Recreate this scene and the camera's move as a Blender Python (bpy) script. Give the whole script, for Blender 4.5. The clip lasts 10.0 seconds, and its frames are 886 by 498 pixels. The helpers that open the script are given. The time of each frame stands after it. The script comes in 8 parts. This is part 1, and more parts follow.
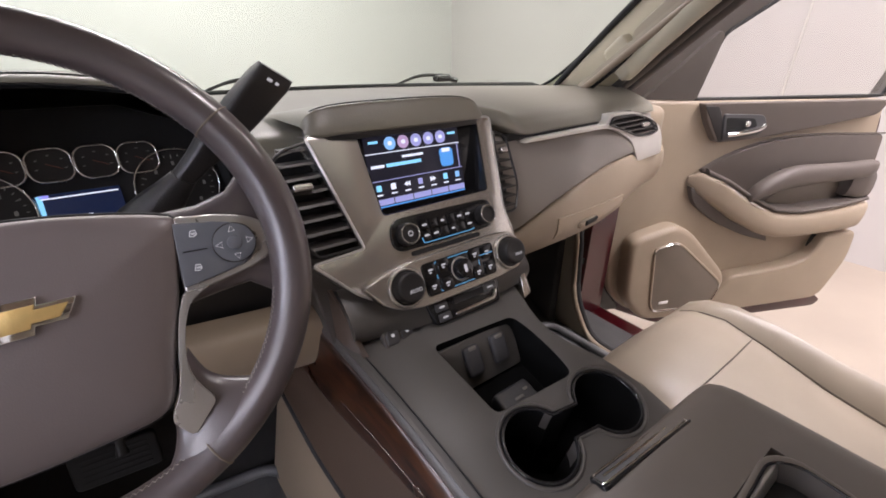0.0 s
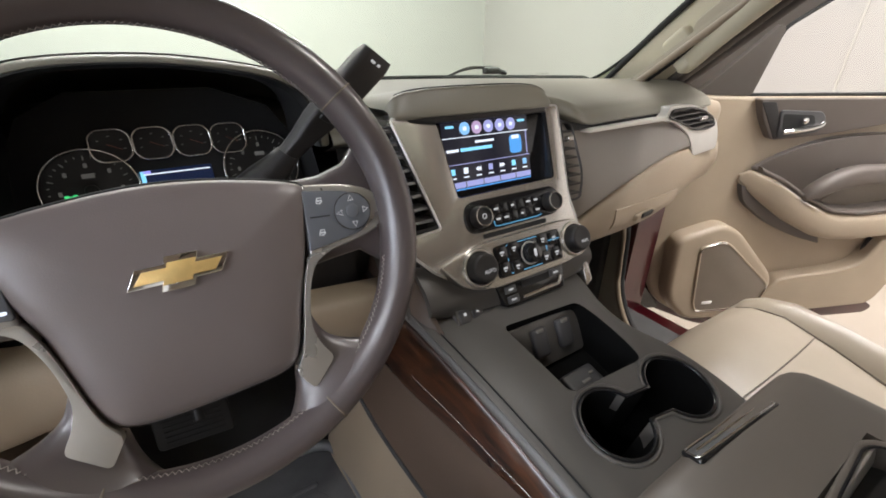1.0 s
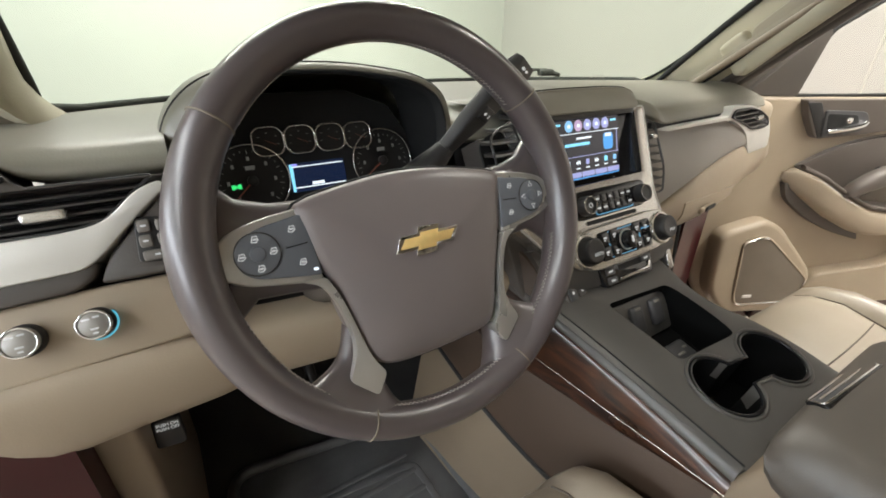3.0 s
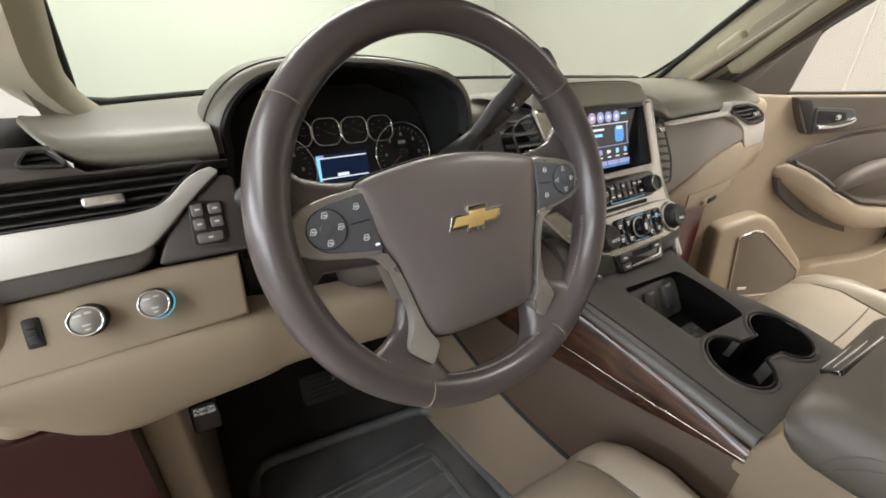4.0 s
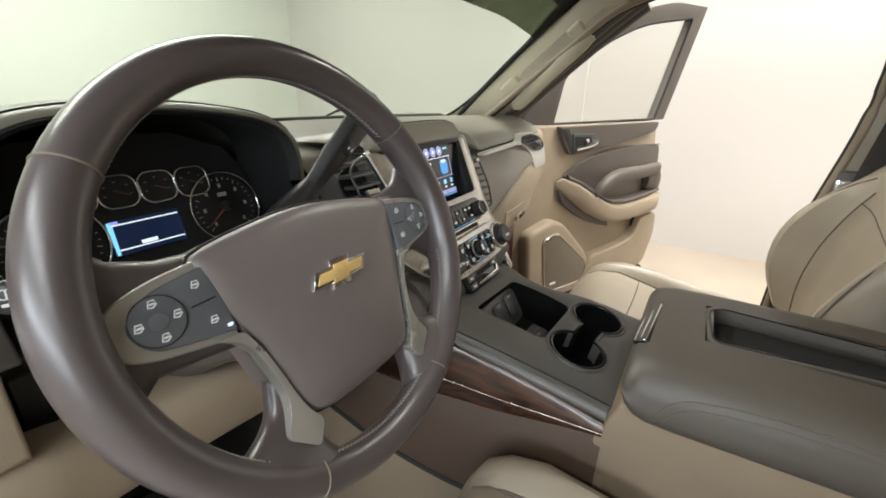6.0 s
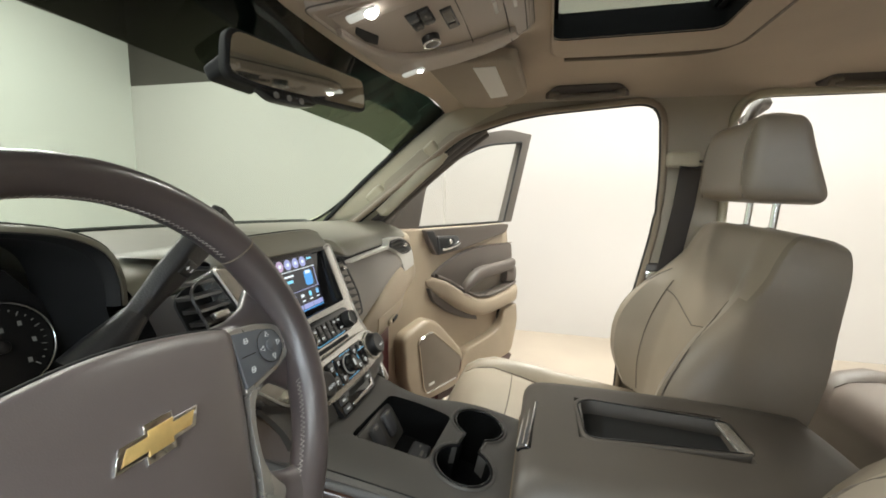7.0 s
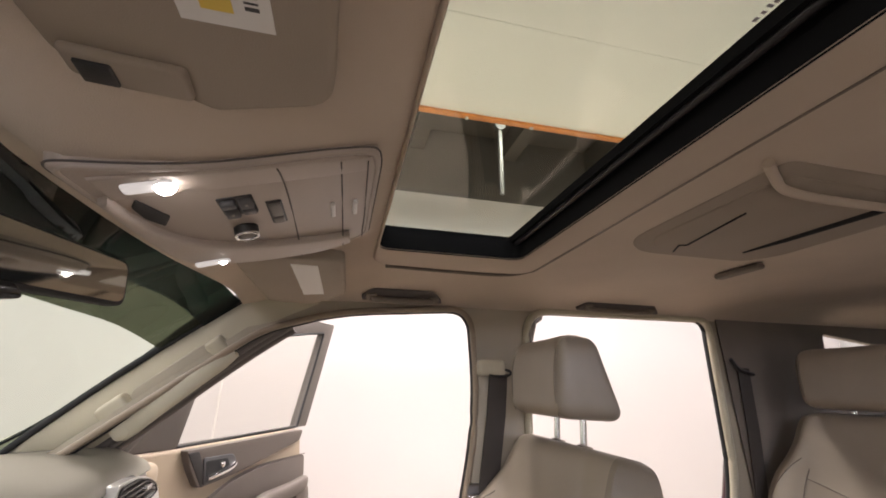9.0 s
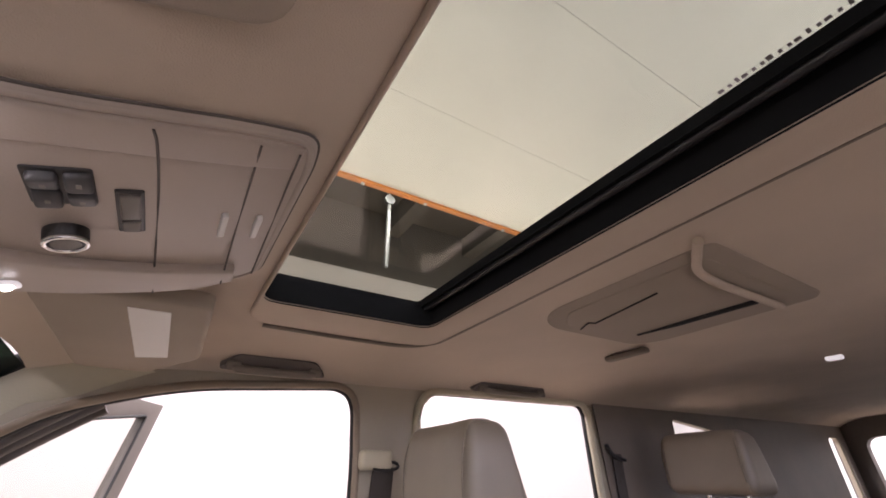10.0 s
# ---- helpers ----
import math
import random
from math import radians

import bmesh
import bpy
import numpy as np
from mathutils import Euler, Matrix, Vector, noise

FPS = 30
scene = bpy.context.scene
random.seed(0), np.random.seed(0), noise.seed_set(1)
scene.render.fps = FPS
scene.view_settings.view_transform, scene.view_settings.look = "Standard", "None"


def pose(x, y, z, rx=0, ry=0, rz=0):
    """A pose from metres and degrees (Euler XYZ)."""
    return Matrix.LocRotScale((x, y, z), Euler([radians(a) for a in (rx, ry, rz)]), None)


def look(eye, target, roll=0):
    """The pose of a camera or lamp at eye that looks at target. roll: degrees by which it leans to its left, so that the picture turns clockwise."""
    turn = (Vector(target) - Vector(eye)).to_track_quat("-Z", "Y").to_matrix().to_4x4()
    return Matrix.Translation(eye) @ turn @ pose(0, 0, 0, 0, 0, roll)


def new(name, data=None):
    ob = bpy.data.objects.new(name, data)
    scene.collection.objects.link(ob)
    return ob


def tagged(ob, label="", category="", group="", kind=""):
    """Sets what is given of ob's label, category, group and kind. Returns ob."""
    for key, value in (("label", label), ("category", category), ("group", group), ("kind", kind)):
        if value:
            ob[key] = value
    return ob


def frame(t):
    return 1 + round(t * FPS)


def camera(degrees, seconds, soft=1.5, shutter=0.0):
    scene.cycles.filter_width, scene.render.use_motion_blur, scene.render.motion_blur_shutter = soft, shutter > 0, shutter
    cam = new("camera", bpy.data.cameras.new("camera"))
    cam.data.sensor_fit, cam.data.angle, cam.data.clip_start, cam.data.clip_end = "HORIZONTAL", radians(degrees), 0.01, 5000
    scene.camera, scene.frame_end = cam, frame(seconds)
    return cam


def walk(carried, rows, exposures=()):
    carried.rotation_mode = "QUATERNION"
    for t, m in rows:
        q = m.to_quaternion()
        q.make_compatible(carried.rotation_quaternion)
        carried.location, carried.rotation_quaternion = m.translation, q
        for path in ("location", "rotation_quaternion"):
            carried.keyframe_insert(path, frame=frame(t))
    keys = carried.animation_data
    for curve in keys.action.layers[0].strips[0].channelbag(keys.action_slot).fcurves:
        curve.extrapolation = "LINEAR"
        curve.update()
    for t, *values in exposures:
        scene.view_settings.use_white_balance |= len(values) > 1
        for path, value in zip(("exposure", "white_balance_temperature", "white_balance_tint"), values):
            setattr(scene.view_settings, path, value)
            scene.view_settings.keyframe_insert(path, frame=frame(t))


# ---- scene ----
cam = camera(94.5, 10.0, soft=1.8)
PATH = [
    (0, (-0.3460, -0.4798, 1.4619), (0.7111, 0.9787, 0.5930), 0.10),
    (0.5, (-0.3760, -0.4795, 1.4459), (0.6290, 1.0167, 0.5791), 0.06),
    (1, (-0.4230, -0.4577, 1.4486), (0.5469, 1.0536, 0.5681), 0.43),
    (1.5, (-0.4720, -0.4428, 1.4508), (0.4823, 1.0773, 0.5686), 0.48),
    (2, (-0.5180, -0.4327, 1.4496), (0.4278, 1.0909, 0.5642), 0.50),
    (2.5, (-0.5600, -0.4367, 1.4624), (0.3820, 1.0910, 0.5800), 0.21),
    (3, (-0.6080, -0.4313, 1.4578), (0.3347, 1.0968, 0.5768), 0.31),
    (4.3, (-0.6890, -0.4252, 1.4442), (0.3458, 1.0534, 0.5822), 0.48),
    (4.5, (-0.7020, -0.4169, 1.4409), (0.3962, 1.0177, 0.5830), 0.50),
    (5, (-0.7130, -0.4077, 1.4256), (0.5397, 0.9190, 0.6066), 0.54),
    (5.5, (-0.7110, -0.3931, 1.4318), (0.7340, 0.7670, 0.6794), 0.85),
    (5.7, (-0.6950, -0.3899, 1.4420), (0.7925, 0.7003, 0.6683), 0.69),
    (6.8, (-0.6620, -0.4017, 1.4632), (1.2184, 0.1813, 1.1109), 0.92),
    (7, (-0.6480, -0.3860, 1.4684), (1.2749, 0.1001, 1.2116), 0.99),
    (7.5, (-0.6080, -0.3610, 1.4935), (1.3772, -0.1189, 1.4759), 0.93),
    (8, (-0.5690, -0.3562, 1.5210), (1.4193, -0.3454, 1.7366), 0.77),
    (8.5, (-0.5430, -0.3424, 1.5241), (1.3975, -0.5559, 1.9585), 0.91),
    (9, (-0.5150, -0.3240, 1.5326), (1.3330, -0.7577, 2.1625), 0.75),
    (9.5, (-0.4590, -0.3062, 1.5361), (1.2349, -0.9841, 2.3553), -0.14),
    (10, (-0.3770, -0.2966, 1.5419), (1.0976, -1.2344, 2.5145), -1.35),
]
walk(cam, [(t, look(eye, target, roll)) for t, eye, target, roll in PATH],
     [(0, 0.05, 6500, 22), (1, 0.19, 6550, 11), (2, 0.37, 6550, 8), (3, 0.24, 6800, 6), (4.5, 0.14, 6950, 8), (5, 0.14, 6900, 8), (7, 0.13, 6700, 2), (7.5, 0.15, 7000, 16), (8, 0.15, 7000, 21), (8.5, 0.21, 6850, 19), (9.5, 0.32, 6700, 18), (10, 0.50, 6450, 26)])
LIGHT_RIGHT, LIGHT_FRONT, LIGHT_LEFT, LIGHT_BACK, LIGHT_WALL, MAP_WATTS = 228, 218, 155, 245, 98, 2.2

# ---- light and world ----
world = bpy.data.worlds.new("World")
scene.world = world
world.use_nodes = True
world.node_tree.nodes["Background"].inputs[0].default_value = (0.9, 0.95, 1.0, 1)
world.node_tree.nodes["Background"].inputs[1].default_value = 0.12


# ---- materials ----
def material(name, base, rough=0.5, metal=0.0, vary=0.12, scale=6.0, grain=220.0, bump=0.05, coat=0.0, tint=None, emit=None, spec=0.5):
    """A surface with cloudy variation at one scale and a fine grain at another."""
    m = bpy.data.materials.new(name)
    m.use_nodes = True
    nt = m.node_tree
    b = nt.nodes["Principled BSDF"]
    b.inputs["Roughness"].default_value, b.inputs["Metallic"].default_value = rough, metal
    b.inputs["Coat Weight"].default_value, b.inputs["Coat Roughness"].default_value = coat, 0.08
    b.inputs["Specular IOR Level"].default_value = spec
    if emit:
        b.inputs["Emission Color"].default_value = (*emit[:3], 1)
        b.inputs["Emission Strength"].default_value = emit[3]
    co = nt.nodes.new("ShaderNodeTexCoord")
    big = nt.nodes.new("ShaderNodeTexNoise")
    big.inputs["Scale"].default_value, big.inputs["Detail"].default_value = scale, 5
    nt.links.new(co.outputs["Object"], big.inputs["Vector"])
    ramp = nt.nodes.new("ShaderNodeValToRGB")
    t = tint or base
    ramp.color_ramp.elements[0].position, ramp.color_ramp.elements[1].position = 0.3, 0.7
    ramp.color_ramp.elements[0].color = (*[c * (1 - vary) for c in base], 1)
    ramp.color_ramp.elements[1].color = (*[min(1, c * (1 + vary)) for c in t], 1)
    nt.links.new(big.outputs["Fac"], ramp.inputs["Fac"])
    nt.links.new(ramp.outputs["Color"], b.inputs["Base Color"])
    rr = nt.nodes.new("ShaderNodeMapRange")
    rr.inputs["To Min"].default_value, rr.inputs["To Max"].default_value = max(0.02, rough - 0.07), min(1, rough + 0.07)
    nt.links.new(big.outputs["Fac"], rr.inputs["Value"])
    nt.links.new(rr.outputs["Result"], b.inputs["Roughness"])
    if bump:
        fine = nt.nodes.new("ShaderNodeTexVoronoi")
        fine.inputs["Scale"].default_value = grain
        nt.links.new(co.outputs["Object"], fine.inputs["Vector"])
        bp = nt.nodes.new("ShaderNodeBump")
        bp.inputs["Strength"].default_value, bp.inputs["Distance"].default_value = bump, 0.002
        nt.links.new(fine.outputs["Distance"], bp.inputs["Height"])
        nt.links.new(bp.outputs["Normal"], b.inputs["Normal"])
    return m


def wood_material():
    m = material("dark_burl", (0.06, 0.022, 0.012), 0.28, coat=0.45, bump=0)
    nt = m.node_tree
    b = nt.nodes["Principled BSDF"]
    co = nt.nodes.new("ShaderNodeTexCoord")
    mp = nt.nodes.new("ShaderNodeMapping")
    mp.inputs["Scale"].default_value = (1, 0.35, 1.4)
    w = nt.nodes.new("ShaderNodeTexNoise")
    w.inputs["Scale"].default_value, w.inputs["Detail"].default_value, w.inputs["Distortion"].default_value = 28, 8, 1.8
    r = nt.nodes.new("ShaderNodeValToRGB")
    r.color_ramp.elements[0].position, r.color_ramp.elements[1].position = 0.35, 0.68
    r.color_ramp.elements[0].color, r.color_ramp.elements[1].color = (0.008, 0.004, 0.003, 1), (0.075, 0.027, 0.012, 1)
    nt.links.new(co.outputs["Object"], mp.inputs["Vector"])
    nt.links.new(mp.outputs["Vector"], w.inputs["Vector"])
    nt.links.new(w.outputs["Fac"], r.inputs["Fac"])
    nt.links.new(r.outputs["Color"], b.inputs["Base Color"])
    return m


def glass_material(name, tint, gloss=0.06):
    m = bpy.data.materials.new(name)
    m.use_nodes = True
    nt = m.node_tree
    nt.nodes.remove(nt.nodes["Principled BSDF"])
    tr, gl, mx = nt.nodes.new("ShaderNodeBsdfTransparent"), nt.nodes.new("ShaderNodeBsdfGlossy"), nt.nodes.new("ShaderNodeMixShader")
    tr.inputs["Color"].default_value = (*tint, 1)
    gl.inputs["Roughness"].default_value = 0.01
    lw, pw, mu = nt.nodes.new("ShaderNodeLayerWeight"), nt.nodes.new("ShaderNodeMath"), nt.nodes.new("ShaderNodeMath")
    pw.operation, mu.operation = "POWER", "MULTIPLY_ADD"
    pw.inputs[1].default_value, mu.inputs[1].default_value, mu.inputs[2].default_value = 5, 0.5, gloss * 0.5
    lw.inputs["Blend"].default_value = 0.5
    nt.links.new(lw.outputs["Facing"], pw.inputs[0])
    nt.links.new(pw.outputs[0], mu.inputs[0])
    nt.links.new(mu.outputs[0], mx.inputs[0])
    nt.links.new(tr.outputs[0], mx.inputs[1])
    nt.links.new(gl.outputs[0], mx.inputs[2])
    nt.links.new(mx.outputs[0], nt.nodes["Material Output"].inputs["Surface"])
    return m


def glow(name, colour, strength):
    m = bpy.data.materials.new(name)
    m.use_nodes = True
    b = m.node_tree.nodes["Principled BSDF"]
    b.inputs["Base Color"].default_value = (*[c * 0.2 for c in colour], 1)
    b.inputs["Emission Color"].default_value = (*colour, 1)
    b.inputs["Emission Strength"].default_value = strength
    b.inputs["Roughness"].default_value = 0.3
    return m


CONSOLE_TOP = material("console_taupe", (0.079, 0.073, 0.067), 0.42, vary=0.08, grain=520, bump=0.03)
PANEL_TAUPE = material("smooth_panel_taupe", (0.25, 0.222, 0.198), 0.42, vary=0.05, grain=420, bump=0.03)
TAUPE_DARK = material("dark_taupe_plastic", (0.070, 0.060, 0.053), 0.42, vary=0.08, grain=500, bump=0.04)
PAD = material("padded_dash_vinyl", (0.200, 0.186, 0.150), 0.40, vary=0.08, grain=380, bump=0.06)
WHEEL_LEATHER = material("wheel_leather", (0.084, 0.068, 0.068), 0.33, vary=0.05, scale=5, grain=900, bump=0.03, coat=0.55)
WHEEL_LEATHER.node_tree.nodes["Principled BSDF"].inputs["Coat Roughness"].default_value = 0.27
HUB_VINYL = material("airbag_vinyl", (0.168, 0.142, 0.136), 0.34, vary=0.07, grain=900, bump=0.06)
# Brown trim, its base darkened to hold the shade below the wood.
BROWN = material("brown_side_trim", (0.066, 0.042, 0.028), 0.5, vary=0.08, grain=420, bump=0.04)
TAN = material("tan_trim", (0.345, 0.275, 0.20), 0.5, vary=0.06, grain=420, bump=0.04)
# Darker copy of TAN: the shade on the tunnel side put into colour.
TAN_SHADED = material("shaded_tan_trim", (0.235, 0.180, 0.126), 0.5, vary=0.08, grain=420, bump=0.04)
DOOR_TAUPE = material("door_taupe_vinyl", (0.115, 0.094, 0.081), 0.56, vary=0.08, grain=420, bump=0.05)
TAN_SHELL = material("tan_door_trim", (0.36, 0.288, 0.21), 0.5, vary=0.06, grain=420, bump=0.04)
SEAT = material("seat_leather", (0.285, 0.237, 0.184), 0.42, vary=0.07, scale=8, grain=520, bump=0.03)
# Darker copy of SEAT: shade on the second row cushion put into its colour.
SEAT_REAR_SHADED = material("shaded_rear_seat_leather", (0.17, 0.135, 0.112), 0.45, vary=0.09, grain=520, bump=0.08)
# Darker copy of SEAT: same hide, with the flanks' shade put into colour.
SEAT_SHADED = material("shaded_seat_leather", (0.200, 0.163, 0.124), 0.46, vary=0.08, grain=520, bump=0.05)
PLATE = material("slate_switch_plate", (0.120, 0.128, 0.142), 0.38, vary=0.06, bump=0.03)
# Darker copy of PILLAR: shade on the door pillars put into colour.
PILLAR_SHADED = material("shaded_pillar_trim", (0.36, 0.31, 0.235), 0.55, vary=0.05, grain=400, bump=0.1)
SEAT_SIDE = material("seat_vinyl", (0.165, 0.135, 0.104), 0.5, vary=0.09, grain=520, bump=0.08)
ARMREST = material("armrest_leather", (0.080, 0.068, 0.057), 0.47, vary=0.1, grain=620, bump=0.06)
SEAM = material("seam_thread", (0.20, 0.165, 0.125), 0.7, vary=0.1, bump=0)
SEAM_DARK = material("dark_seam", (0.105, 0.085, 0.068), 0.7, vary=0.1, bump=0)
STITCH = material("pale_stitching", (0.40, 0.37, 0.34), 0.7, vary=0.1, bump=0)
SILVER = material("satin_silver_paint", (0.62, 0.60, 0.565), 0.33, 0.4, vary=0.06, bump=0)
SPOKE_METAL = material("brushed_spoke_metal", (0.48, 0.465, 0.435), 0.28, 0.65, vary=0.1, scale=14, bump=0)
REAR_TRIM = material("rear_quarter_trim", (0.165, 0.138, 0.112), 0.6, vary=0.12, grain=300, bump=0.1)
SILVER_DARK = material("satin_nickel", (0.58, 0.555, 0.515), 0.24, 0.8, vary=0.06, bump=0)
SILVER_PAINT = material("champagne_trim_paint", (0.66, 0.64, 0.60), 0.36, 0.45, vary=0.05, bump=0)
CHROME = material("chrome", (0.80, 0.80, 0.80), 0.10, 1.0, vary=0.03, bump=0)
GOLD = material("gold_enamel", (0.80, 0.56, 0.22), 0.30, 0.35, vary=0.12, scale=60, bump=0.1, grain=600)
BLACK = material("black_plastic", (0.018, 0.017, 0.017), 0.42, vary=0.15, grain=500, bump=0.1)
BLACK_GLOSS = material("black_gloss", (0.012, 0.012, 0.013), 0.12, vary=0.1, bump=0)
BLACK_MATT = material("black_rubber", (0.012, 0.012, 0.012), 0.75, vary=0.2, bump=0)
PITCH = material("dull_black_channel", (0.004, 0.004, 0.004), 0.9, vary=0.2, bump=0, spec=0.1)
CHARCOAL = material("charcoal_button", (0.055, 0.054, 0.056), 0.45, vary=0.08, bump=0.05)
KNOB_GREY = material("pale_grey_cap", (0.30, 0.285, 0.265), 0.35, 0.2, vary=0.06, bump=0)
SLAT = material("warm_dark_slat", (0.045, 0.040, 0.036), 0.38, vary=0.1, bump=0)
GREY_BUTTON = material("warm_grey_button", (0.16, 0.145, 0.13), 0.45, vary=0.08, bump=0)
MAT_RUBBER = material("floor_mat_rubber", (0.13, 0.13, 0.132), 0.45, vary=0.35, scale=9, grain=240, bump=0.12)
CARPET = material("black_carpet", (0.045, 0.043, 0.042), 0.9, vary=0.4, grain=600, bump=0.6)
HEADLINER = material("headliner_fabric", (0.53, 0.44, 0.35), 0.85, vary=0.05, grain=900, bump=0.2)
CEILING_PLASTIC = material("warm_grey_plastic", (0.42, 0.355, 0.30), 0.45, vary=0.05, grain=500, bump=0.06)
VISOR = material("visor_fabric", (0.33, 0.275, 0.22), 0.85, vary=0.05, grain=900, bump=0.15)
PILLAR = material("pillar_trim", (0.46, 0.41, 0.30), 0.5, vary=0.05, grain=400, bump=0.1)
DARK_TRIM = material("dark_rear_trim", (0.10, 0.085, 0.075), 0.6, vary=0.1, grain=300, bump=0.1)
WOOD = wood_material()
RED = material("maroon_car_paint", (0.030, 0.001, 0.003), 0.30, 0.0, vary=0.15, coat=0.4, spec=0.2, bump=0)
BELT = material("belt_webbing", (0.045, 0.036, 0.030), 0.7, vary=0.1, grain=900, bump=0.4)
WHITE_PAINT = material("white_wall_paint", (0.63, 0.63, 0.61), 0.6, vary=0.03, scale=0.8, grain=60, bump=0.05)
GLOSS_WHITE = material("glossy_white_wall", (0.50, 0.475, 0.462), 0.5, vary=0.03, scale=0.6, grain=40, bump=0.04)
CONCRETE = material("sealed_concrete", (0.32, 0.268, 0.218), 0.35, vary=0.14, scale=0.9, grain=40, bump=0.05)
DARK_CEIL = material("dark_roof_deck", (0.06, 0.052, 0.046), 0.8, vary=0.2, scale=1.5, bump=0.1)
DOOR_PANEL = material("overhead_door_panel", (0.88, 0.88, 0.82), 0.5, vary=0.05, scale=2.0, grain=90, bump=0.08)
ORANGE = material("orange_edge_strip", (0.60, 0.20, 0.04), 0.5, vary=0.2, scale=12, bump=0.1)
STEEL = material("galvanised_steel", (0.45, 0.45, 0.43), 0.35, 0.8, vary=0.15, bump=0)
DULL_STEEL = material("dull_grey_steel", (0.035, 0.034, 0.032), 0.5, 0.2, vary=0.15, bump=0)
LABEL_WHITE = material("white_label", (0.75, 0.73, 0.70), 0.5, vary=0.03, bump=0)
LABEL_YELLOW = material("yellow_label", (0.70, 0.50, 0.08), 0.5, vary=0.03, bump=0)
INK = material("printed_ink", (0.05, 0.05, 0.05), 0.6, bump=0)
# White symbols; the faint glow also lifts unlit print on pedal, lever and stalk.
MARK = glow("glowing_mark", (0.85, 0.87, 0.90), 0.45)
MIRROR = material("mirror_silver", (0.75, 0.76, 0.72), 0.02, 1.0, vary=0.01, bump=0)
WINDSHIELD = glass_material("windshield_glass", (0.80, 0.895, 0.795))
SHADE_EDGE = glass_material("windshield_shade_edge", (0.07, 0.13, 0.15))
SHADE_BAND = glass_material("windshield_shade_band", (0.105, 0.12, 0.08))
ROOF_GLASS = glass_material("sunroof_glass", (0.94, 0.985, 0.91), 0.06)
SIDE_GLASS = glass_material("side_glass", (0.94, 0.94, 0.92))


# ---- building helpers ----
def smooth(e0, e1, x):
    t = max(0.0, min(1.0, (x - e0) / (e1 - e0)))
    return t * t * (3 - 2 * t)


def thing(name, at, label, category, group="", kind=""):
    ob = new(name)
    ob.location = at
    ob.empty_display_size = 0.02
    return tagged(ob, label, category, group, kind)


def finish(bm, smooth=50):
    bmesh.ops.remove_doubles(bm, verts=bm.verts, dist=1e-6)
    bmesh.ops.recalc_face_normals(bm, faces=bm.faces)
    for f in bm.faces:
        f.smooth = True
    for e in bm.edges:
        if len(e.link_faces) == 2 and e.calc_face_angle(0) > radians(smooth):
            e.smooth = False
        elif len(e.link_faces) != 2:
            e.smooth = False


def part(name, bm, material, parent=None, label="", smooth=50, second=None):
    """Links a bmesh, drawn in world coordinates, as one mesh under a thing or part."""
    finish(bm, smooth)
    me = bpy.data.meshes.new(name)
    bm.to_mesh(me)
    bm.free()
    me.materials.append(material)
    if second:
        me.materials.append(second)
    ob = new(name, me)
    if parent:
        ob.parent = parent
        if parent.type == "EMPTY":
            ob.matrix_parent_inverse = Matrix.Translation(-parent.location)
    if label:
        ob["label"] = label
    return ob


def structure(name, bm, material, label, category, smooth=50):
    return tagged(part(name, bm, material, None, "", smooth), label, category, kind="structure")


def basis(p, u, v):
    u, v = Vector(u).normalized(), Vector(v).normalized()
    n = u.cross(v)
    return Matrix(((u.x, v.x, n.x, p[0]), (u.y, v.y, n.y, p[1]), (u.z, v.z, n.z, p[2]), (0, 0, 0, 1)))


WORLD = Matrix.Identity(4)
STACK = basis((0, -0.027, 1.158), (1, 0, 0), (0, 0.457, 0.889))
WHEEL = basis((-0.443, -0.130, 1.316), (1, 0, 0), (0, 0.381, 0.925))
CONSOLE = basis((0, -0.291, 1.041), (1, 0, 0), (0, 1, 0.2206))
OVERHEAD = basis((0, -0.202, 1.725), (1, 0, 0), (0, -1, 0.3096))
DOOR = basis((1.371, 0.0905, 1.223), (0.9135, -0.407, 0), (0, 0, 1))
FASCIA = basis((-0.724, 0.026, 1.214), (1, 0, 0), (0, 0.429, 0.903))
CLUSTER = basis((-0.445, 0.247, 1.254), (1, 0, 0), (0, 0.27, 1))


def side(x):
    """A plane across the car at x, in which a point is (y, z) and depth grows towards -x."""
    return basis((x, 0, 0), (0, 1, 0), (0, 0, 1)) @ Matrix.Diagonal((1, 1, -1, 1))


def arc_points(cx, cy, r, a0, a1, n):
    return [(cx + r * math.cos(radians(a0 + (a1 - a0) * i / n)), cy + r * math.sin(radians(a0 + (a1 - a0) * i / n))) for i in range(n + 1)]


def rounded(points, r, n=4):
    """The outline with its corners rounded to radius r (a number, or one for each corner)."""
    out = []
    k = len(points)
    for i in range(k):
        p, a, b = Vector(points[i]), Vector(points[i - 1]), Vector(points[(i + 1) % k])
        ri = r[i] if isinstance(r, (list, tuple)) else r
        d1, d2 = (a - p), (b - p)
        ri = min(ri, d1.length * 0.48, d2.length * 0.48)
        if ri < 1e-5:
            out.append(tuple(p))
            continue
        s, e = p + d1.normalized() * ri, p + d2.normalized() * ri
        for j in range(n + 1):
            t = j / n
            out.append(tuple(s * (1 - t) ** 2 + p * 2 * t * (1 - t) + e * t * t))
    return out


def rect(cx, cy, w, h, r=0.0, n=4):
    pts = [(cx - w / 2, cy - h / 2), (cx + w / 2, cy - h / 2), (cx + w / 2, cy + h / 2), (cx - w / 2, cy + h / 2)]
    return rounded(pts, r, n) if r else pts


def circle(cx, cy, r, n=32):
    return [(cx + r * math.cos(2 * math.pi * i / n), cy + r * math.sin(2 * math.pi * i / n)) for i in range(n)]


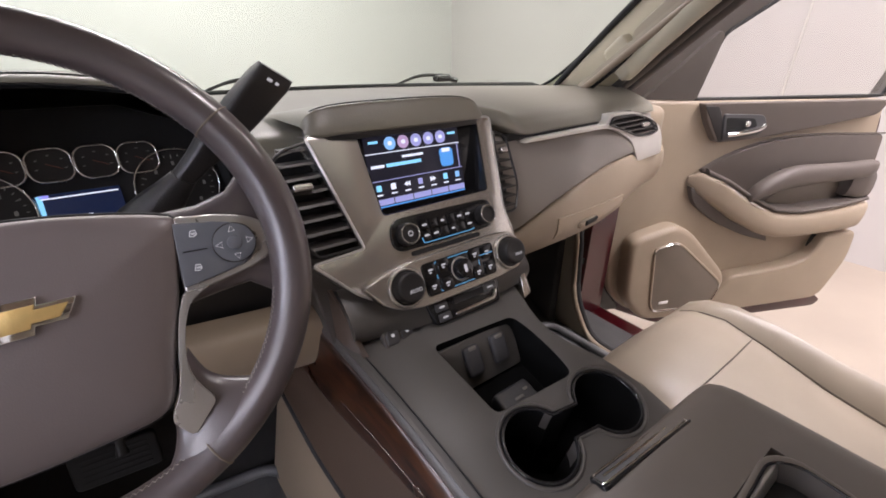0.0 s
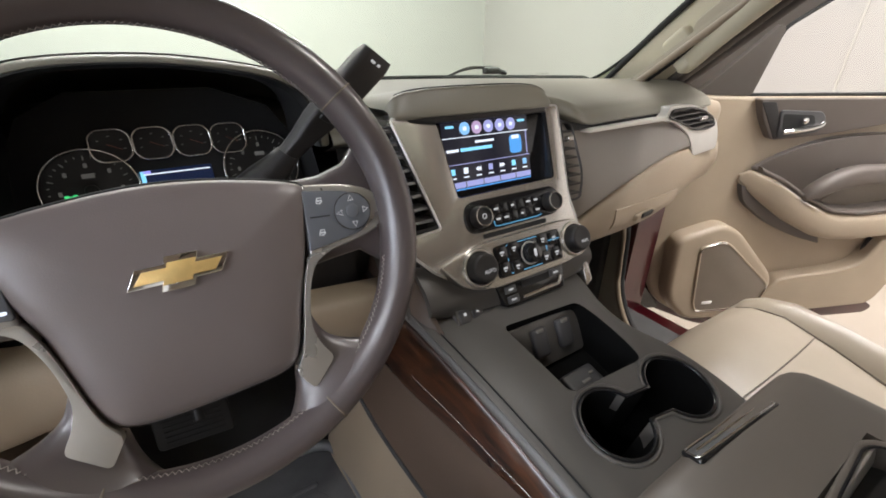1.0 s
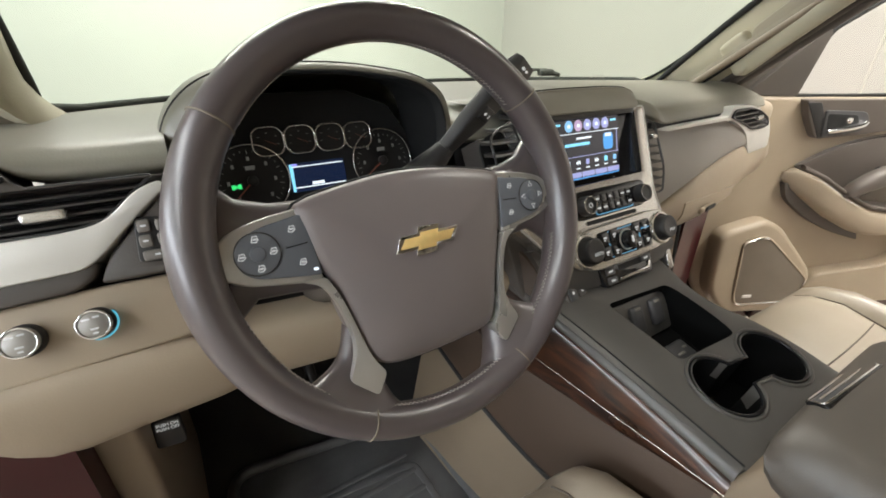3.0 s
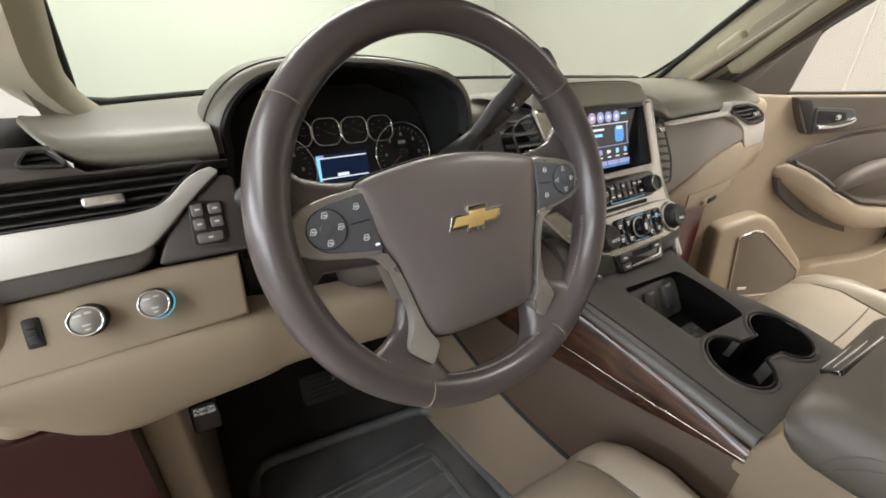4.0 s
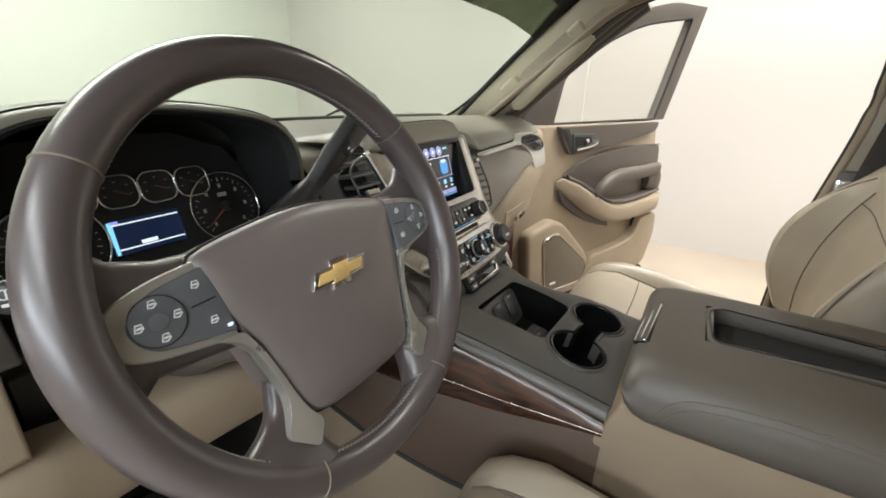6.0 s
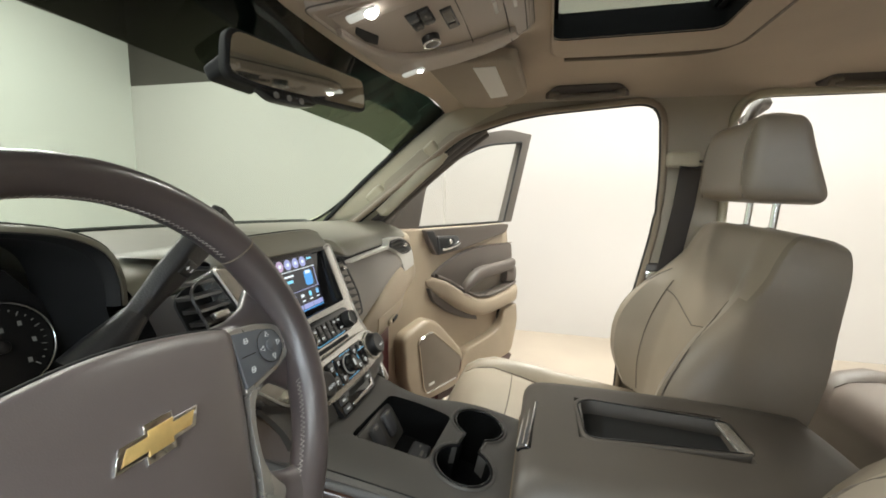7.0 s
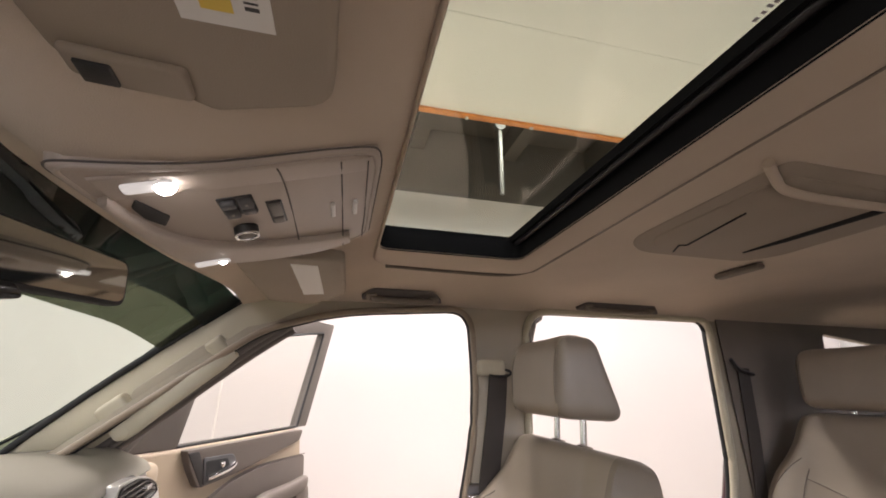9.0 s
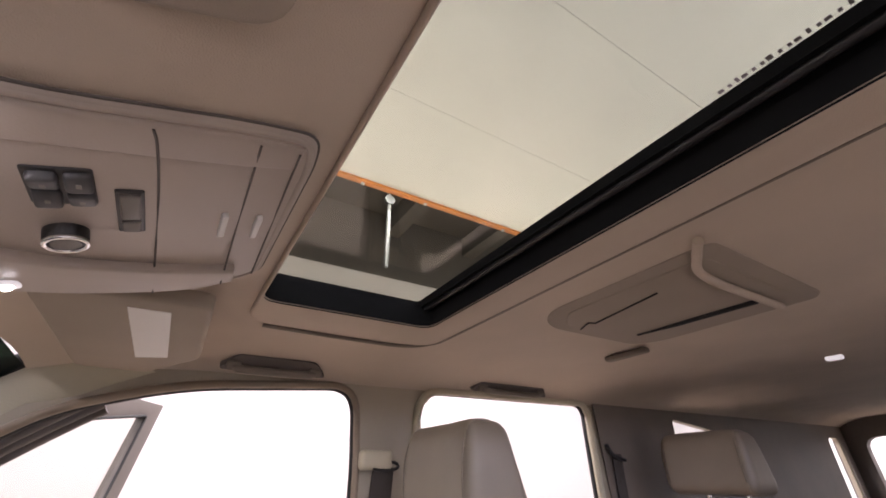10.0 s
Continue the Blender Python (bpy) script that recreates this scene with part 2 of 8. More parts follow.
def spline(points, n=6, closed=False):
    """A Catmull-Rom line through the points."""
    P = [Vector(p) for p in points]
    k = len(P)
    out = []
    for i in range(k if closed else k - 1):
        p1, p2 = P[i], P[(i + 1) % k]
        p0 = P[i - 1] if (closed or i > 0) else p1 * 2 - p2
        p3 = P[(i + 2) % k] if (closed or i + 2 < k) else p2 * 2 - p1
        for j in range(n):
            t = j / n
            out.append(0.5 * ((2 * p1) + (p2 - p0) * t + (2 * p0 - 5 * p1 + 4 * p2 - p3) * t * t + (3 * p1 - p0 - 3 * p2 + p3) * t ** 3))
    if not closed:
        out.append(P[-1])
    return out


def prism(m, outline, d0, d1, bevel=0.0, bm=None, seg=2, holes=()):
    """An outline in the plane of m, filled from depth d0 to d1 (d1 is the face one sees), its seen edge bevelled."""
    own = bm or bmesh.new()
    tmp = bmesh.new()
    loops = [outline, *holes]
    if not holes:
        top = [tmp.verts.new((a, b, d1)) for a, b in outline]
        bot = [tmp.verts.new((a, b, d0)) for a, b in outline]
        face = tmp.faces.new(top)
        tmp.faces.new(bot[::-1])
        k = len(top)
        for i in range(k):
            tmp.faces.new((top[i - 1], top[i], bot[i], bot[i - 1]))
        bmesh.ops.recalc_face_normals(tmp, faces=tmp.faces)
        if bevel:
            bmesh.ops.bevel(tmp, geom=list(face.edges), offset=bevel, segments=seg, profile=0.5, affect="EDGES", clamp_overlap=True)
    else:
        rings = []
        for d in (d1, d0):
            edges, rr = [], []
            for lp in loops:
                vs = [tmp.verts.new((a, b, d)) for a, b in lp]
                edges += [tmp.edges.new((vs[i - 1], vs[i])) for i in range(len(vs))]
                rr.append(vs)
            bmesh.ops.triangle_fill(tmp, use_beauty=True, use_dissolve=False, edges=edges)
            rings.append(rr)
        for top, bot in zip(*rings):
            for i in range(len(top)):
                tmp.faces.new((top[i - 1], top[i], bot[i], bot[i - 1]))
        bmesh.ops.recalc_face_normals(tmp, faces=tmp.faces)
        if bevel:
            ed = [e for rr in rings[0] for i in range(len(rr)) for e in rr[i].link_edges if e.other_vert(rr[i]) == rr[i - 1]]
            bmesh.ops.bevel(tmp, geom=ed, offset=bevel, segments=seg, profile=0.5, affect="EDGES", clamp_overlap=True)
    tmp.transform(m)
    me = bpy.data.meshes.new("tmp")
    tmp.to_mesh(me)
    tmp.free()
    own.from_mesh(me)
    bpy.data.meshes.remove(me)
    return own


def loft(sections, closed=True, caps=True, bm=None):
    """A skin through sections of equally many points; closed: each section is a ring."""
    bm = bm or bmesh.new()
    rows = [[bm.verts.new(p) for p in s] for s in sections]
    k = len(rows[0])
    for a, b in zip(rows, rows[1:]):
        for i in range(0 if closed else 1, k):
            bm.faces.new((a[i - 1], a[i], b[i], b[i - 1]))
    if caps and closed:
        bm.faces.new(rows[0][::-1])
        bm.faces.new(rows[-1])
    return bm


def skin(rows, nu=5, nv=5, thick=0.0, back=None, bm=None):
    """A smooth sheet through a grid of control points; thick gives it a back side, moved along `back`."""
    fine = [spline(r, nv) for r in rows]
    cols = [spline(c, nu) for c in zip(*fine)]
    grid = [list(r) for r in zip(*cols)]
    bm = bm or bmesh.new()
    if not thick:
        return loft(grid, closed=False, bm=bm)
    off = Vector(back).normalized() * thick
    vs = [[bm.verts.new(p) for p in r] for r in grid]
    ws = [[bm.verts.new(p + off) for p in r] for r in grid]
    R, C = len(grid), len(grid[0])
    for i in range(R - 1):
        for j in range(C - 1):
            bm.faces.new((vs[i][j], vs[i][j + 1], vs[i + 1][j + 1], vs[i + 1][j]))
            bm.faces.new((ws[i][j], ws[i + 1][j], ws[i + 1][j + 1], ws[i][j + 1]))
    for i in range(R - 1):
        for j in (0, C - 1):
            bm.faces.new((vs[i][j], vs[i + 1][j], ws[i + 1][j], ws[i][j]))
    for j in range(C - 1):
        for i in (0, R - 1):
            bm.faces.new((vs[i][j], vs[i][j + 1], ws[i][j + 1], ws[i][j]))
    return bm


def tube(path, r, n=10, closed=False, bm=None, flat=1.0):
    """A round bar along a line; r is a number or one for each point; flat squeezes it."""
    P = [Vector(p) for p in path]
    rings = []
    up = Vector((0.013, 0.021, 1)).normalized()
    k = len(P)
    for i, p in enumerate(P):
        if closed:
            t = P[(i + 1) % k] - P[i - 1]
        else:
            t = P[min(i + 1, k - 1)] - P[max(i - 1, 0)]
        t.normalize()
        a = t.cross(up)
        if a.length < 0.1:
            a = t.cross(Vector((1, 0, 0)))
        a.normalize()
        b = a.cross(t)
        ri = r[i] if isinstance(r, (list, tuple)) else r
        rings.append([p + a * ri * math.cos(2 * math.pi * j / n) + b * ri * flat * math.sin(2 * math.pi * j / n) for j in range(n)])
    if closed:
        rings.append(rings[0])
    return loft(rings, caps=not closed, bm=bm)


def rbox(size, r, m=WORLD, fn=None, bm=None, corner=4, mid=6):
    """A rounded box about the origin of m; fn reshapes each point, given it and its place within the box (-1 to 1)."""
    tmp = bmesh.new()
    h = [s / 2 for s in size]
    r = min(r, *[x * 0.98 for x in h])

    def ticks(x):
        c = [x - r + r * math.sin(math.pi / 2 * i / corner) for i in range(corner + 1)]
        inner = [(-1 + 2 * i / mid) * (x - r) for i in range(1, mid)]
        return [-a for a in c[::-1]] + inner + c

    T = [ticks(x) for x in h]
    for ax in range(3):
        u, v = (ax + 1) % 3, (ax + 2) % 3
        for s in (-1, 1):
            rows = []
            for a in T[u]:
                row = []
                for b in T[v]:
                    p = [0, 0, 0]
                    p[ax], p[u], p[v] = s * h[ax], a, b
                    q = Vector([max(-(h[i] - r), min(h[i] - r, p[i])) for i in range(3)])
                    d = Vector(p) - q
                    w = q + d.normalized() * r if d.length > 1e-9 else q
                    row.append(w)
                rows.append(row)
            loft(rows, closed=False, bm=tmp)
    bmesh.ops.remove_doubles(tmp, verts=tmp.verts, dist=1e-5)
    if fn:
        for v in tmp.verts:
            v.co = Vector(fn(v.co.copy(), Vector((v.co.x / h[0], v.co.y / h[1], v.co.z / h[2]))))
    tmp.transform(m)
    bmesh.ops.recalc_face_normals(tmp, faces=tmp.faces)
    me = bpy.data.meshes.new("tmp")
    tmp.to_mesh(me)
    tmp.free()
    bm = bm or bmesh.new()
    bm.from_mesh(me)
    bpy.data.meshes.remove(me)
    return bm


def at(m, a, b, d=0.0):
    return m @ Vector((a, b, d))


def cyl(m, a, b, d0, d1, r0, r1=None, n=28, bevel=0.0015, bm=None):
    """A knob or disc that stands on the plane of m."""
    r1 = r0 if r1 is None else r1
    rings = [(r0, d0), (r0 + (r1 - r0) * 0.85, d1 - bevel), (r1 - bevel, d1)]
    return loft([[at(m, a + r * math.cos(2 * math.pi * i / n), b + r * math.sin(2 * math.pi * i / n), d) for i in range(n)] for r, d in rings], bm=bm)


def ring(m, a, b, d, r, t, n=36, m2=8, bm=None):
    return tube([at(m, a + r * math.cos(2 * math.pi * i / n), b + r * math.sin(2 * math.pi * i / n), d) for i in range(n)], t, m2, True, bm)


def loop_tube(m, outline, d, t, n=6, bm=None):
    return tube([at(m, a, b, d) for a, b in outline], t, n, True, bm)


def lettering(name, text, m, size, material, parent):
    cu = bpy.data.curves.new(name, "FONT")
    cu.body, cu.size, cu.extrude, cu.align_x, cu.align_y = text, size, 0.0002, "CENTER", "CENTER"
    ob = new(name, cu)
    me = bpy.data.meshes.new_from_object(ob)
    bpy.data.objects.remove(ob)
    me.transform(m)
    me.materials.append(material)
    ob = new(name, me)
    ob.parent = parent
    if parent.type == "EMPTY":
        ob.matrix_parent_inverse = Matrix.Translation(-parent.location)
    return ob

# ---- the garage ----
def box(x0, x1, y0, y1, z0, z1, bevel=0.0, bm=None):
    m = basis((0, 0, 0), (1, 0, 0), (0, 1, 0))
    return prism(m, [(x0, y0), (x1, y0), (x1, y1), (x0, y1)], z0, z1, bevel, bm)


XR, YF, XL, YB = 3.85, 5.1, -4.6, -7.0
structure("floor", box(XL - 0.2, XR + 0.2, YB - 0.2, YF + 0.2, -0.15, 0.0), CONCRETE, "sealed tan concrete garage floor", "floor")
bm = box(XR, XR + 0.15, YB, 1.0, 0.0, 3.7)
box(XR, XR + 0.15, 1.0, YF, 0.0, 2.85, bm=bm)
structure("wall_east", bm, GLOSS_WHITE, "smooth white garage wall beside the car", "wall")
structure("wall_north", box(XL, XR + 0.15, YF, YF + 0.15, 0.0, 3.42), WHITE_PAINT, "smooth white garage wall ahead of the car", "wall")
structure("wall_west", box(XL - 0.15, XL, YB, YF, 0.0, 4.6), WHITE_PAINT, "plain white garage wall", "wall")
structure("wall_south", box(XL, XR, YB - 0.15, YB, 0.0, 4.6), WHITE_PAINT, "plain white garage wall behind the car", "wall")
bm = box(XR, XR + 0.15, YB, 1.0, 3.7, 4.6)
box(XR, XR + 0.15, 1.0, YF, 2.85, 4.6, bm=bm)
box(XL, XR + 0.15, YF, YF + 0.15, 3.42, 4.6, bm=bm)
structure("wall_upper", bm, DARK_CEIL, "dark unfinished wall above the white panels", "wall")
bm = box(XL - 0.15, XR + 0.15, YB - 0.15, YF + 0.15, 4.6, 4.75)
structure("ceiling", bm, DARK_CEIL, "dark roof deck of the garage", "ceiling")
bm = box(XR - 0.006, XR, 0.735, 0.75, 0.0, 3.7)
structure("trim", bm, SILVER_PAINT, "thin pale joint strip on the garage wall", "trim")


def rafter(y):
    t = thing("roof_beam", (2.6, y, 4.45), "dark steel beam under the garage roof deck", "beam", "roof beams")
    part("beam", box(1.2, XR, y - 0.09, y + 0.09, 4.3, 4.58, 0.005), DARK_CEIL, t)


for yy in (-3.4, -2.2, -1.0, 0.2):
    rafter(yy)

overhead = thing("overhead_door", (0, -1.5, 3.0), "raised white sectional overhead door with an orange edge strip", "garage door")
for i, (xa, xb) in enumerate(((0.742, 1.365), (0.112, 0.740), (-0.513, 0.110), (-1.143, -0.515), (-1.77, -1.145))):
    part("door_section", box(xa, xb, -4.2, 1.6, 3.0, 3.05, 0.004), DOOR_PANEL, overhead)
part("edge_strip", box(1.367, 1.40, -4.2, 1.6, 2.985, 3.06, 0.004), ORANGE, overhead, "orange rubber edge strip")
bm = bmesh.new()
for yy in (-0.9, -1.3, -1.9, -2.5):
    bmesh.ops.create_icosphere(bm, subdivisions=2, radius=0.012, matrix=Matrix.Translation((1.39, yy, 2.984)))
part("bolt", bm, STEEL, overhead)

track = thing("door_track", (2.6, -1.5, 3.5), "galvanised hanger strut with a thin cable under the roof", "bracket")
part("strut", box(2.57, 2.595, -1.60, -1.57, 3.15, 3.85, 0.003), DULL_STEEL, track)
part("pulley", cyl(basis((2.58, -1.585, 3.86), (0, 1, 0), (0, 0, 1)), 0.0, 0.0, -0.02, 0.02, 0.05), DULL_STEEL, track)
part("strut", box(2.573, 2.592, -1.595, -1.575, 3.85, 4.6), DARK_TRIM, track)
part("cable", tube([(1.5, -1.75, 3.1), (2.0, -1.7, 3.5), (2.6, -1.6, 4.2)], 0.005, 6), DULL_STEEL, track)
part("hanger_arm", tube([(2.6, -1.6, 3.9), (2.7, -1.3, 4.5)], 0.012, 6), DARK_TRIM, track)


LAMP_GLOW = glow("tube_light_diffuser", (1.0, 0.97, 0.93), 6.0)


# Unseen panel, added to throw cool light on the wheel and hub.
def unseen_wall_light(y, z, length, watts, colour=(0.64, 0.77, 1.0)):
    t = thing("unseen_wall_light", (XL + 0.04, y, z), "unseen long light panel added on the garage wall", "wall light", "wall lights")
    part("housing", box(XL, XL + 0.06, y - length / 2, y + length / 2, z - 0.3, z + 0.3, 0.006), LABEL_WHITE, t)
    part("diffuser", box(XL + 0.058, XL + 0.08, y - length / 2 + 0.03, y + length / 2 - 0.03, z - 0.27, z + 0.27), LAMP_GLOW, t)
    la = bpy.data.lights.new("wall_lamp", "AREA")
    la.shape, la.size, la.size_y, la.energy, la.color = "RECTANGLE", 0.6, length, watts, colour
    lo = new("wall_lamp", la)
    lo.matrix_world = pose(XL + 0.09, y, z, 0, -90, 0)


# Unseen roof strips, added out of view to light the garage and cabin.
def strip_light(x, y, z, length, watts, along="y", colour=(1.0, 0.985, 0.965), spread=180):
    t = thing("strip_light", (x, y, z), "unseen fluorescent strip light added under the roof", "ceiling light", "strip lights")
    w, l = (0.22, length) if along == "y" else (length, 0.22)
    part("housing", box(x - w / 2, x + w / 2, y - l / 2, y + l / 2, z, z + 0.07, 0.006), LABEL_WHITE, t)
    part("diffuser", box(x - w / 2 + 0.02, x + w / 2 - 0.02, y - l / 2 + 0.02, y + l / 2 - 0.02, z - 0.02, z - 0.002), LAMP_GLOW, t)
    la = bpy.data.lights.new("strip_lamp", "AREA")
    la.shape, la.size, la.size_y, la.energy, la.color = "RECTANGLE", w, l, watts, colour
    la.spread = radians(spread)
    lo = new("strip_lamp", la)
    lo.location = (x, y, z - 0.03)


strip_light(2.15, -1.4, 4.15, 4.4, LIGHT_RIGHT, spread=130)
strip_light(0.3, 3.3, 3.9, 4.2, LIGHT_FRONT, "x")
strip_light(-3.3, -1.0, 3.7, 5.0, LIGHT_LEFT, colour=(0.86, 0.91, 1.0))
unseen_wall_light(-1.0, 2.1, 5.0, LIGHT_WALL)
strip_light(0.0, -5.6, 3.9, 4.0, LIGHT_BACK, "x")

# ---- car shell ----
FRONT_OPEN = rounded([(0.40, 1.275), (0.047, 1.550), (-0.109, 1.668), (-0.30, 1.727), (-0.695, 1.757), (-0.716, 1.457), (-0.632, 1.03), (-0.62, 0.60), (0.12, 0.60), (0.205, 0.72), (0.232, 1.02)],
                     [0.01, 0.05, 0.05, 0.1, 0.075, 0.15, 0.1, 0.08, 0.05, 0.1, 0.1], 6)
REAR_OPEN = rounded([(-0.875, 1.762), (-1.570, 1.765), (-1.566, 1.31), (-1.545, 1.19), (-1.42, 0.95), (-1.20, 0.60), (-0.80, 0.60), (-0.865, 1.20)],
                    [0.09, 0.05, 0.05, 0.08, 0.2, 0.1, 0.1, 0.2], 6)
SHELL = [(0.46, 0.45), (0.46, 1.24), (0.418, 1.288), (0.060, 1.568), (-0.10, 1.700), (-0.2, 1.83), (-3.9, 1.83), (-3.9, 0.45)]
Q1 = rounded([(-2.08, 1.735), (-2.06, 1.52), (-2.55, 1.52), (-2.52, 1.68)], [0.02, 0.05, 0.05, 0.07], 5)
Q2 = rounded([(-3.62, 1.70), (-3.60, 1.30), (-3.80, 1.30), (-3.80, 1.70)], 0.05, 5)


def body_side(x, d, name, label):
    bm = prism(side(x), SHELL, -0.022 * d, 0.0, 0, holes=[FRONT_OPEN, REAR_OPEN, Q1, Q2])
    return structure(name, bm, PILLAR_SHADED, label, "pillar", 40)


body_side(0.69, 1, "wall_car_right", "tan trimmed right side of the cabin with open door frames")
body_side(-0.775, -1, "wall_car_left", "tan trimmed left side of the cabin with an open door frame")

# dark trim round the cargo area and the door seals
bm = prism(side(0.684), rounded([(-1.60, 1.79), (-3.88, 1.79), (-3.88, 0.6), (-1.40, 0.6), (-1.62, 1.2)], 0.03), 0.0, 0.004, 0, holes=[Q1, Q2])
structure("trim_cargo", bm, REAR_TRIM, "brown plastic trim of the cargo area", "trim")
bm = prism(basis((0, -3.9, 0), (1, 0, 0), (0, 0, 1)), [(-0.8, 0.45), (0.75, 0.45), (0.75, 1.83), (-0.8, 1.83)], 0, 0.06, 0, holes=[rect(0, 1.5, 1.2, 0.4, 0.08)])
structure("wall_tailgate", bm, DARK_TRIM, "dark inner trim of the tailgate", "wall")
seal = tube([(0.703, a, b) for a, b in FRONT_OPEN], 0.011, 8, True)
structure("trim_seal_front", seal, BLACK_MATT, "black rubber seal round the front door opening", "trim")
seal = tube([(0.703, a, b) for a, b in REAR_OPEN], 0.011, 8, True)
structure("trim_seal_rear", seal, BLACK_MATT, "black rubber seal round the rear door opening", "trim")
lip = tube([(0.684, a, b) for a, b in FRONT_OPEN], 0.009, 8, True)
structure("trim_edge_front", lip, TAN_SHADED, "tan edge roll round the front door opening", "trim")
lip = tube([(0.684, a, b) for a, b in REAR_OPEN], 0.012, 8, True)
structure("trim_edge_rear", lip, PILLAR, "tan edge roll round the rear door opening", "trim")

# painted metal outside the seals
jamb = spline([(-1.605, 1.30), (-1.575, 1.20), (-1.530, 1.10), (-1.47, 1.00), (-1.40, 0.90), (-1.27, 0.76), (-1.20, 0.60)], 5)
bm = loft([[(x, p.x + dy, p.y) for p in jamb] for x, dy in ((0.715, -0.004), (0.73, 0.001), (0.75, 0.002), (0.765, -0.004), (0.775, -0.02), (0.78, -0.08), (0.78, -0.4))], closed=False)
structure("trim_fender", bm, RED, "maroon rear wheel arch beyond the door opening", "fender")
for sx, nm in ((1, "right"), (-1, "left")):
    xx = 0.80 if sx > 0 else -0.783
    bm = box(min(xx, xx + sx * 0.14), max(xx, xx + sx * 0.14), 0.25 if sx > 0 else 0.02, 0.75, 0.45, 1.20 if sx > 0 else 1.12, 0.02)
    structure("trim_hinge_post_" + nm, bm, RED, "maroon painted hinge post behind the dashboard", "body panel")
    bm = box(min(xx, xx + sx * 0.16), max(xx, xx + sx * 0.16), -1.3, 0.3, 0.42, 0.56, 0.02)
    structure("trim_sill_" + nm, bm, RED, "maroon painted door sill", "body panel")
    bm = rbox((0.05 if sx < 0 else 0.03, 0.36, 0.56), 0.012, Matrix.Translation((0.678 if sx > 0 else -0.765, 0.445 if sx > 0 else 0.24, 0.82)))
    structure("trim_kick_panel_" + nm, bm, TAN if sx < 0 else CARPET, "tan kick panel beside the footwell" if sx < 0 else "black carpeted kick panel beside the footwell", "trim")

# windshield pillars: a skin between the edge of the glass and the edge of the door opening
def bezier(p, t):
    a, b, c, d = [Vector(q) for q in p]
    return a * (1 - t) ** 3 + b * 3 * t * (1 - t) ** 2 + c * 3 * t * t * (1 - t) + d * t ** 3


GLASS_EDGE = ((0.775, 0.530, 1.352), (0.732, 0.352, 1.394), (0.744, 0.194, 1.607), (0.692, -0.041, 1.736))
DOOR_EDGE = ((0.836, 0.346, 1.330), (0.752, 0.257, 1.345), (0.715, 0.015, 1.581), (0.700, -0.170, 1.700))
secs = []
for t in np.linspace(0, 1.16, 17):
    e, o = bezier(GLASS_EDGE, t), bezier(DOOR_EDGE, t)
    n = Vector((-1, -0.25, -0.3)).normalized()
    secs.append([e, e.lerp(o, 0.06) + n * 0.005, e.lerp(o, 0.25) + n * 0.013, e.lerp(o, 0.55) + n * 0.017, e.lerp(o, 0.85) + n * 0.011, o, o - n * 0.05, e - n * 0.05])
structure("trim_pillar_right", loft(secs), PILLAR, "pale tan windshield pillar trim", "pillar", 35)
secs = []
for t in (0, 0.02, 0.045, 0.075, 0.11, 0.15, 0.20, 0.25, 0.4, 0.6, 0.8, 1.0):
    e = Vector((0.802 - 0.10 * t - 0.075 * max(0.0, 1 - t / 0.24) ** 2, 0.455 - 0.50 * t, 1.34 + 0.405 * t))
    w = Vector((0.0, -0.165 + 0.02 * t, 0.0))
    n = Vector((-1, -0.25, -0.3)).normalized() * 0.42
    q = [e, e + n * 0.028 + w * 0.12, e + n * 0.045 + w * 0.45, e + n * 0.034 + w * 0.8, e + w, e - n * 0.12 + w * 0.9, e - n * 0.12 + w * 0.1]
    secs.append([Vector((-p.x, p.y, p.z)) for p in q])
structure("trim_pillar_left", loft(secs), PILLAR, "pale tan windshield pillar trim", "pillar", 35)

bm = bmesh.new()
for k, r in ((0.16, 0.010), (0.48, 0.012), (0.82, 0.013)):
    tube([bezier(DOOR_EDGE, t) + Vector((0.075, -0.012, -0.022)) * k for t in np.linspace(0.04, 1.0, 18)], r, 8, bm=bm)
structure("trim_seal_pillar", bm, DARK_TRIM, "ridged dark rubber door seals beside the windshield pillar", "trim")
structure("trim_pillar_edge", tube([bezier(GLASS_EDGE, t) + Vector((-0.003, 0.002 + 0.010 * smooth(0.6, 0.95, t), 0.001 + 0.006 * smooth(0.6, 0.95, t))) for t in np.linspace(0, 1.1, 23)], [0.0045 + 0.011 * smooth(0.6, 0.95, t) for t in np.linspace(0, 1.1, 23)], 8), BLACK_MATT, "black glass edge along the windshield pillar", "trim")

# headliner with the roof opening
SRL, SRX, SRF, SRB = 0.50, 0.375, -0.378, -0.765
xs = sorted({*np.linspace(-0.72, 0.70, 43).round(3), -SRL, SRX})
ys = sorted({*np.linspace(-3.9, -1.0, 12).round(3), *np.linspace(-0.98, 0.0, 36).round(3), SRF, SRB, 0.03, 0.06, 0.10})


def roof_z(x, y):
    """Underside of the headliner: arched across, lower towards the windshield, swelling round the overhead console."""
    a = abs(x + 0.01) / 0.70
    f = max(0.0, (y + 0.34) / 0.34)
    z = 1.815 - 0.055 * a ** 8 - 0.073 * f ** 1.5 * (1 - 0.55 * a ** 4)
    swell = 1.725 + 0.3096 * (-0.202 - y) + 0.004
    w = (1 - smooth(0.15, 0.31, abs(x + 0.01))) * smooth(-0.385, -0.34, y) * (1 - smooth(-0.10, 0.0, y))
    return z + w * (min(z, swell) - z)


def head_y(x):
    return 0.004 - 0.054 * (x / 0.70) ** 2 - (0.030 * smooth(0.08, 0.30, -x))


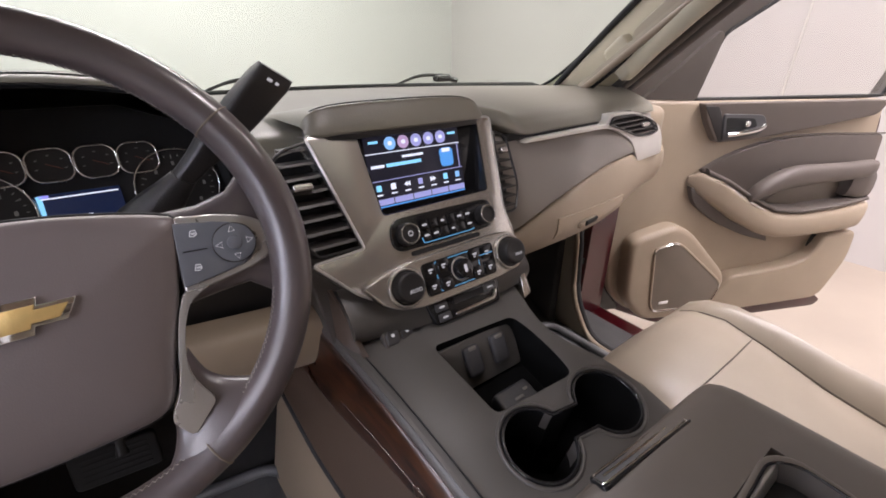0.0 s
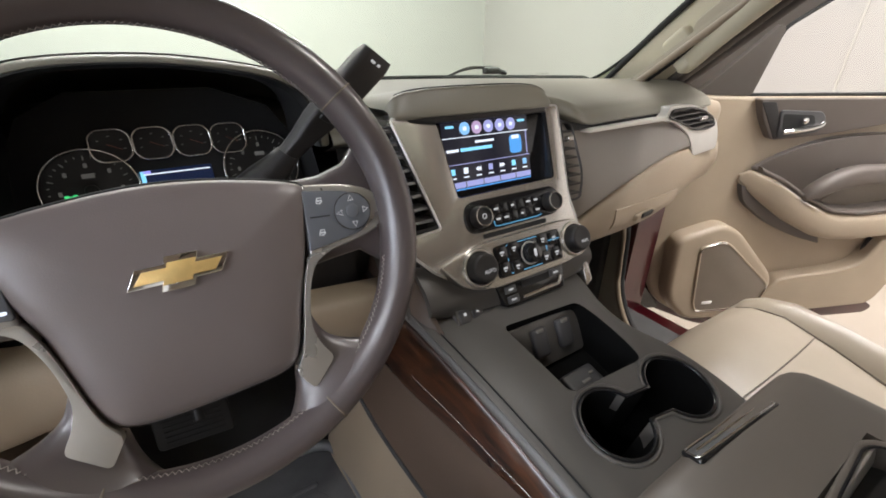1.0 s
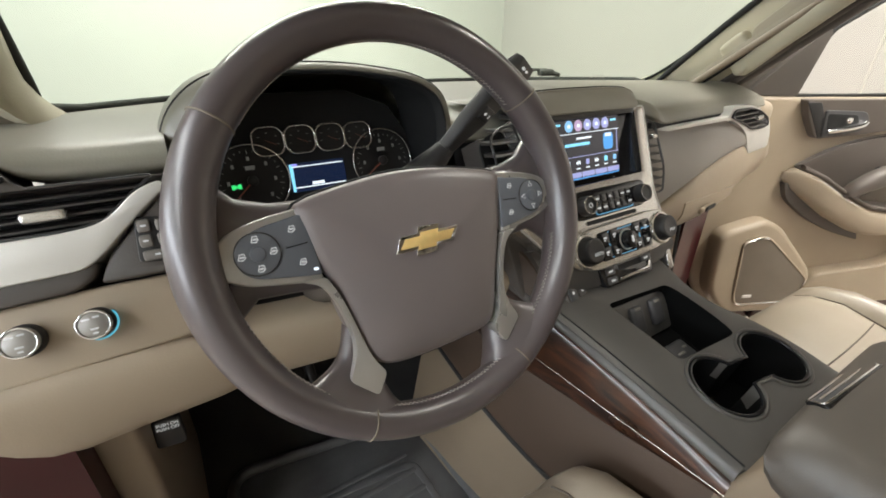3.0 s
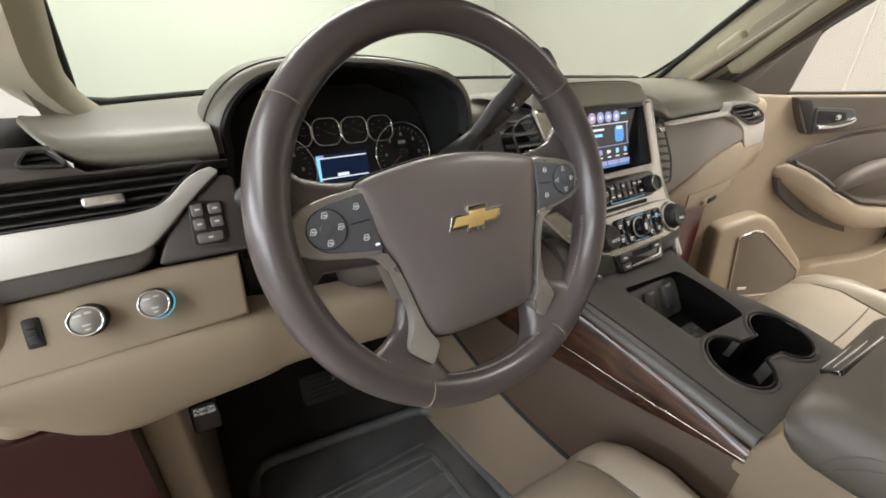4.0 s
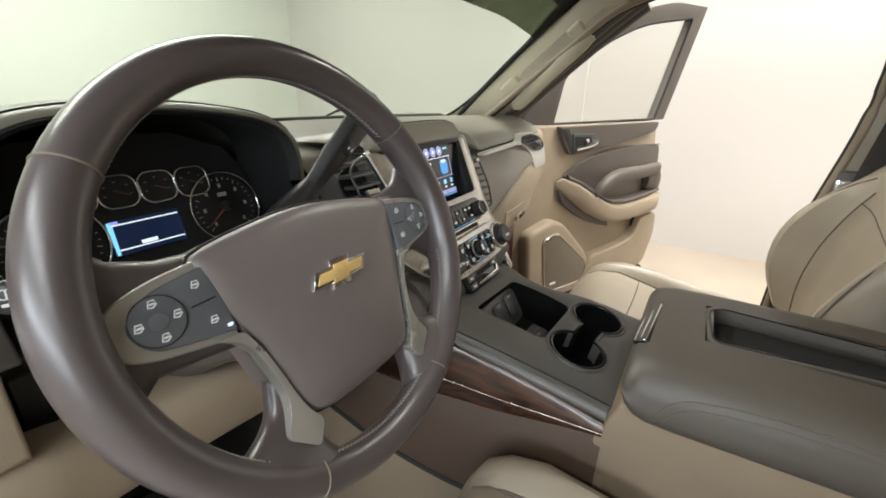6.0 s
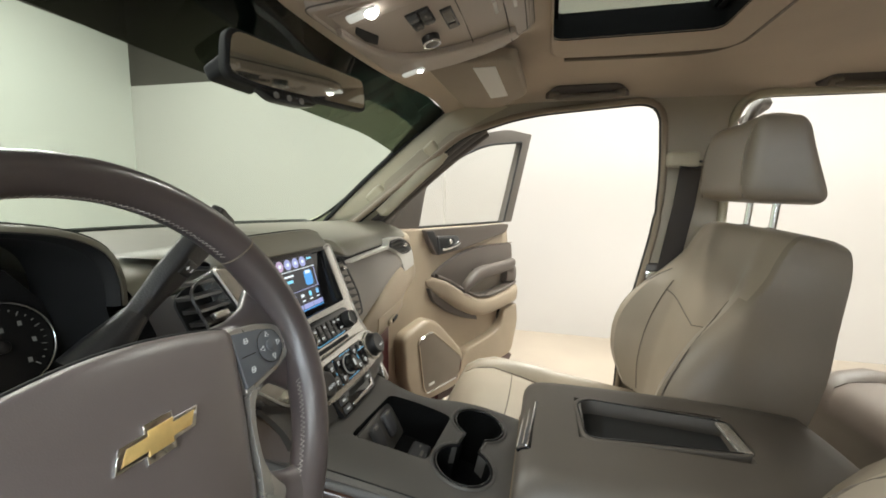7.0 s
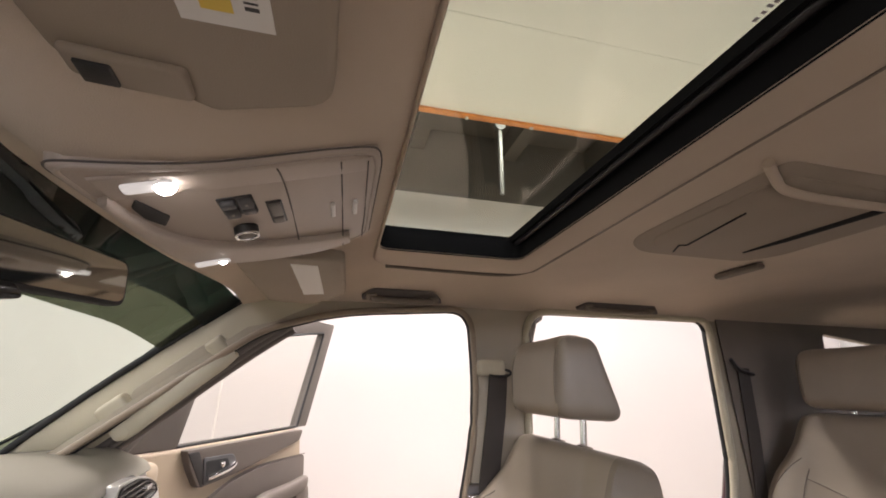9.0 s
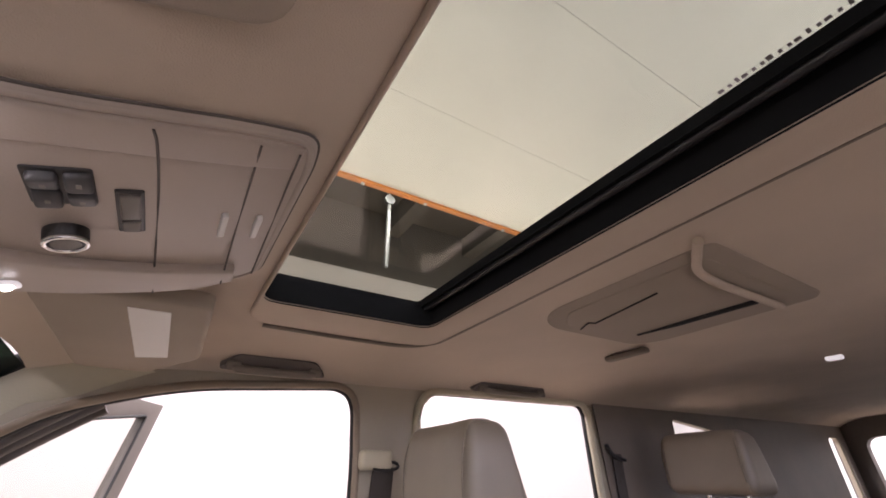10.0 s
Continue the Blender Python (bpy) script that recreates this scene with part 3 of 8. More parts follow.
bm = bmesh.new()
grid = {}
for x in xs:
    for y in ys:
        yy = y if y < -0.25 else -0.25 + (y + 0.25) / 0.35 * (head_y(x) + 0.25)
        grid[x, y] = bm.verts.new((x, yy, roof_z(x, yy)))
for xa, xb in zip(xs, xs[1:]):
    for ya, yb in zip(ys, ys[1:]):
        if xa >= -SRL and xb <= SRX and ya >= SRB and yb <= SRF:
            continue
        bm.faces.new((grid[xa, ya], grid[xb, ya], grid[xb, yb], grid[xa, yb]))
ret = bmesh.ops.extrude_face_region(bm, geom=list(bm.faces))
for v in ret["geom"]:
    if isinstance(v, bmesh.types.BMVert):
        v.co.z += 0.035
structure("ceiling_car", bm, HEADLINER, "beige fabric headliner of the car roof", "headliner", 60)

roof = thing("sunroof", (0, -0.6, 1.82), "closed glass sunroof with a black frame and beige surround", "sunroof")
outer = rounded([(-SRL - 0.03, SRB - 0.016), (SRX + 0.085, SRB - 0.016), (SRX + 0.085, SRF + 0.004), (-SRL - 0.03, SRF + 0.004)], 0.06, 6)
inner = rounded([(-SRL + 0.03, SRB + 0.060), (SRX - 0.050, SRB + 0.060), (SRX - 0.050, SRF - 0.002), (-SRL + 0.03, SRF - 0.002)], 0.03, 6)
secs = []
for k, (dz, w) in enumerate(((0.022, 0.0), (0.000, 0.05), (-0.004, 0.12), (-0.0065, 0.35), (-0.0075, 0.60), (-0.0065, 0.86), (-0.001, 1.0))):
    secs.append([Vector((a[0] * (1 - w) + b[0] * w, a[1] * (1 - w) + b[1] * w, 1.811 + dz)) for a, b in zip(outer, inner)])
part("surround", loft(secs, caps=False), HEADLINER, roof, "beige rolled surround")
f_out = [(-SRL - 0.055, SRB - 0.055), (SRX + 0.058, SRB - 0.055), (SRX + 0.058, SRF + 0.028), (-SRL - 0.055, SRF + 0.028)]
f_in = rounded([(-SRL + 0.03, SRB + 0.078), (SRX - 0.036, SRB + 0.078), (SRX - 0.036, SRF - 0.010), (-SRL + 0.03, SRF - 0.010)], 0.012, 4)
part("frame", prism(basis((0, 0, 0), (1, 0, 0), (0, 1, 0)), rounded(f_out, 0.03), 1.852, 1.868, 0, holes=[f_in]), PITCH, roof, "black frame")
part("well_wall", loft([[Vector(((a + 0.06) * k - 0.06, (b + 0.55) * k - 0.55, z)) for a, b in inner] for k, z in ((1.002, 1.8065), (1.010, 1.812), (1.018, 1.853))], caps=False), PITCH, roof, "black inner wall of the roof opening")
part("surround_groove", tube(spline([(-SRL + 0.02, SRB - 0.010, 1.8105), (0.0, SRB - 0.011, 1.8105), (SRX - 0.03, SRB - 0.014, 1.8105), (SRX + 0.045, SRB - 0.006, 1.8105), (SRX + 0.088, SRB + 0.05, 1.808), (SRX + 0.090, -0.58, 1.807), (SRX + 0.085, SRF - 0.03, 1.808)], 6), 0.0042, 6), SEAT_SIDE, roof, "shaded groove round the surround")
part("guide_rail", tube([(-SRL, SRB + 0.066, 1.850), (SRX - 0.02, SRB + 0.066, 1.850)], 0.006, 8), BLACK, roof)
g = part("pane", box(-SRL, SRX + 0.01, SRB + 0.03, SRF + 0.01, 1.8685, 1.8735), ROOF_GLASS, roof, "faintly tinted clear glass")
g.visible_shadow = False
bm = bmesh.new()
for i in range(16):
    box(-0.400 + i * 0.0072, -0.400 + i * 0.0072 + 0.003 + 0.002 * (i % 3 == 0), SRB + 0.082, SRB + 0.0865 + 0.002 * (i % 4 == 1), 1.8672, 1.8678, bm=bm)
part("glass_marking", bm, GREY_BUTTON, roof, "small printed marking bars on the glass")
bm = box(-0.8, 0.75, -3.95, SRB - 0.06, 1.86, 1.885)
box(-0.8, -SRL - 0.06, SRB - 0.06, 0.10, 1.86, 1.885, bm=bm)
box(SRX + 0.06, 0.75, SRB - 0.06, 0.02, 1.86, 1.885, bm=bm)
box(-SRL - 0.06, SRX + 0.06, SRF + 0.03, 0.10, 1.86, 1.885, bm=bm)
structure("ceiling_roof_skin", bm, RED, "maroon steel roof skin above the headliner", "roof")

# windshield
def glass_point(x, t):
    """A point of the windshield: x at its foot, t from the foot (0) to the header (1)."""
    xt = x * (1 - 0.08 * t)
    yb, zb = 0.735 - 0.29 * (x / 0.76) ** 2, 1.352
    yt, zt = head_y(x * 0.92) + 0.01, roof_z(max(-0.70, min(0.70, x * 0.92)), head_y(x * 0.92)) + 0.012
    return Vector((xt, yb + (yt - yb) * t, zb + (zt - zb) * t + 0.014 * math.sin(math.pi * t)))


GX_ = (-0.785, -0.70, -0.57, -0.38, -0.19, 0.0, 0.19, 0.38, 0.57, 0.76)
w = structure("window_1", skin([[glass_point(x, t) for t in (0, 0.25, 0.5, 0.75, 1)] for x in GX_], 3, 3), WINDSHIELD, "faintly green-tinted windshield glass", "windshield")
w.visible_shadow = False
w = structure("window_shade_band", skin([[glass_point(x, b + (1 - b) * t) + Vector((0, -0.004, -0.004)) for t in (0, 0.4, 0.7, 1.0)] for x, b in ((x, 0.765 - 0.13 * (x / 0.76) ** 2) for x in GX_)], 3, 2), SHADE_BAND, "dark green shade band along the windshield top", "windshield band")
w.visible_shadow = False
w = structure("window_shade_edge", skin([[glass_point(x, b + (1 - b) * t) + Vector((0, -0.007, -0.007)) for t in (0, 0.5, 1.0)] for x, b in ((x, 0.90 - 0.08 * (x / 0.76) ** 2) for x in GX_)], 3, 2), SHADE_EDGE, "darker teal upper edge of the shade band", "windshield band")
w.visible_shadow = False
bm = bmesh.new()
for i in range(7):
    c = glass_point(0.56 + 0.012 * (i % 4), 0.045 + 0.016 * (i // 4)) + Vector((0, -0.004, 0.002))
    prism(basis(c, (1, -0.3, 0), (0, -0.85, 0.5)), rect(0, 0, 0.008, 0.004), 0.0, 0.0006, 0, bm)
structure("window_marking", bm, GREY_BUTTON, "small printed marking on the windshield corner", "glass marking")
edge = [glass_point(-0.782, t) + Vector((0, 0, -0.003)) for t in np.linspace(1, 0.06, 12)]
edge += [Vector((x, 0.733 - 0.29 * (x / 0.76) ** 2, 1.366)) for x in np.linspace(-0.74, 0.70, 15)]
edge += [glass_point(0.752, t) + Vector((0, 0, -0.003)) for t in np.linspace(0, 1, 12)]
structure("trim_windshield_edge", tube(edge, 0.009, 8), BLACK_MATT, "black rubber edge round the windshield", "trim")
bm = rbox((0.10, 0.075, 0.03), 0.01, pose(-0.03, 0.125, 1.672, -28, 0, 0))
structure("trim_sensor_cover", bm, BLACK_MATT, "black sensor cover behind the mirror", "trim")

# bonnet and cowl in front of the glass, with the two wiper arms
rows = [[(x, 0.76 - 0.3 * (x / 0.8) ** 2, 1.28), (x, 1.1, 1.29 - 0.02 * (x / 0.8) ** 2), (x, 1.6, 1.25), (x, 1.95, 1.15)] for x in np.linspace(-0.8, 0.8, 7)]
structure("trim_bonnet", skin(rows, 3, 3, 0.03, (0, 0, -1)), RED, "maroon bonnet ahead of the windshield", "bonnet")


def wiper(x, y):
    t = thing("wiper_arm", (x, y, 1.31), "black windshield wiper arm resting below the glass", "wiper", "windshield wipers")
    part("blade", tube(spline([(x - 0.10, y + 0.04, 1.350), (x, y + 0.02, 1.388), (x + 0.07, y, 1.392), (x + 0.14, y - 0.02, 1.375)], 5), [0.004] * 5 + [0.005] * 6 + [0.008] * 5, 8), BLACK, t)
    part("pivot", rbox((0.06, 0.03, 0.022), 0.009, Matrix.Translation((x + 0.09, y - 0.005, 1.384))), BLACK, t)


wiper(-0.12, 0.78)
wiper(0.41, 0.70)

# floor, tunnel, bulkhead
bm = box(-0.83, 0.83, -3.9, 0.62, 0.55, 0.60)
structure("floor_car", bm, CARPET, "black carpeted floor of the car", "floor")
rows = [[(x, 0.28, 0.60), (x, 0.42, 0.68), (x, 0.55, 0.85), (x, 0.60, 1.2)] for x in (-0.83, -0.3, 0.3, 0.83)]
structure("wall_firewall", skin(rows, 2, 4, 0.03, (0, 1, 0)), CARPET, "black carpeted bulkhead under the dashboard", "wall")


def floor_mat(cx, label):
    t = thing("floor_mat", (cx, 0.0, 0.60), label, "floor mat", "floor mats")
    o = rounded([(cx - 0.27, -0.28), (cx + 0.22, -0.28), (cx + 0.19, 0.24), (cx - 0.22, 0.30)], 0.05, 5)
    FZ = basis((0, 0, 0), (1, 0, 0), (0, 1, 0))
    part("tray", prism(FZ, o, 0.602, 0.612, 0.003), MAT_RUBBER, t)
    part("rim", loop_tube(FZ, o, 0.622, 0.012, 8), MAT_RUBBER, t)
    bm = bmesh.new()
    for i in range(9):
        prism(FZ, rect(cx - 0.02, -0.20 + i * 0.045, 0.30, 0.012, 0.005), 0.611, 0.616, 0.002, bm)
    part("ribs", bm, MAT_RUBBER, t)
    part("well", prism(FZ, rounded([(cx - 0.13, -0.24), (cx + 0.16, -0.24), (cx + 0.14, 0.14), (cx - 0.12, 0.16)], 0.03), 0.611, 0.6145, 0.002, holes=[rounded([(cx - 0.115, -0.225), (cx + 0.145, -0.225), (cx + 0.125, 0.125), (cx - 0.105, 0.145)], 0.03)]), MAT_RUBBER, t)
    part("clip", cyl(FZ, cx + 0.12, -0.05, 0.61, 0.625, 0.016), BLACK_GLOSS, t)


floor_mat(-0.47, "black deep-dish rubber floor mat in the driver footwell")
floor_mat(0.44, "black deep-dish rubber floor mat in the passenger footwell")

pk = thing("parking_brake_pedal", (-0.725, 0.13, 0.90), "small black parking brake pedal with white lettering", "pedal")
PK = basis((-0.722, 0.115, 0.972), (1, 0, -0.12), (0.0, 0.25, 0.95))
part("pad", prism(PK, rounded([(-0.020, -0.022), (0.017, -0.022), (0.015, 0.022), (-0.018, 0.022)], 0.007), -0.012, 0.006, 0.003), CHARCOAL, pk)
part("arm", tube([(-0.722, 0.13, 0.97), (-0.722, 0.24, 1.0), (-0.722, 0.34, 1.1)], 0.009, 8), BLACK, pk)
lettering("lettering", "PUSH ON\nPUSH OFF", PK @ Matrix.Translation((0, 0.010, 0.0066)), 0.0062, MARK, pk)
br = thing("brake_pedal", (-0.5, 0.22, 0.85), "wide black rubber brake pedal", "pedal")
BK = basis((-0.515, 0.215, 0.845), (1, 0, -0.1), (0, 0.35, 0.94))
part("pad", prism(BK, rect(0, 0, 0.118, 0.062, 0.01), -0.012, 0.004, 0.004), BLACK_MATT, br)
bm = bmesh.new()
for i in range(5):
    prism(BK, rect(0, -0.019 + i * 0.0095, 0.090, 0.004, 0.001), 0.003, 0.0055, 0.001, bm)
part("grip_ribs", bm, BLACK_MATT, br)
part("arm", tube([(-0.505, 0.215, 0.85), (-0.505, 0.32, 0.98), (-0.505, 0.36, 1.15)], 0.011, 8), BLACK, br)

# ---- dashboard ----
dash = thing("dashboard", (0, 0.3, 1.2), "taupe padded dashboard with tan lower panels and satin silver trim", "dashboard")


def ws_y(x):
    return 0.715 - 0.29 * (x / 0.76) ** 2


def lip_y(x):
    """Rear edge of the top pad, as seen from the seats."""
    if x < -0.632:
        return 0.112
    if x < -0.236:
        return 0.29
    if x < 0.17:
        return 0.150
    return 0.080 + 0.085 * (x - 0.17)


def left_pad_row(x, yl, up):
    yw = ws_y(x)
    return [(x, yl + 0.03, 1.324 + up), (x, yl + 0.004, 1.3335 + up), (x, yl - 0.004, 1.345 + up * 0.8), (x, yl + 0.012, 1.358 + up * 0.6), (x, yl + 0.045, 1.3675 + up * 0.3), (x, yl + (yw - yl) * 0.45, 1.374), (x, yl + (yw - yl) * 0.75, 1.372), (x, yw, 1.366)]


def pad_row(x, yl):
    yw = ws_y(x)
    k = smooth(0.16, 0.22, x)
    rise = 0.030 * (1 - smooth(0.16, 0.25, x)) * smooth(-0.2, 0.16, x)
    return [(x, yl + 0.05, 1.298 + rise), (x, yl + 0.014, 1.310 + rise), (x, yl - 0.002, 1.316 + rise), (x, yl - 0.003, 1.323 + rise), (x, yl + 0.010, 1.337 + rise + 0.002 * k),
            (x, yl + 0.050, 1.352 + rise * 0.7 + 0.004 * k), (x, yl + (yw - yl) * 0.40, 1.362 + 0.010 * k + rise * 0.3), (x, yl + (yw - yl) * 0.7, 1.369 + 0.003 * k), (x, yw, 1.366)]


part("top_pad", skin([left_pad_row(x, 0.108 + dy, up) for x, up, dy in ((-0.796, 0.045, 0.05), (-0.782, 0.030, 0.02), (-0.765, 0.014, 0.006), (-0.742, 0.004, 0.001), (-0.69, 0.0, 0.0), (-0.63, 0.0, 0.0))], 4, 4), PAD, dash, "padded taupe top beside the driver")
part("top_pad", skin([pad_row(x, 0.30) for x in (-0.632, -0.53, -0.43, -0.33, -0.228)], 4, 4), PAD, dash, "padded taupe top ahead of the instruments")
part("top_pad", skin([pad_row(x, lip_y(x)) for x in (-0.230, -0.15, 0.0, 0.1, 0.160, 0.20, 0.26, 0.34, 0.45, 0.58, 0.70, 0.775, 0.80)], 4, 4), PAD, dash, "padded taupe top with a soft crease")
# inner body that closes the dashboard
rows = [[(x, 0.17, 1.318), (x, 0.145, 1.22), (x, 0.16, 1.08), (x, 0.30, 1.02), (x, 0.58, 1.02)] for x in (-0.22, 0, 0.4, 0.80)]
part("inner_body", skin(rows, 2, 3), BLACK, dash, "black inner body")
rows = [[(x, 0.17, 1.318), (x, 0.145, 1.22), (x, 0.16, 1.08), (x, 0.30, 1.02), (x, 0.58, 1.02)] for x in (-0.86, -0.75, -0.64)]
part("inner_body", skin(rows, 2, 3), BLACK, dash)
rows = [[(x, 0.30, 1.21), (x, 0.12, 1.20), (x, 0.12, 1.08), (x, 0.30, 1.02), (x, 0.58, 1.02)] for x in (-0.66, -0.45, -0.2)]
part("inner_body", skin(rows, 2, 3), BLACK, dash)

part("back_wall", skin([[(x, ws_y(x) - 0.035, 0.98), (x, ws_y(x) - 0.035, 1.2), (x, ws_y(x) - 0.030, 1.358)] for x in np.linspace(-0.80, 0.80, 13)], 2, 2), BLACK_MATT, dash, "black inner back of the dashboard")

# passenger side
SEAM_Z = lambda x: 1.220 - 0.085 * max(0.0, (0.62 - x) / 0.40) ** 1.8
BOT_Z = lambda x: 1.062 - 0.018 * math.sin(max(0, min(1, (x - 0.2) / 0.4)) * math.pi / 2) + 0.045 * max(0.0, (x - 0.60) / 0.25) ** 1.25
rows = []
PX = (0.178, 0.215, 0.30, 0.40, 0.50, 0.60, 0.70, 0.79, 0.86)
for x in PX:
    k = max(0.0, (x - 0.30) / 0.5)
    y0, zs = lip_y(min(x, 0.8)) + 0.006, SEAM_Z(x)
    edge = 0.03 if x < 0.19 else (0.02 if x > 0.82 else 0.0)
    ys_ = 0.050 + 0.075 * k ** 1.4 + edge
    rows.append([(x, y0 + 0.02 + edge, 1.318), (x, y0 + edge, 1.311), (x, y0 * 0.72 + ys_ * 0.28 - 0.006 + edge, 1.311 * 0.72 + zs * 0.28), (x, y0 * 0.34 + ys_ * 0.66 - 0.008 + edge, 1.311 * 0.4 + zs * 0.6), (x, ys_ - 0.003, 1.311 * 0.08 + zs * 0.92), (x, ys_ + 0.005, zs)])
part("passenger_panel", skin(rows, 4, 5), PANEL_TAUPE, dash, "smooth taupe panel above the glovebox")
rows = []
for x in (*PX[:-1], 0.85, 0.89, 0.915):
    k = max(0.0, (x - 0.30) / 0.5)
    zs, zb = SEAM_Z(x) - 0.003, BOT_Z(x)
    edge = 0.03 if x < 0.19 else (0.03 if x > 0.90 else 0.0)
    y = 0.050 + 0.075 * min(k, 1.05) ** 1.4 + edge
    rows.append([(x, y + 0.012, zs + 0.002), (x, y - 0.002, zs - 0.002), (x, y - 0.012, zs * 0.8 + zb * 0.2), (x, y - 0.013, zs * 0.5 + zb * 0.5), (x, y + 0.004, zs * 0.15 + zb * 0.85), (x, y + 0.035, zb), (x, y + 0.10, zb - 0.004), (x, y + 0.20, zb + 0.01)])
part("lower_panel", skin(rows, 4, 4), TAN, dash, "tan lower dashboard moulding")
rows = []
GX = (0.335, 0.40, 0.50, 0.58, 0.645)
for x in GX:
    k = max(0.0, (x - 0.30) / 0.5)
    zs, zb = SEAM_Z(x) - 0.003, BOT_Z(x)
    y = 0.040 + 0.075 * k ** 1.4
    zt = 1.140 - 0.016 * (x - 0.335) / 0.31
    rows.append([(x, y - 0.004, zt), (x, y - 0.001, zt * 0.5 + (zb + 0.012) * 0.5), (x, y + 0.026, zb + 0.010)])
gb = part("glovebox_lid", skin(rows, 4, 4, 0.0025, (0, -1, -0.2)), TAN, dash, "closed tan glovebox lid")
part("handle", rbox((0.075, 0.010, 0.016), 0.005, pose(0.445, 0.040, 1.106, 14, 0, 8)), TAN, gb, "tan recessed pull handle")
part("handle_slot", rbox((0.05, 0.006, 0.012), 0.002, pose(0.452, 0.0340, 1.109, 14, 0, 8)), BLACK_MATT, gb, "dark slot")

# silver sweep under the lip, with the outer passenger vent in it
SW = basis((0.27, 0.074, 1.31), (1, 0.085, 0), (0, 0.05, 1))
sweep = rounded([(-0.030, -0.0045), (-0.012, 0.001), (0.21, 0.001), (0.258, 0.001), (0.274, 0.022), (0.38, 0.022), (0.485, -0.004), (0.548, -0.032), (0.578, -0.068), (0.586, -0.110), (0.448, -0.113), (0.424, -0.082), (0.396, -0.053), (0.348, -0.030), (0.298, -0.012), (0.245, -0.0075), (0.06, -0.0055)],
                [0.001, 0.001, 0.02, 0.005, 0.006, 0.05, 0.04, 0.04, 0.03, 0.012, 0.012, 0.03, 0.03, 0.03, 0.03, 0.02, 0.01], 5)
VENT_R = rounded([(0.272, -0.002), (0.282, 0.014), (0.38, 0.013), (0.455, 0.000), (0.515, -0.022), (0.532, -0.042), (0.490, -0.048), (0.415, -0.043), (0.345, -0.021)], [0.004, 0.006, 0.02, 0.03, 0.02, 0.006, 0.02, 0.02, 0.03])
part("silver_sweep", prism(SW, sweep, -0.05, 0.008, 0.002, holes=[[(a, b) for a, b in VENT_R]]), SILVER_PAINT, dash, "champagne silver trim sweep")
part("end_panel", rbox((0.10, 0.12, 0.22), 0.03, pose(0.85, 0.195, 1.215, 0, 0, 0), corner=4, mid=3), TAN, dash, "tan end panel beside the door")


def air_vent(m, outline, slats, name_label, tab=None, ring_mat=None, depth=0.03, rake=0.35):
    """A louvred outlet in the dashboard: dark well, slats clipped to the outline, and a thumb tab."""
    v = part("air_vent", prism(m, outline, -depth, -depth + 0.004), BLACK_MATT, dash, name_label)
    xs_ = [p[0] for p in outline]
    b0, b1 = min(p[1] for p in outline), max(p[1] for p in outline)
    for i in range(slats):
        b = b0 + (b1 - b0) * (i + 0.6) / slats
        cut = []
        for p, q in zip(outline, outline[1:] + outline[:1]):
            if (p[1] - b) * (q[1] - b) <= 0 and abs(p[1] - q[1]) > 1e-9:
                cut.append(p[0] + (q[0] - p[0]) * (b - p[1]) / (q[1] - p[1]))
        if len(cut) < 2:
            continue
        a0, a1 = min(cut) + 0.001, max(cut) - 0.001
        h = (b1 - b0) / slats * 0.30
        sec = [[at(m, a, b - h * 0.2, -0.002), at(m, a, b + h * 0.5, -0.003), at(m, a, b + h + rake * 0.02, -depth * 0.8), at(m, a, b - h * 0.1 + rake * 0.02, -depth * 0.8)] for a in (a0, a1)]
        part("slat", loft(sec), SLAT, v, smooth=30)
    part("rim", loop_tube(m, outline, -0.001, 0.0022), BLACK, v)
    if tab:
        part("thumb_tab", rbox((tab[2], 0.010, 0.012), 0.003, m @ Matrix.Translation((tab[0], tab[1], 0.0))), SILVER_DARK, v, "satin silver thumb tab")
    return v


air_vent(SW @ Matrix.Translation((0, 0, 0.0125)), VENT_R, 5, "black outer air vent beside the door", (0.445, -0.017, 0.036), depth=0.03)
part("lip_gap", prism(SW, [(-0.06, 0.0), (0.0, 0.0), (0.30, 0.0), (0.335, 0.0), (0.335, 0.016), (0.0, 0.012), (-0.06, 0.014)], -0.03, -0.012), BLACK_MATT, dash, "dark gap below the padded edge")

# ---- driver side fascia ----
part("fascia", prism(FASCIA, [(-0.16, -0.040), (0.081, -0.038), (0.086, 0.032), (0.012, 0.034), (-0.16, 0.030)], -0.06, 0.0, 0.004), TAN, dash, "tan switch fascia beside the steering column")
part("fascia_band", prism(FASCIA, rounded([(-0.16, 0.030), (-0.005, 0.034), (0.012, 0.046), (0.014, 0.060), (-0.16, 0.056)], [0, 0.01, 0.01, 0.005, 0]), -0.04, 0.008, 0.004), TAUPE_DARK, dash, "dark taupe band")
part("silver_sweep", prism(FASCIA, rounded([(-0.16, 0.050), (0.005, 0.052), (0.022, 0.064), (0.060, 0.100), (0.088, 0.122), (0.080, 0.128), (0.060, 0.122), (0.028, 0.094), (0.0, 0.090), (-0.16, 0.090)],
     [0, 0.02, 0.02, 0.03, 0.003, 0.003, 0.02, 0.03, 0.03, 0]), -0.04, 0.012, 0.004), SILVER_PAINT, dash, "champagne silver trim sweep")
part("switch_panel", prism(FASCIA, rounded([(0.012, 0.036), (0.100, 0.034), (0.100, 0.116), (0.088, 0.120), (0.062, 0.099), (0.024, 0.062)], [0.006, 0.004, 0.004, 0.006, 0.02, 0.02]), -0.05, 0.006, 0.003), TAUPE_DARK, dash, "dark taupe switch panel")
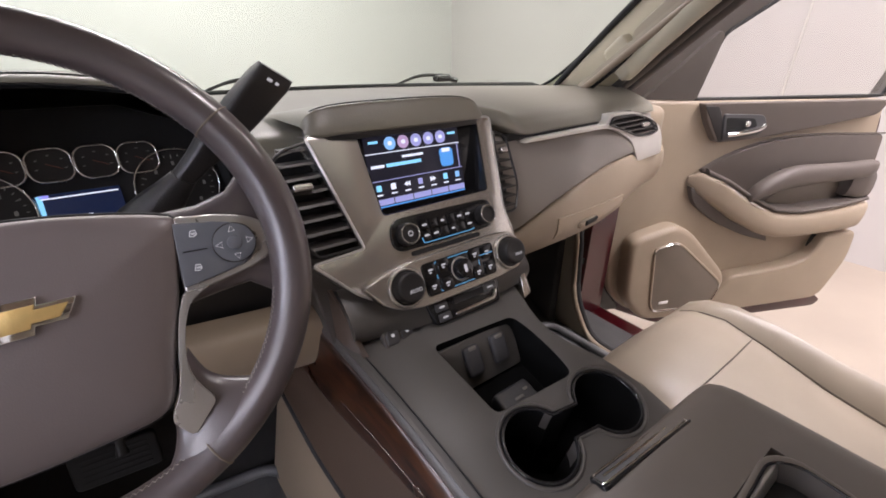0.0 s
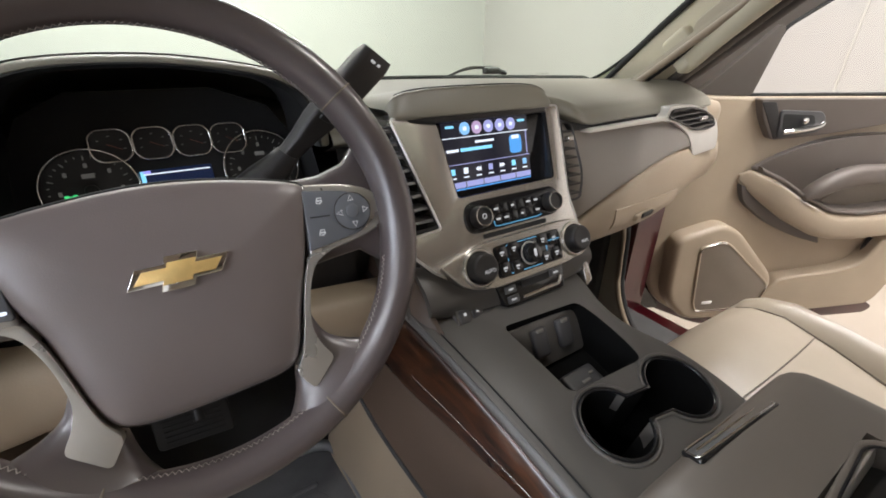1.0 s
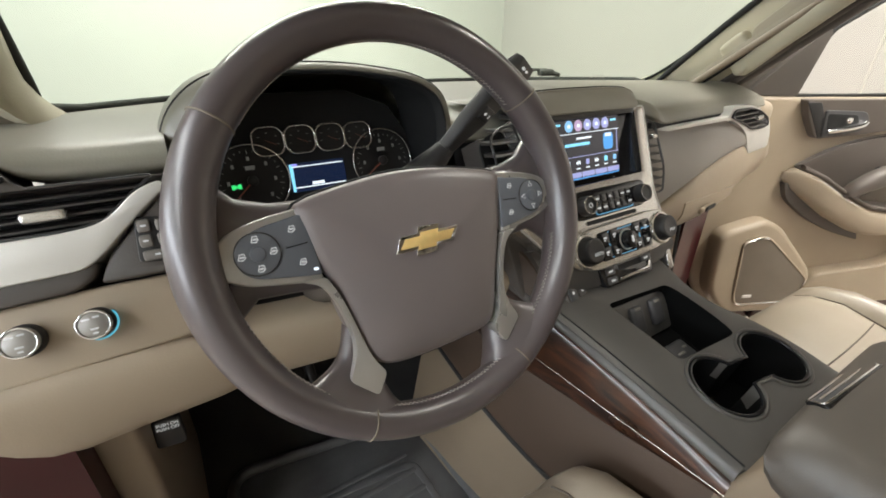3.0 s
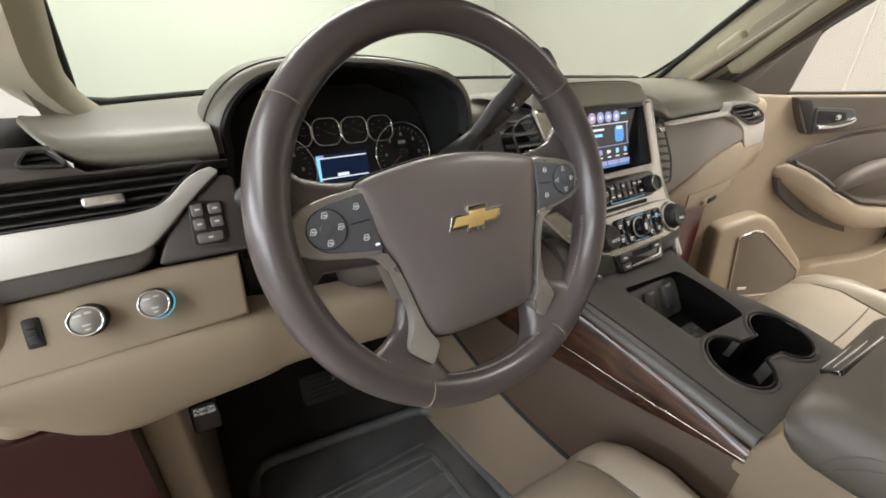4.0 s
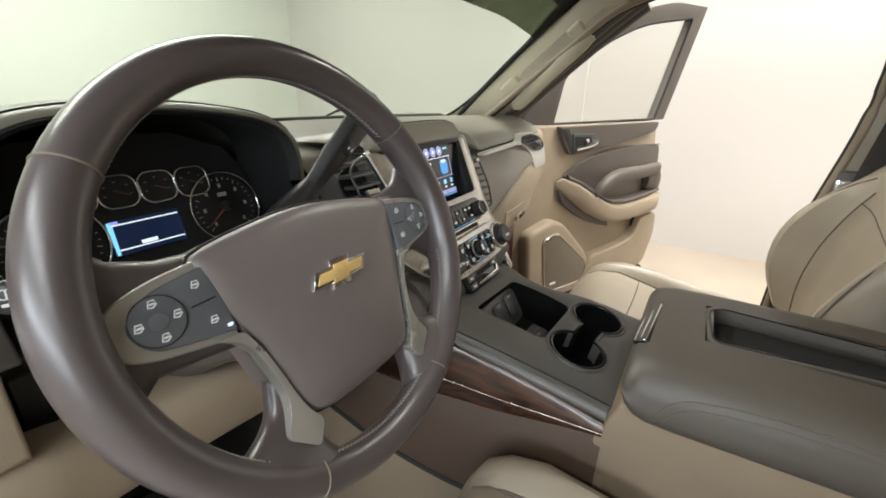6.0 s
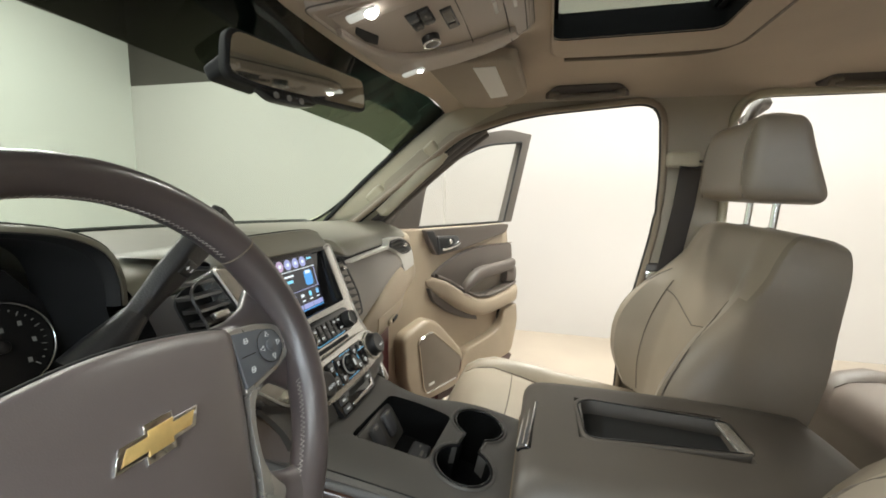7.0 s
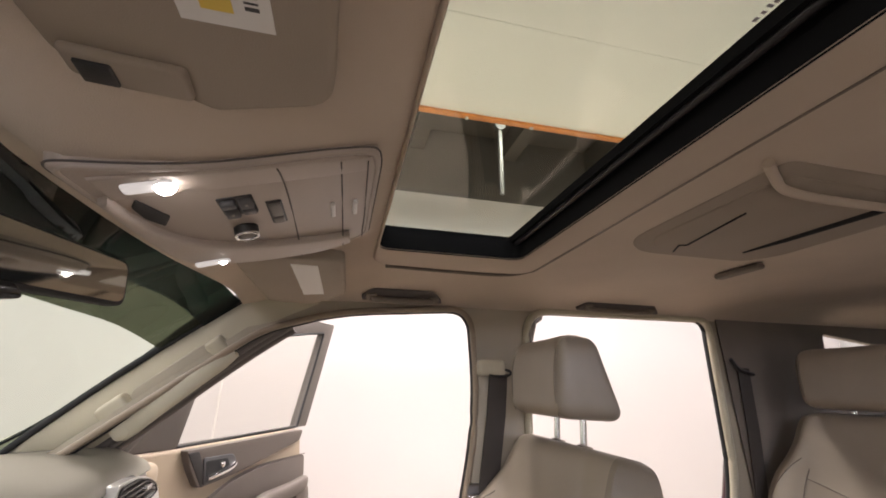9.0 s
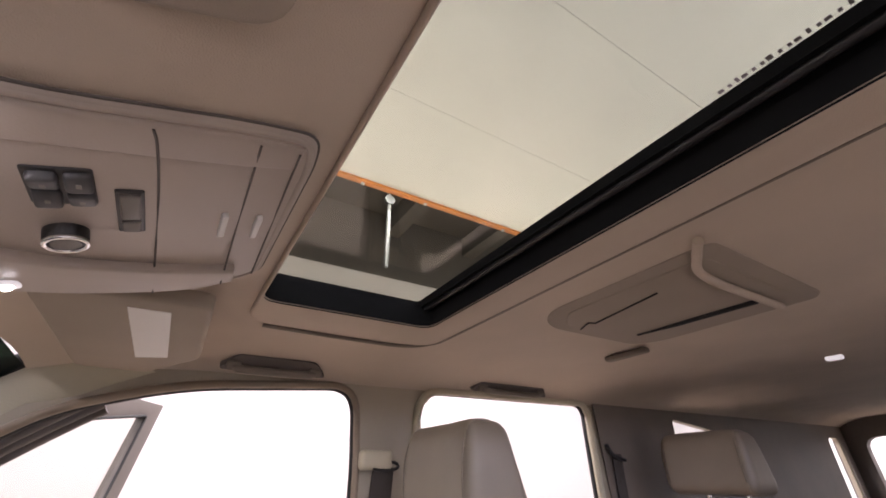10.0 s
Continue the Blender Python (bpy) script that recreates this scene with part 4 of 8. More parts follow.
air_vent(FASCIA @ Matrix.Translation((0, 0, -0.004)), rounded([(-0.16, 0.094), (0.0, 0.093), (0.026, 0.097), (0.058, 0.124), (0.076, 0.138), (-0.06, 0.138), (-0.16, 0.140)], 0.006), 5, "wide black driver side air vent", (-0.017, 0.110, 0.034), depth=0.035)
air_vent(FASCIA @ Matrix.Translation((0, 0, 0.0)), rounded([(-0.072, 0.150), (-0.036, 0.1465), (-0.047, 0.162), (-0.062, 0.164)], 0.005), 3, "small black window demister vent", depth=0.02)
part("vent_frame", prism(FASCIA, [(-0.17, 0.138), (0.10, 0.1355), (0.10, 0.1375), (-0.022, 0.1378), (-0.034, 0.146), (-0.046, 0.168), (-0.17, 0.170)], -0.04, -0.002, 0.003, holes=[rounded([(-0.072, 0.150), (-0.036, 0.1465), (-0.047, 0.162), (-0.062, 0.164)], 0.005)]), TAUPE_DARK, dash, "dark taupe vent frame")
part("column_surround", box(-0.632, -0.235, 0.085, 0.12, 1.08, 1.215, 0.004), BLACK, dash, "black surround of the steering column")
rows = []
for x in (-0.86, -0.80, -0.72, -0.642, -0.60, -0.5, -0.40, -0.30, -0.20, -0.15):
    k = max(0.0, min(1.0, (x + 0.66) / 0.08))
    zt = 1.177 - 0.022 * k - 0.03 * max(0.0, (x + 0.55) / 0.3)
    yb = 0.006 + 0.012 * k
    zb = 1.080 + (0.05 * max(0.0, (-0.80 - x) / 0.06)) - 0.035 * max(0.0, (x + 0.60) / 0.3)
    rows.append([(x, yb + 0.05, zt + 0.004), (x, yb + 0.004, zt), (x, yb - 0.006, zt * 0.6 + zb * 0.4), (x, yb + 0.012, zb), (x, yb + 0.06, zb - 0.02), (x, yb + 0.2, zb - 0.01)])
part("knee_bolster", skin(rows, 3, 4), TAN, dash, "tan knee bolster under the steering column")
part("end_cap", rbox((0.05, 0.16, 0.17), 0.02, Matrix.Translation((-0.855, 0.10, 1.185))), TAN, dash, "tan end cap")
part("end_filler", rbox((0.10, 0.20, 0.14), 0.02, Matrix.Translation((-0.845, 0.215, 1.30))), BLACK_MATT, dash, "black inner end of the dashboard")


def rotary(a, lit):
    t = thing("rotary_switch", tuple(at(FASCIA, a, 0)), "grey rotary switch in a chrome ring" + (", lit blue below" if lit else ""), "switch", "fascia switches")
    part("collar", cyl(FASCIA, a, 0.0, -0.002, 0.010, 0.0152), BLACK, t)
    part("cap", cyl(FASCIA, a, 0.0, 0.009, 0.019, 0.0130, 0.0124), KNOB_GREY, t, "grey cap with white marks")
    part("chrome_ring", ring(FASCIA, a, 0.0, 0.0185, 0.0130, 0.0012), CHROME, t)
    bm = bmesh.new()
    for x, y, w in ((-0.005, 0.006, 0.006), (0.003, 0.007, 0.005), (0.0, -0.004, 0.006), (0.0, -0.008, 0.004)):
        prism(FASCIA, rect(a + x, y, w, 0.0016), 0.0186, 0.0194, 0, bm)
    part("mark", bm, MARK, t)
    if lit:
        part("light_ring", tube([at(FASCIA, a + 0.0156 * math.cos(q), 0.0156 * math.sin(q), 0.002) for q in np.linspace(-1.9, 0.6, 16)], 0.0012, 6), glow("blue_ring_light", (0.15, 0.65, 0.9), 0.6), t)


rotary(-0.052, False)
rotary(0.001, True)
tw = thing("dimmer_wheel", tuple(at(FASCIA, -0.093, 0)), "ribbed black dimmer thumbwheel", "switch", "fascia switches")
part("recess", prism(FASCIA, rect(-0.093, 0.0, 0.013, 0.028, 0.003), -0.002, 0.0015, 0.001), BLACK, tw)
bm = bmesh.new()
for i in range(9):
    q = radians(-60 + 15 * i)
    rbox((0.008, 0.0022, 0.0022), 0.0008, FASCIA @ Matrix.Translation((-0.093, 0.012 * math.sin(q), -0.008 + 0.013 * math.cos(q))), bm=bm, corner=1, mid=1)
part("wheel", bm, CHARCOAL, tw)
sw = thing("switch_block", tuple(at(FASCIA, 0.068, 0.07)), "black block of small grey driver switches", "switch", "fascia switches")
part("block", prism(FASCIA, rounded([(0.0470, 0.049), (0.0785, 0.045), (0.084, 0.091), (0.0510, 0.095)], 0.004), 0.004, 0.0085, 0.001), BLACK, sw)
for a, b, w, h in ((0.0580, 0.0845, 0.0115, 0.0135), (0.0745, 0.0835, 0.0130, 0.0115), (0.0570, 0.0690, 0.0115, 0.0125), (0.0735, 0.0695, 0.0125, 0.0115), (0.0640, 0.0540, 0.0250, 0.0105)):
    bt = part("button", prism(FASCIA, rect(a, b, w, h, 0.003), 0.008, 0.0112, 0.0014), GREY_BUTTON, sw)
    part("mark", prism(FASCIA, rect(a, b, 0.0050, 0.0020, 0.0008), 0.0111, 0.0115), MARK, bt)

# ---- instrument hood and cluster ----
arch = [(-0.636, 1.330), (-0.634, 1.364), (-0.612, 1.400), (-0.574, 1.426), (-0.518, 1.438), (-0.43, 1.440), (-0.350, 1.432), (-0.290, 1.419), (-0.250, 1.395), (-0.234, 1.358), (-0.232, 1.318)]
C0 = Vector((-0.436, 1.34))
secs = []
for y, s, dz in ((0.1475, 0.90, 0.0), (0.1425, 0.928, 0.0), (0.146, 0.97, 0.0), (0.158, 1.0, 0.0), (0.175, 1.015, 0.0), (0.21, 1.02, 0.0), (0.30, 1.01, -0.010), (0.42, 1.0, -0.035), (0.56, 0.98, -0.085)):
    ln = spline([(a, b) for a, b in arch], 4)
    secs.append([(C0.x + (p.x - C0.x) * s, y, C0.y + (p.y - C0.y) * s + dz) for p in ln])
part("hood_lining", loft([[(C0.x + (p.x - C0.x) * s, y, C0.y + (p.y - C0.y) * s) for p in spline(arch, 4)] for y, s in ((0.1440, 0.925), (0.1405, 0.905), (0.145, 0.885), (0.156, 0.860))], closed=False), BLACK_MATT, dash, "black inner lip of the hood")
part("instrument_hood", loft(secs, closed=False), PAD, dash, "padded taupe instrument hood")
part("hood_seam", tube([(C0.x + (p.x - C0.x) * 1.003, 0.161, C0.y + (p.y - C0.y) * 1.003 + 0.0005) for p in spline(arch, 4)], 0.0013, 6), BLACK_MATT, dash, "dark seam line")

clus = thing("instrument_cluster", (-0.44, 0.2, 1.27), "dark instrument cluster with chrome-ringed dials and a lit blue display", "instrument cluster")
rows = []
for y, s in ((0.154, 0.859), (0.20, 0.852), (0.285, 0.852)):
    ring_ = [(C0.x + (p.x - C0.x) * s, y, C0.y + (p.y - C0.y) * s) for p in spline(arch, 4)]
    rows.append(ring_ + [(-0.24, y, 1.20), (-0.436, y, 1.17), (-0.63, y, 1.20)])
part("housing", loft(rows, closed=True, caps=False), BLACK_MATT, clus, "matt black housing")
part("back_plate", prism(CLUSTER, [(-0.172, -0.10), (0.188, -0.10), (0.188, 0.06), (0.155, 0.115), (0.08, 0.145), (-0.09, 0.145), (-0.145, 0.115), (-0.172, 0.06)], -0.012, 0.0), BLACK_MATT, clus)


def octagon(cx, cy, w, h, c):
    return rounded([(cx - w + c, cy - h), (cx + w - c, cy - h), (cx + w, cy - h + c), (cx + w, cy + h - c), (cx + w - c, cy + h), (cx - w + c, cy + h), (cx - w, cy + h - c), (cx - w, cy - h + c)], 0.006, 3)


DIAL = material("dial_face", (0.014, 0.013, 0.0125), 0.4, vary=0.2, bump=0)
DIM_MARK = glow("dim_dial_mark", (0.75, 0.75, 0.72), 0.06)
RED_NEEDLE = glow("needle_red", (0.60, 0.12, 0.07), 0.04)
for i, a in enumerate((-0.057, -0.008, 0.041, 0.089)):
    b = 0.073 - 0.001 * i
    g_ = part("small_gauge", prism(CLUSTER, octagon(a, b, 0.0225, 0.0205, 0.009), 0.0, 0.004), DIAL, clus, "small black gauge")
    part("bezel", loop_tube(CLUSTER, octagon(a, b, 0.0235, 0.0215, 0.009), 0.006, 0.0018, 8), CHROME, g_, "chrome bezel")
    part("needle", tube([at(CLUSTER, a + 0.012, b - 0.006, 0.006), at(CLUSTER, a - 0.004, b + 0.002, 0.006)], 0.0005, 5), RED_NEEDLE, g_)
    bm = bmesh.new()
    for k in range(5):
        q = radians(200 - 55 * k)
        prism(CLUSTER @ Matrix.Translation((a + 0.016 * math.cos(q), b + 0.013 * math.sin(q), 0)), rect(0, 0, 0.003, 0.0012), 0.004, 0.0046, 0, bm)
    part("tick_marks", bm, DIM_MARK, g_)
for a, b, nd in ((-0.091, 0.017, 222), (0.128, 0.022, 215)):
    r = 0.055
    g_ = part("dial", prism(CLUSTER, circle(a, b, r - 0.002, 48), 0.0, 0.003), DIAL, clus, "round black dial with a red needle")
    part("bezel", ring(CLUSTER, a, b, 0.006, r, 0.0017, 48), CHROME, g_, "thin chrome bezel")
    bm = bmesh.new()
    for k in range(25):
        q = radians(225 - 270 * k / 24)
        w = 0.006 if k % 3 == 0 else 0.003
        prism(CLUSTER @ Matrix.Translation((a, b, 0)) @ Matrix.Rotation(q, 4, "Z"), rect(0.047 - w / 2, 0, w, 0.0012), 0.003, 0.0036, 0, bm)
    part("tick_marks", bm, DIM_MARK, g_)
    bm = bmesh.new()
    for k in range(7):
        q = radians(225 - 45 * k)
        prism(CLUSTER, rect(a + 0.034 * math.cos(q), b + 0.034 * math.sin(q), 0.004, 0.006, 0.001), 0.003, 0.0036, 0, bm)
    prism(CLUSTER, rect(a, b + 0.020, 0.014, 0.006), 0.003, 0.0036, 0, bm)
    part("numeral_bars", bm, DIM_MARK, g_)
    q = radians(nd)
    part("needle", tube([at(CLUSTER, a, b, 0.007), at(CLUSTER, a + 0.044 * math.cos(q), b + 0.044 * math.sin(q), 0.006)], [0.0016, 0.0006], 6), RED_NEEDLE, g_, "red needle")
    part("needle_hub", cyl(CLUSTER, a, b, 0.003, 0.010, 0.008), BLACK, g_)
part("signal_lamp", prism(CLUSTER, rounded([(-0.122, 0.007), (-0.118, 0.007), (-0.115, 0.0095), (-0.112, 0.007), (-0.108, 0.007), (-0.108, 0.0145), (-0.112, 0.0145), (-0.115, 0.012), (-0.118, 0.0145), (-0.122, 0.0145)], 0.0006), 0.003, 0.0037), glow("green_lamp", (0.05, 0.9, 0.25), 0.75), clus, "green indicator lamp")
dsp = part("display", prism(CLUSTER, rect(0.0105, 0.012, 0.092, 0.046, 0.002), 0.0, 0.004), material("display_navy", (0.006, 0.008, 0.02), 0.2, bump=0, emit=(0.01, 0.02, 0.06, 0.6)), clus, "lit driver information display")
CYAN = glow("display_cyan", (0.25, 0.70, 1.0), 1.0)
PALE = glow("display_white", (0.80, 0.88, 1.0), 1.0)
part("side_bar", prism(CLUSTER, [(-0.034, -0.010), (-0.030, -0.010), (-0.028, 0.034), (-0.034, 0.034)], 0.004, 0.0046), CYAN, dsp)
part("top_line", prism(CLUSTER, rect(0.012, 0.0295, 0.084, 0.0018), 0.004, 0.0046), PALE, dsp)
part("bottom_line", prism(CLUSTER, rect(0.012, -0.004, 0.084, 0.0018), 0.004, 0.0046), PALE, dsp)
part("corner_tile", prism(CLUSTER, rect(-0.026, 0.0325, 0.010, 0.004), 0.004, 0.0046), glow("display_violet", (0.35, 0.35, 1.0), 0.9), dsp)
part("badge", prism(CLUSTER, rect(0.008, 0.0005, 0.020, 0.005), 0.004, 0.0047), PALE, dsp)

# ---- steering wheel ----
wheel = thing("steering_wheel", tuple(at(WHEEL, 0, 0)), "dark brown leather steering wheel with satin silver spokes", "steering wheel")
RC, RT = 0.1815, 0.0166


def rim_radius(q):
    """The grip swells towards the thumb rests."""
    s = 0.0
    for c in (5, 175):
        s += math.exp(-((q - c + 180) % 360 - 180) ** 2 / (2 * 26 ** 2))
    return RT + 0.0022 * s


n = 120
secs = []
for i in range(n + 1):
    q = 360 * i / n
    c, s_ = math.cos(radians(q)), math.sin(radians(q))
    ro = rim_radius(q)
    sec = []
    for j in range(16):
        w = 2 * math.pi * j / 16
        rr = RC + ro * 0.94 * math.cos(w)
        sec.append(at(WHEEL, rr * c, rr * s_, -0.014 + ro * 1.18 * math.sin(w)))
    secs.append(sec)
part("rim", loft(secs, caps=False), WHEEL_LEATHER, wheel, "leather-wrapped rim")
for q in (35.5, 144.5, 242.5, 297.5):
    ro = rim_radius(q)
    part("wrap_seam", tube([at(WHEEL, (RC + (ro * 0.94 + 0.0002) * math.cos(w)) * math.cos(radians(q)), (RC + (ro * 0.94 + 0.0002) * math.cos(w)) * math.sin(radians(q)), -0.014 + (ro * 1.18 + 0.0002) * math.sin(w)) for w in np.linspace(0, 2 * math.pi, 20, endpoint=False)], 0.0008, 5, True), SEAM, wheel)
# zigzag stitching on the inner side of the grip
bm = bmesh.new()
for a0, a1 in ((38, 142), (246, 294), (302, 345), (195, 238)):
    k = int((a1 - a0) / 1.5)
    deep = 14 if a0 < 100 else 0
    for i in range(k):
        q = a0 + (a1 - a0) * i / k
        ro = rim_radius(q) + 0.0004
        pts = []
        for dq, w in ((0, 163 + deep), (0.75, 175 + deep), (1.5, 163 + deep)):
            w2 = radians(w)
            rr = RC + ro * 0.94 * math.cos(w2)
            pts.append(at(WHEEL, rr * math.cos(radians(q + dq)), rr * math.sin(radians(q + dq)), -0.014 + ro * 1.18 * math.sin(w2)))
        tube(pts, 0.00038, 4, bm=bm)
tagged(part("stitching", bm, STITCH, wheel, "pale zigzag stitching"), kind="stuff")

HUB = [(-0.104, 0.0370), (-0.058, 0.0470), (-0.008, 0.0515), (0.045, 0.0475), (0.0985, 0.0360), (0.1020, 0.0220), (0.0965, -0.004), (0.0885, -0.035), (0.0765, -0.074), (0.0680, -0.104), (0.056, -0.1175), (0.025, -0.1215), (-0.02, -0.1225), (-0.052, -0.1200), (-0.067, -0.110), (-0.0765, -0.084), (-0.0865, -0.040), (-0.0980, -0.012), (-0.1055, 0.020)]
hub = [(p.x, p.y) for p in spline([(a + 0.0, b) for a, b in HUB], 3, True)]
cx, cy = 0.0, -0.035
secs = []
for s, d in ((1.0, -0.062), (1.0, -0.021), (0.988, -0.0145), (0.955, -0.0108), (0.86, -0.0072), (0.72, -0.0037), (0.5, -0.0007), (0.25, 0.001), (0.02, 0.0016)):
    secs.append([at(WHEEL, cx + (a - cx) * s, cy + (b - cy) * s, d) for a, b in hub])
hubp = part("hub_cover", loft(secs), HUB_VINYL, wheel, "dark brown grained airbag cover")
E2 = WHEEL @ Matrix.Translation((-0.0004, -0.0152, 0.0016)) @ Matrix.Rotation(radians(-2), 4, "X")
bow = [(-0.0335, -0.0070), (-0.0125, -0.0070), (-0.0140, -0.0125), (0.0075, -0.0125), (0.0090, -0.0070), (0.0260, -0.0070), (0.0335, 0.0070), (0.0125, 0.0070), (0.0140, 0.0125), (-0.0075, 0.0125), (-0.0090, 0.0070), (-0.0260, 0.0070)]
em = part("emblem", prism(E2, bow, -0.004, 0.0022, 0.0008), CHROME, hubp, "chrome rim of the emblem")
part("emblem_face", prism(E2 @ Matrix.Diagonal((0.86, 0.62, 1, 1)), bow, 0.001, 0.0032, 0.0006), GOLD, hubp, "gold cross-shaped emblem face")
part("hub_groove", loop_tube(WHEEL, hub, -0.0200, 0.0016), BLACK_MATT, wheel, "dark gap round the airbag cover")


def leather_arm(side_s):
    """The leather-covered arm that carries a switch pad to the rim."""
    secs = []
    for a, b0, b1, t in ((0.085, -0.040, 0.040, 0.017), (0.12, -0.036, 0.042, 0.017), (0.145, -0.034, 0.050, 0.018), (0.162, -0.048, 0.068, 0.018), (0.174, -0.062, 0.076, 0.012)):
        c = (b0 + b1) / 2
        h = (b1 - b0) / 2
        secs.append([at(WHEEL, side_s * a, c + h * math.cos(w), -0.034 + t * math.sin(w)) for w in np.linspace(0, 2 * math.pi, 18, endpoint=False)])
    return part("spoke_arm", loft(secs), WHEEL_LEATHER, wheel, "leather-covered side spoke")


leather_arm(1)
leather_arm(-1)


def switch_pad(s):
    # drawn for the right-hand pad, mirrored for the other one
    f = lambda pts: [(s * a, b) for a, b in pts][::s]
    bez = rounded([(0.101, 0.0335), (0.136, 0.0295), (0.160, 0.0220), (0.1745, 0.004), (0.165, -0.0135), (0.149, -0.0205), (0.120, -0.0260), (0.094, -0.0300)], [0.003, 0.02, 0.010, 0.006, 0.010, 0.012, 0.02, 0.004], 5)
    pad = part("switch_pad", prism(WHEEL, f(bez), -0.045, -0.013, 0.003, seg=3), SPOKE_METAL, wheel, "satin silver bezel of the thumb switches")
    face = rounded([(0.0990, 0.0285), (0.135, 0.0232), (0.150, 0.0165), (0.1575, 0.0035), (0.1520, -0.0095), (0.1440, -0.0155), (0.119, -0.0205), (0.0945, -0.0240)], [0.002, 0.016, 0.010, 0.008, 0.010, 0.012, 0.02, 0.003], 5)
    part("switch_plate", prism(WHEEL, f(face), -0.014, -0.0105, 0.001), PLATE, pad, "dark grey switch plate")
    part("rocker", prism(WHEEL, circle(s * 0.139, 0.0035, 0.0165, 36), -0.011, -0.0092, 0.0008), PLATE, pad)
    part("rocker_edge", ring(WHEEL, s * 0.139, 0.0035, -0.0096, 0.0166, 0.0005, 36, 5), BLACK, pad)
    part("centre_button", prism(WHEEL, circle(s * 0.139, 0.0035, 0.0060, 24), -0.0095, -0.0080, 0.0008), PLATE, pad)
    for a, b in ((0.139, 0.0150), (0.139, -0.0080), (0.1275, 0.0035), (0.1505, 0.0035), (0.111, 0.0175), (0.108, -0.0100)):
        if s > 0 and abs(a - 0.1395) < 0.013:
            ang = math.atan2(b - 0.0035, a - 0.139)
            tri = [(a + 0.0030 * math.cos(ang + k), b + 0.0030 * math.sin(ang + k)) for k in (0, 2.2, -2.2)]
            bm = tube([at(WHEEL, x, y, -0.0088) for x, y in tri], 0.0005, 5, True)
        else:
            bm = tube([at(WHEEL, s * a + x, b + y, -0.0090) for x, y in ((-0.0026, -0.0018), (0.0004, -0.0024), (0.0026, -0.0008), (0.0022, 0.0022), (-0.0012, 0.0024))], 0.0005, 5, True)
            prism(WHEEL, rect(s * a + 0.0004, b, 0.0030, 0.0012, 0.0004), -0.0095, -0.0087, 0, bm)
        part("mark", bm, MARK, pad)
    part("divider", tube([at(WHEEL, s * 0.101, 0.0045, -0.0100), at(WHEEL, s * 0.118, 0.0035, -0.0100)], 0.0005, 5), BLACK_MATT, pad)
    if s < 0:
        part("pilot_lamp", prism(WHEEL, rect(-0.0990, -0.0180, 0.004, 0.0024, 0.001), -0.0105, -0.0095), PALE, pad, "small white pilot lamp")


switch_pad(1)
switch_pad(-1)


def lower_spoke(s):
    f = lambda pts: [(s * a, b) for a, b in pts][::s]
    line = [(0.112, -0.0265), (0.0965, -0.0335), (0.0878, -0.052), (0.0832, -0.070), (0.0808, -0.088), (0.0840, -0.102), (0.0935, -0.119), (0.0715, -0.1405), (0.0600, -0.1225), (0.0690, -0.108), (0.0740, -0.091), (0.0790, -0.067), (0.0855, -0.043), (0.0930, -0.027)]
    blade = prism(WHEEL, f(rounded(line, [0.002, 0.012, 0.02, 0.02, 0.012, 0.012, 0.005, 0.005, 0.005, 0.015, 0.02, 0.02, 0.02, 0.003], 4)), -0.024, -0.0085, 0.0030, seg=3)
    part("lower_spoke", blade, SPOKE_METAL, wheel, "curved satin silver lower spoke")
    outer_side = spline([(0.0840, -0.074), (0.0885, -0.088), (0.0945, -0.100), (0.106, -0.1085), (0.122, -0.1140), (0.140, -0.118)], 4)
    inner_side = spline([(0.0680, -0.112), (0.0615, -0.126), (0.0585, -0.141), (0.0530, -0.155), (0.0440, -0.1675), (0.032, -0.180)], 4)
    secs = []
    for i, (p, q) in enumerate(zip(outer_side, inner_side)):
        u = i / (len(outer_side) - 1)
        mid_, half_ = (p + q) * 0.5, (p - q) * 0.5
        dc, tk = -0.032 + 0.016 * u * u, 0.011 + 0.006 * u
        secs.append([at(WHEEL, s * (mid_.x + half_.x * k), mid_.y + half_.y * k, dc + tk * math.copysign(abs(math.sin(w)) ** 0.75, math.sin(w))) for w in np.linspace(0, 2 * math.pi, 24, endpoint=False) for k in (math.copysign(abs(math.cos(w)) ** 0.75, math.cos(w)),)])
    part("spoke_web", loft(secs), WHEEL_LEATHER, wheel, "leather web between the lower spoke and the rim", 60)


lower_spoke(1)
lower_spoke(-1)
col = thing("steering_column", (-0.447, 0.05, 1.25), "dark taupe steering column shroud", "steering column")
secs = []
for d, w, h, b in ((-0.052, 0.066, 0.055, -0.025), (-0.075, 0.060, 0.052, -0.025), (-0.10, 0.062, 0.050, -0.022), (-0.17, 0.070, 0.050, -0.028), (-0.24, 0.080, 0.055, -0.035)):
    secs.append([at(WHEEL, a, bb, d) for a, bb in rounded([(-w, b - h), (w, b - h), (w, b + h), (-w, b + h)], 0.03, 4)])
part("shroud", loft(secs), TAUPE_DARK, col)
part("hub_back", cyl(WHEEL, 0.0, -0.03, -0.075, -0.03, 0.062, 0.085), BLACK, col)

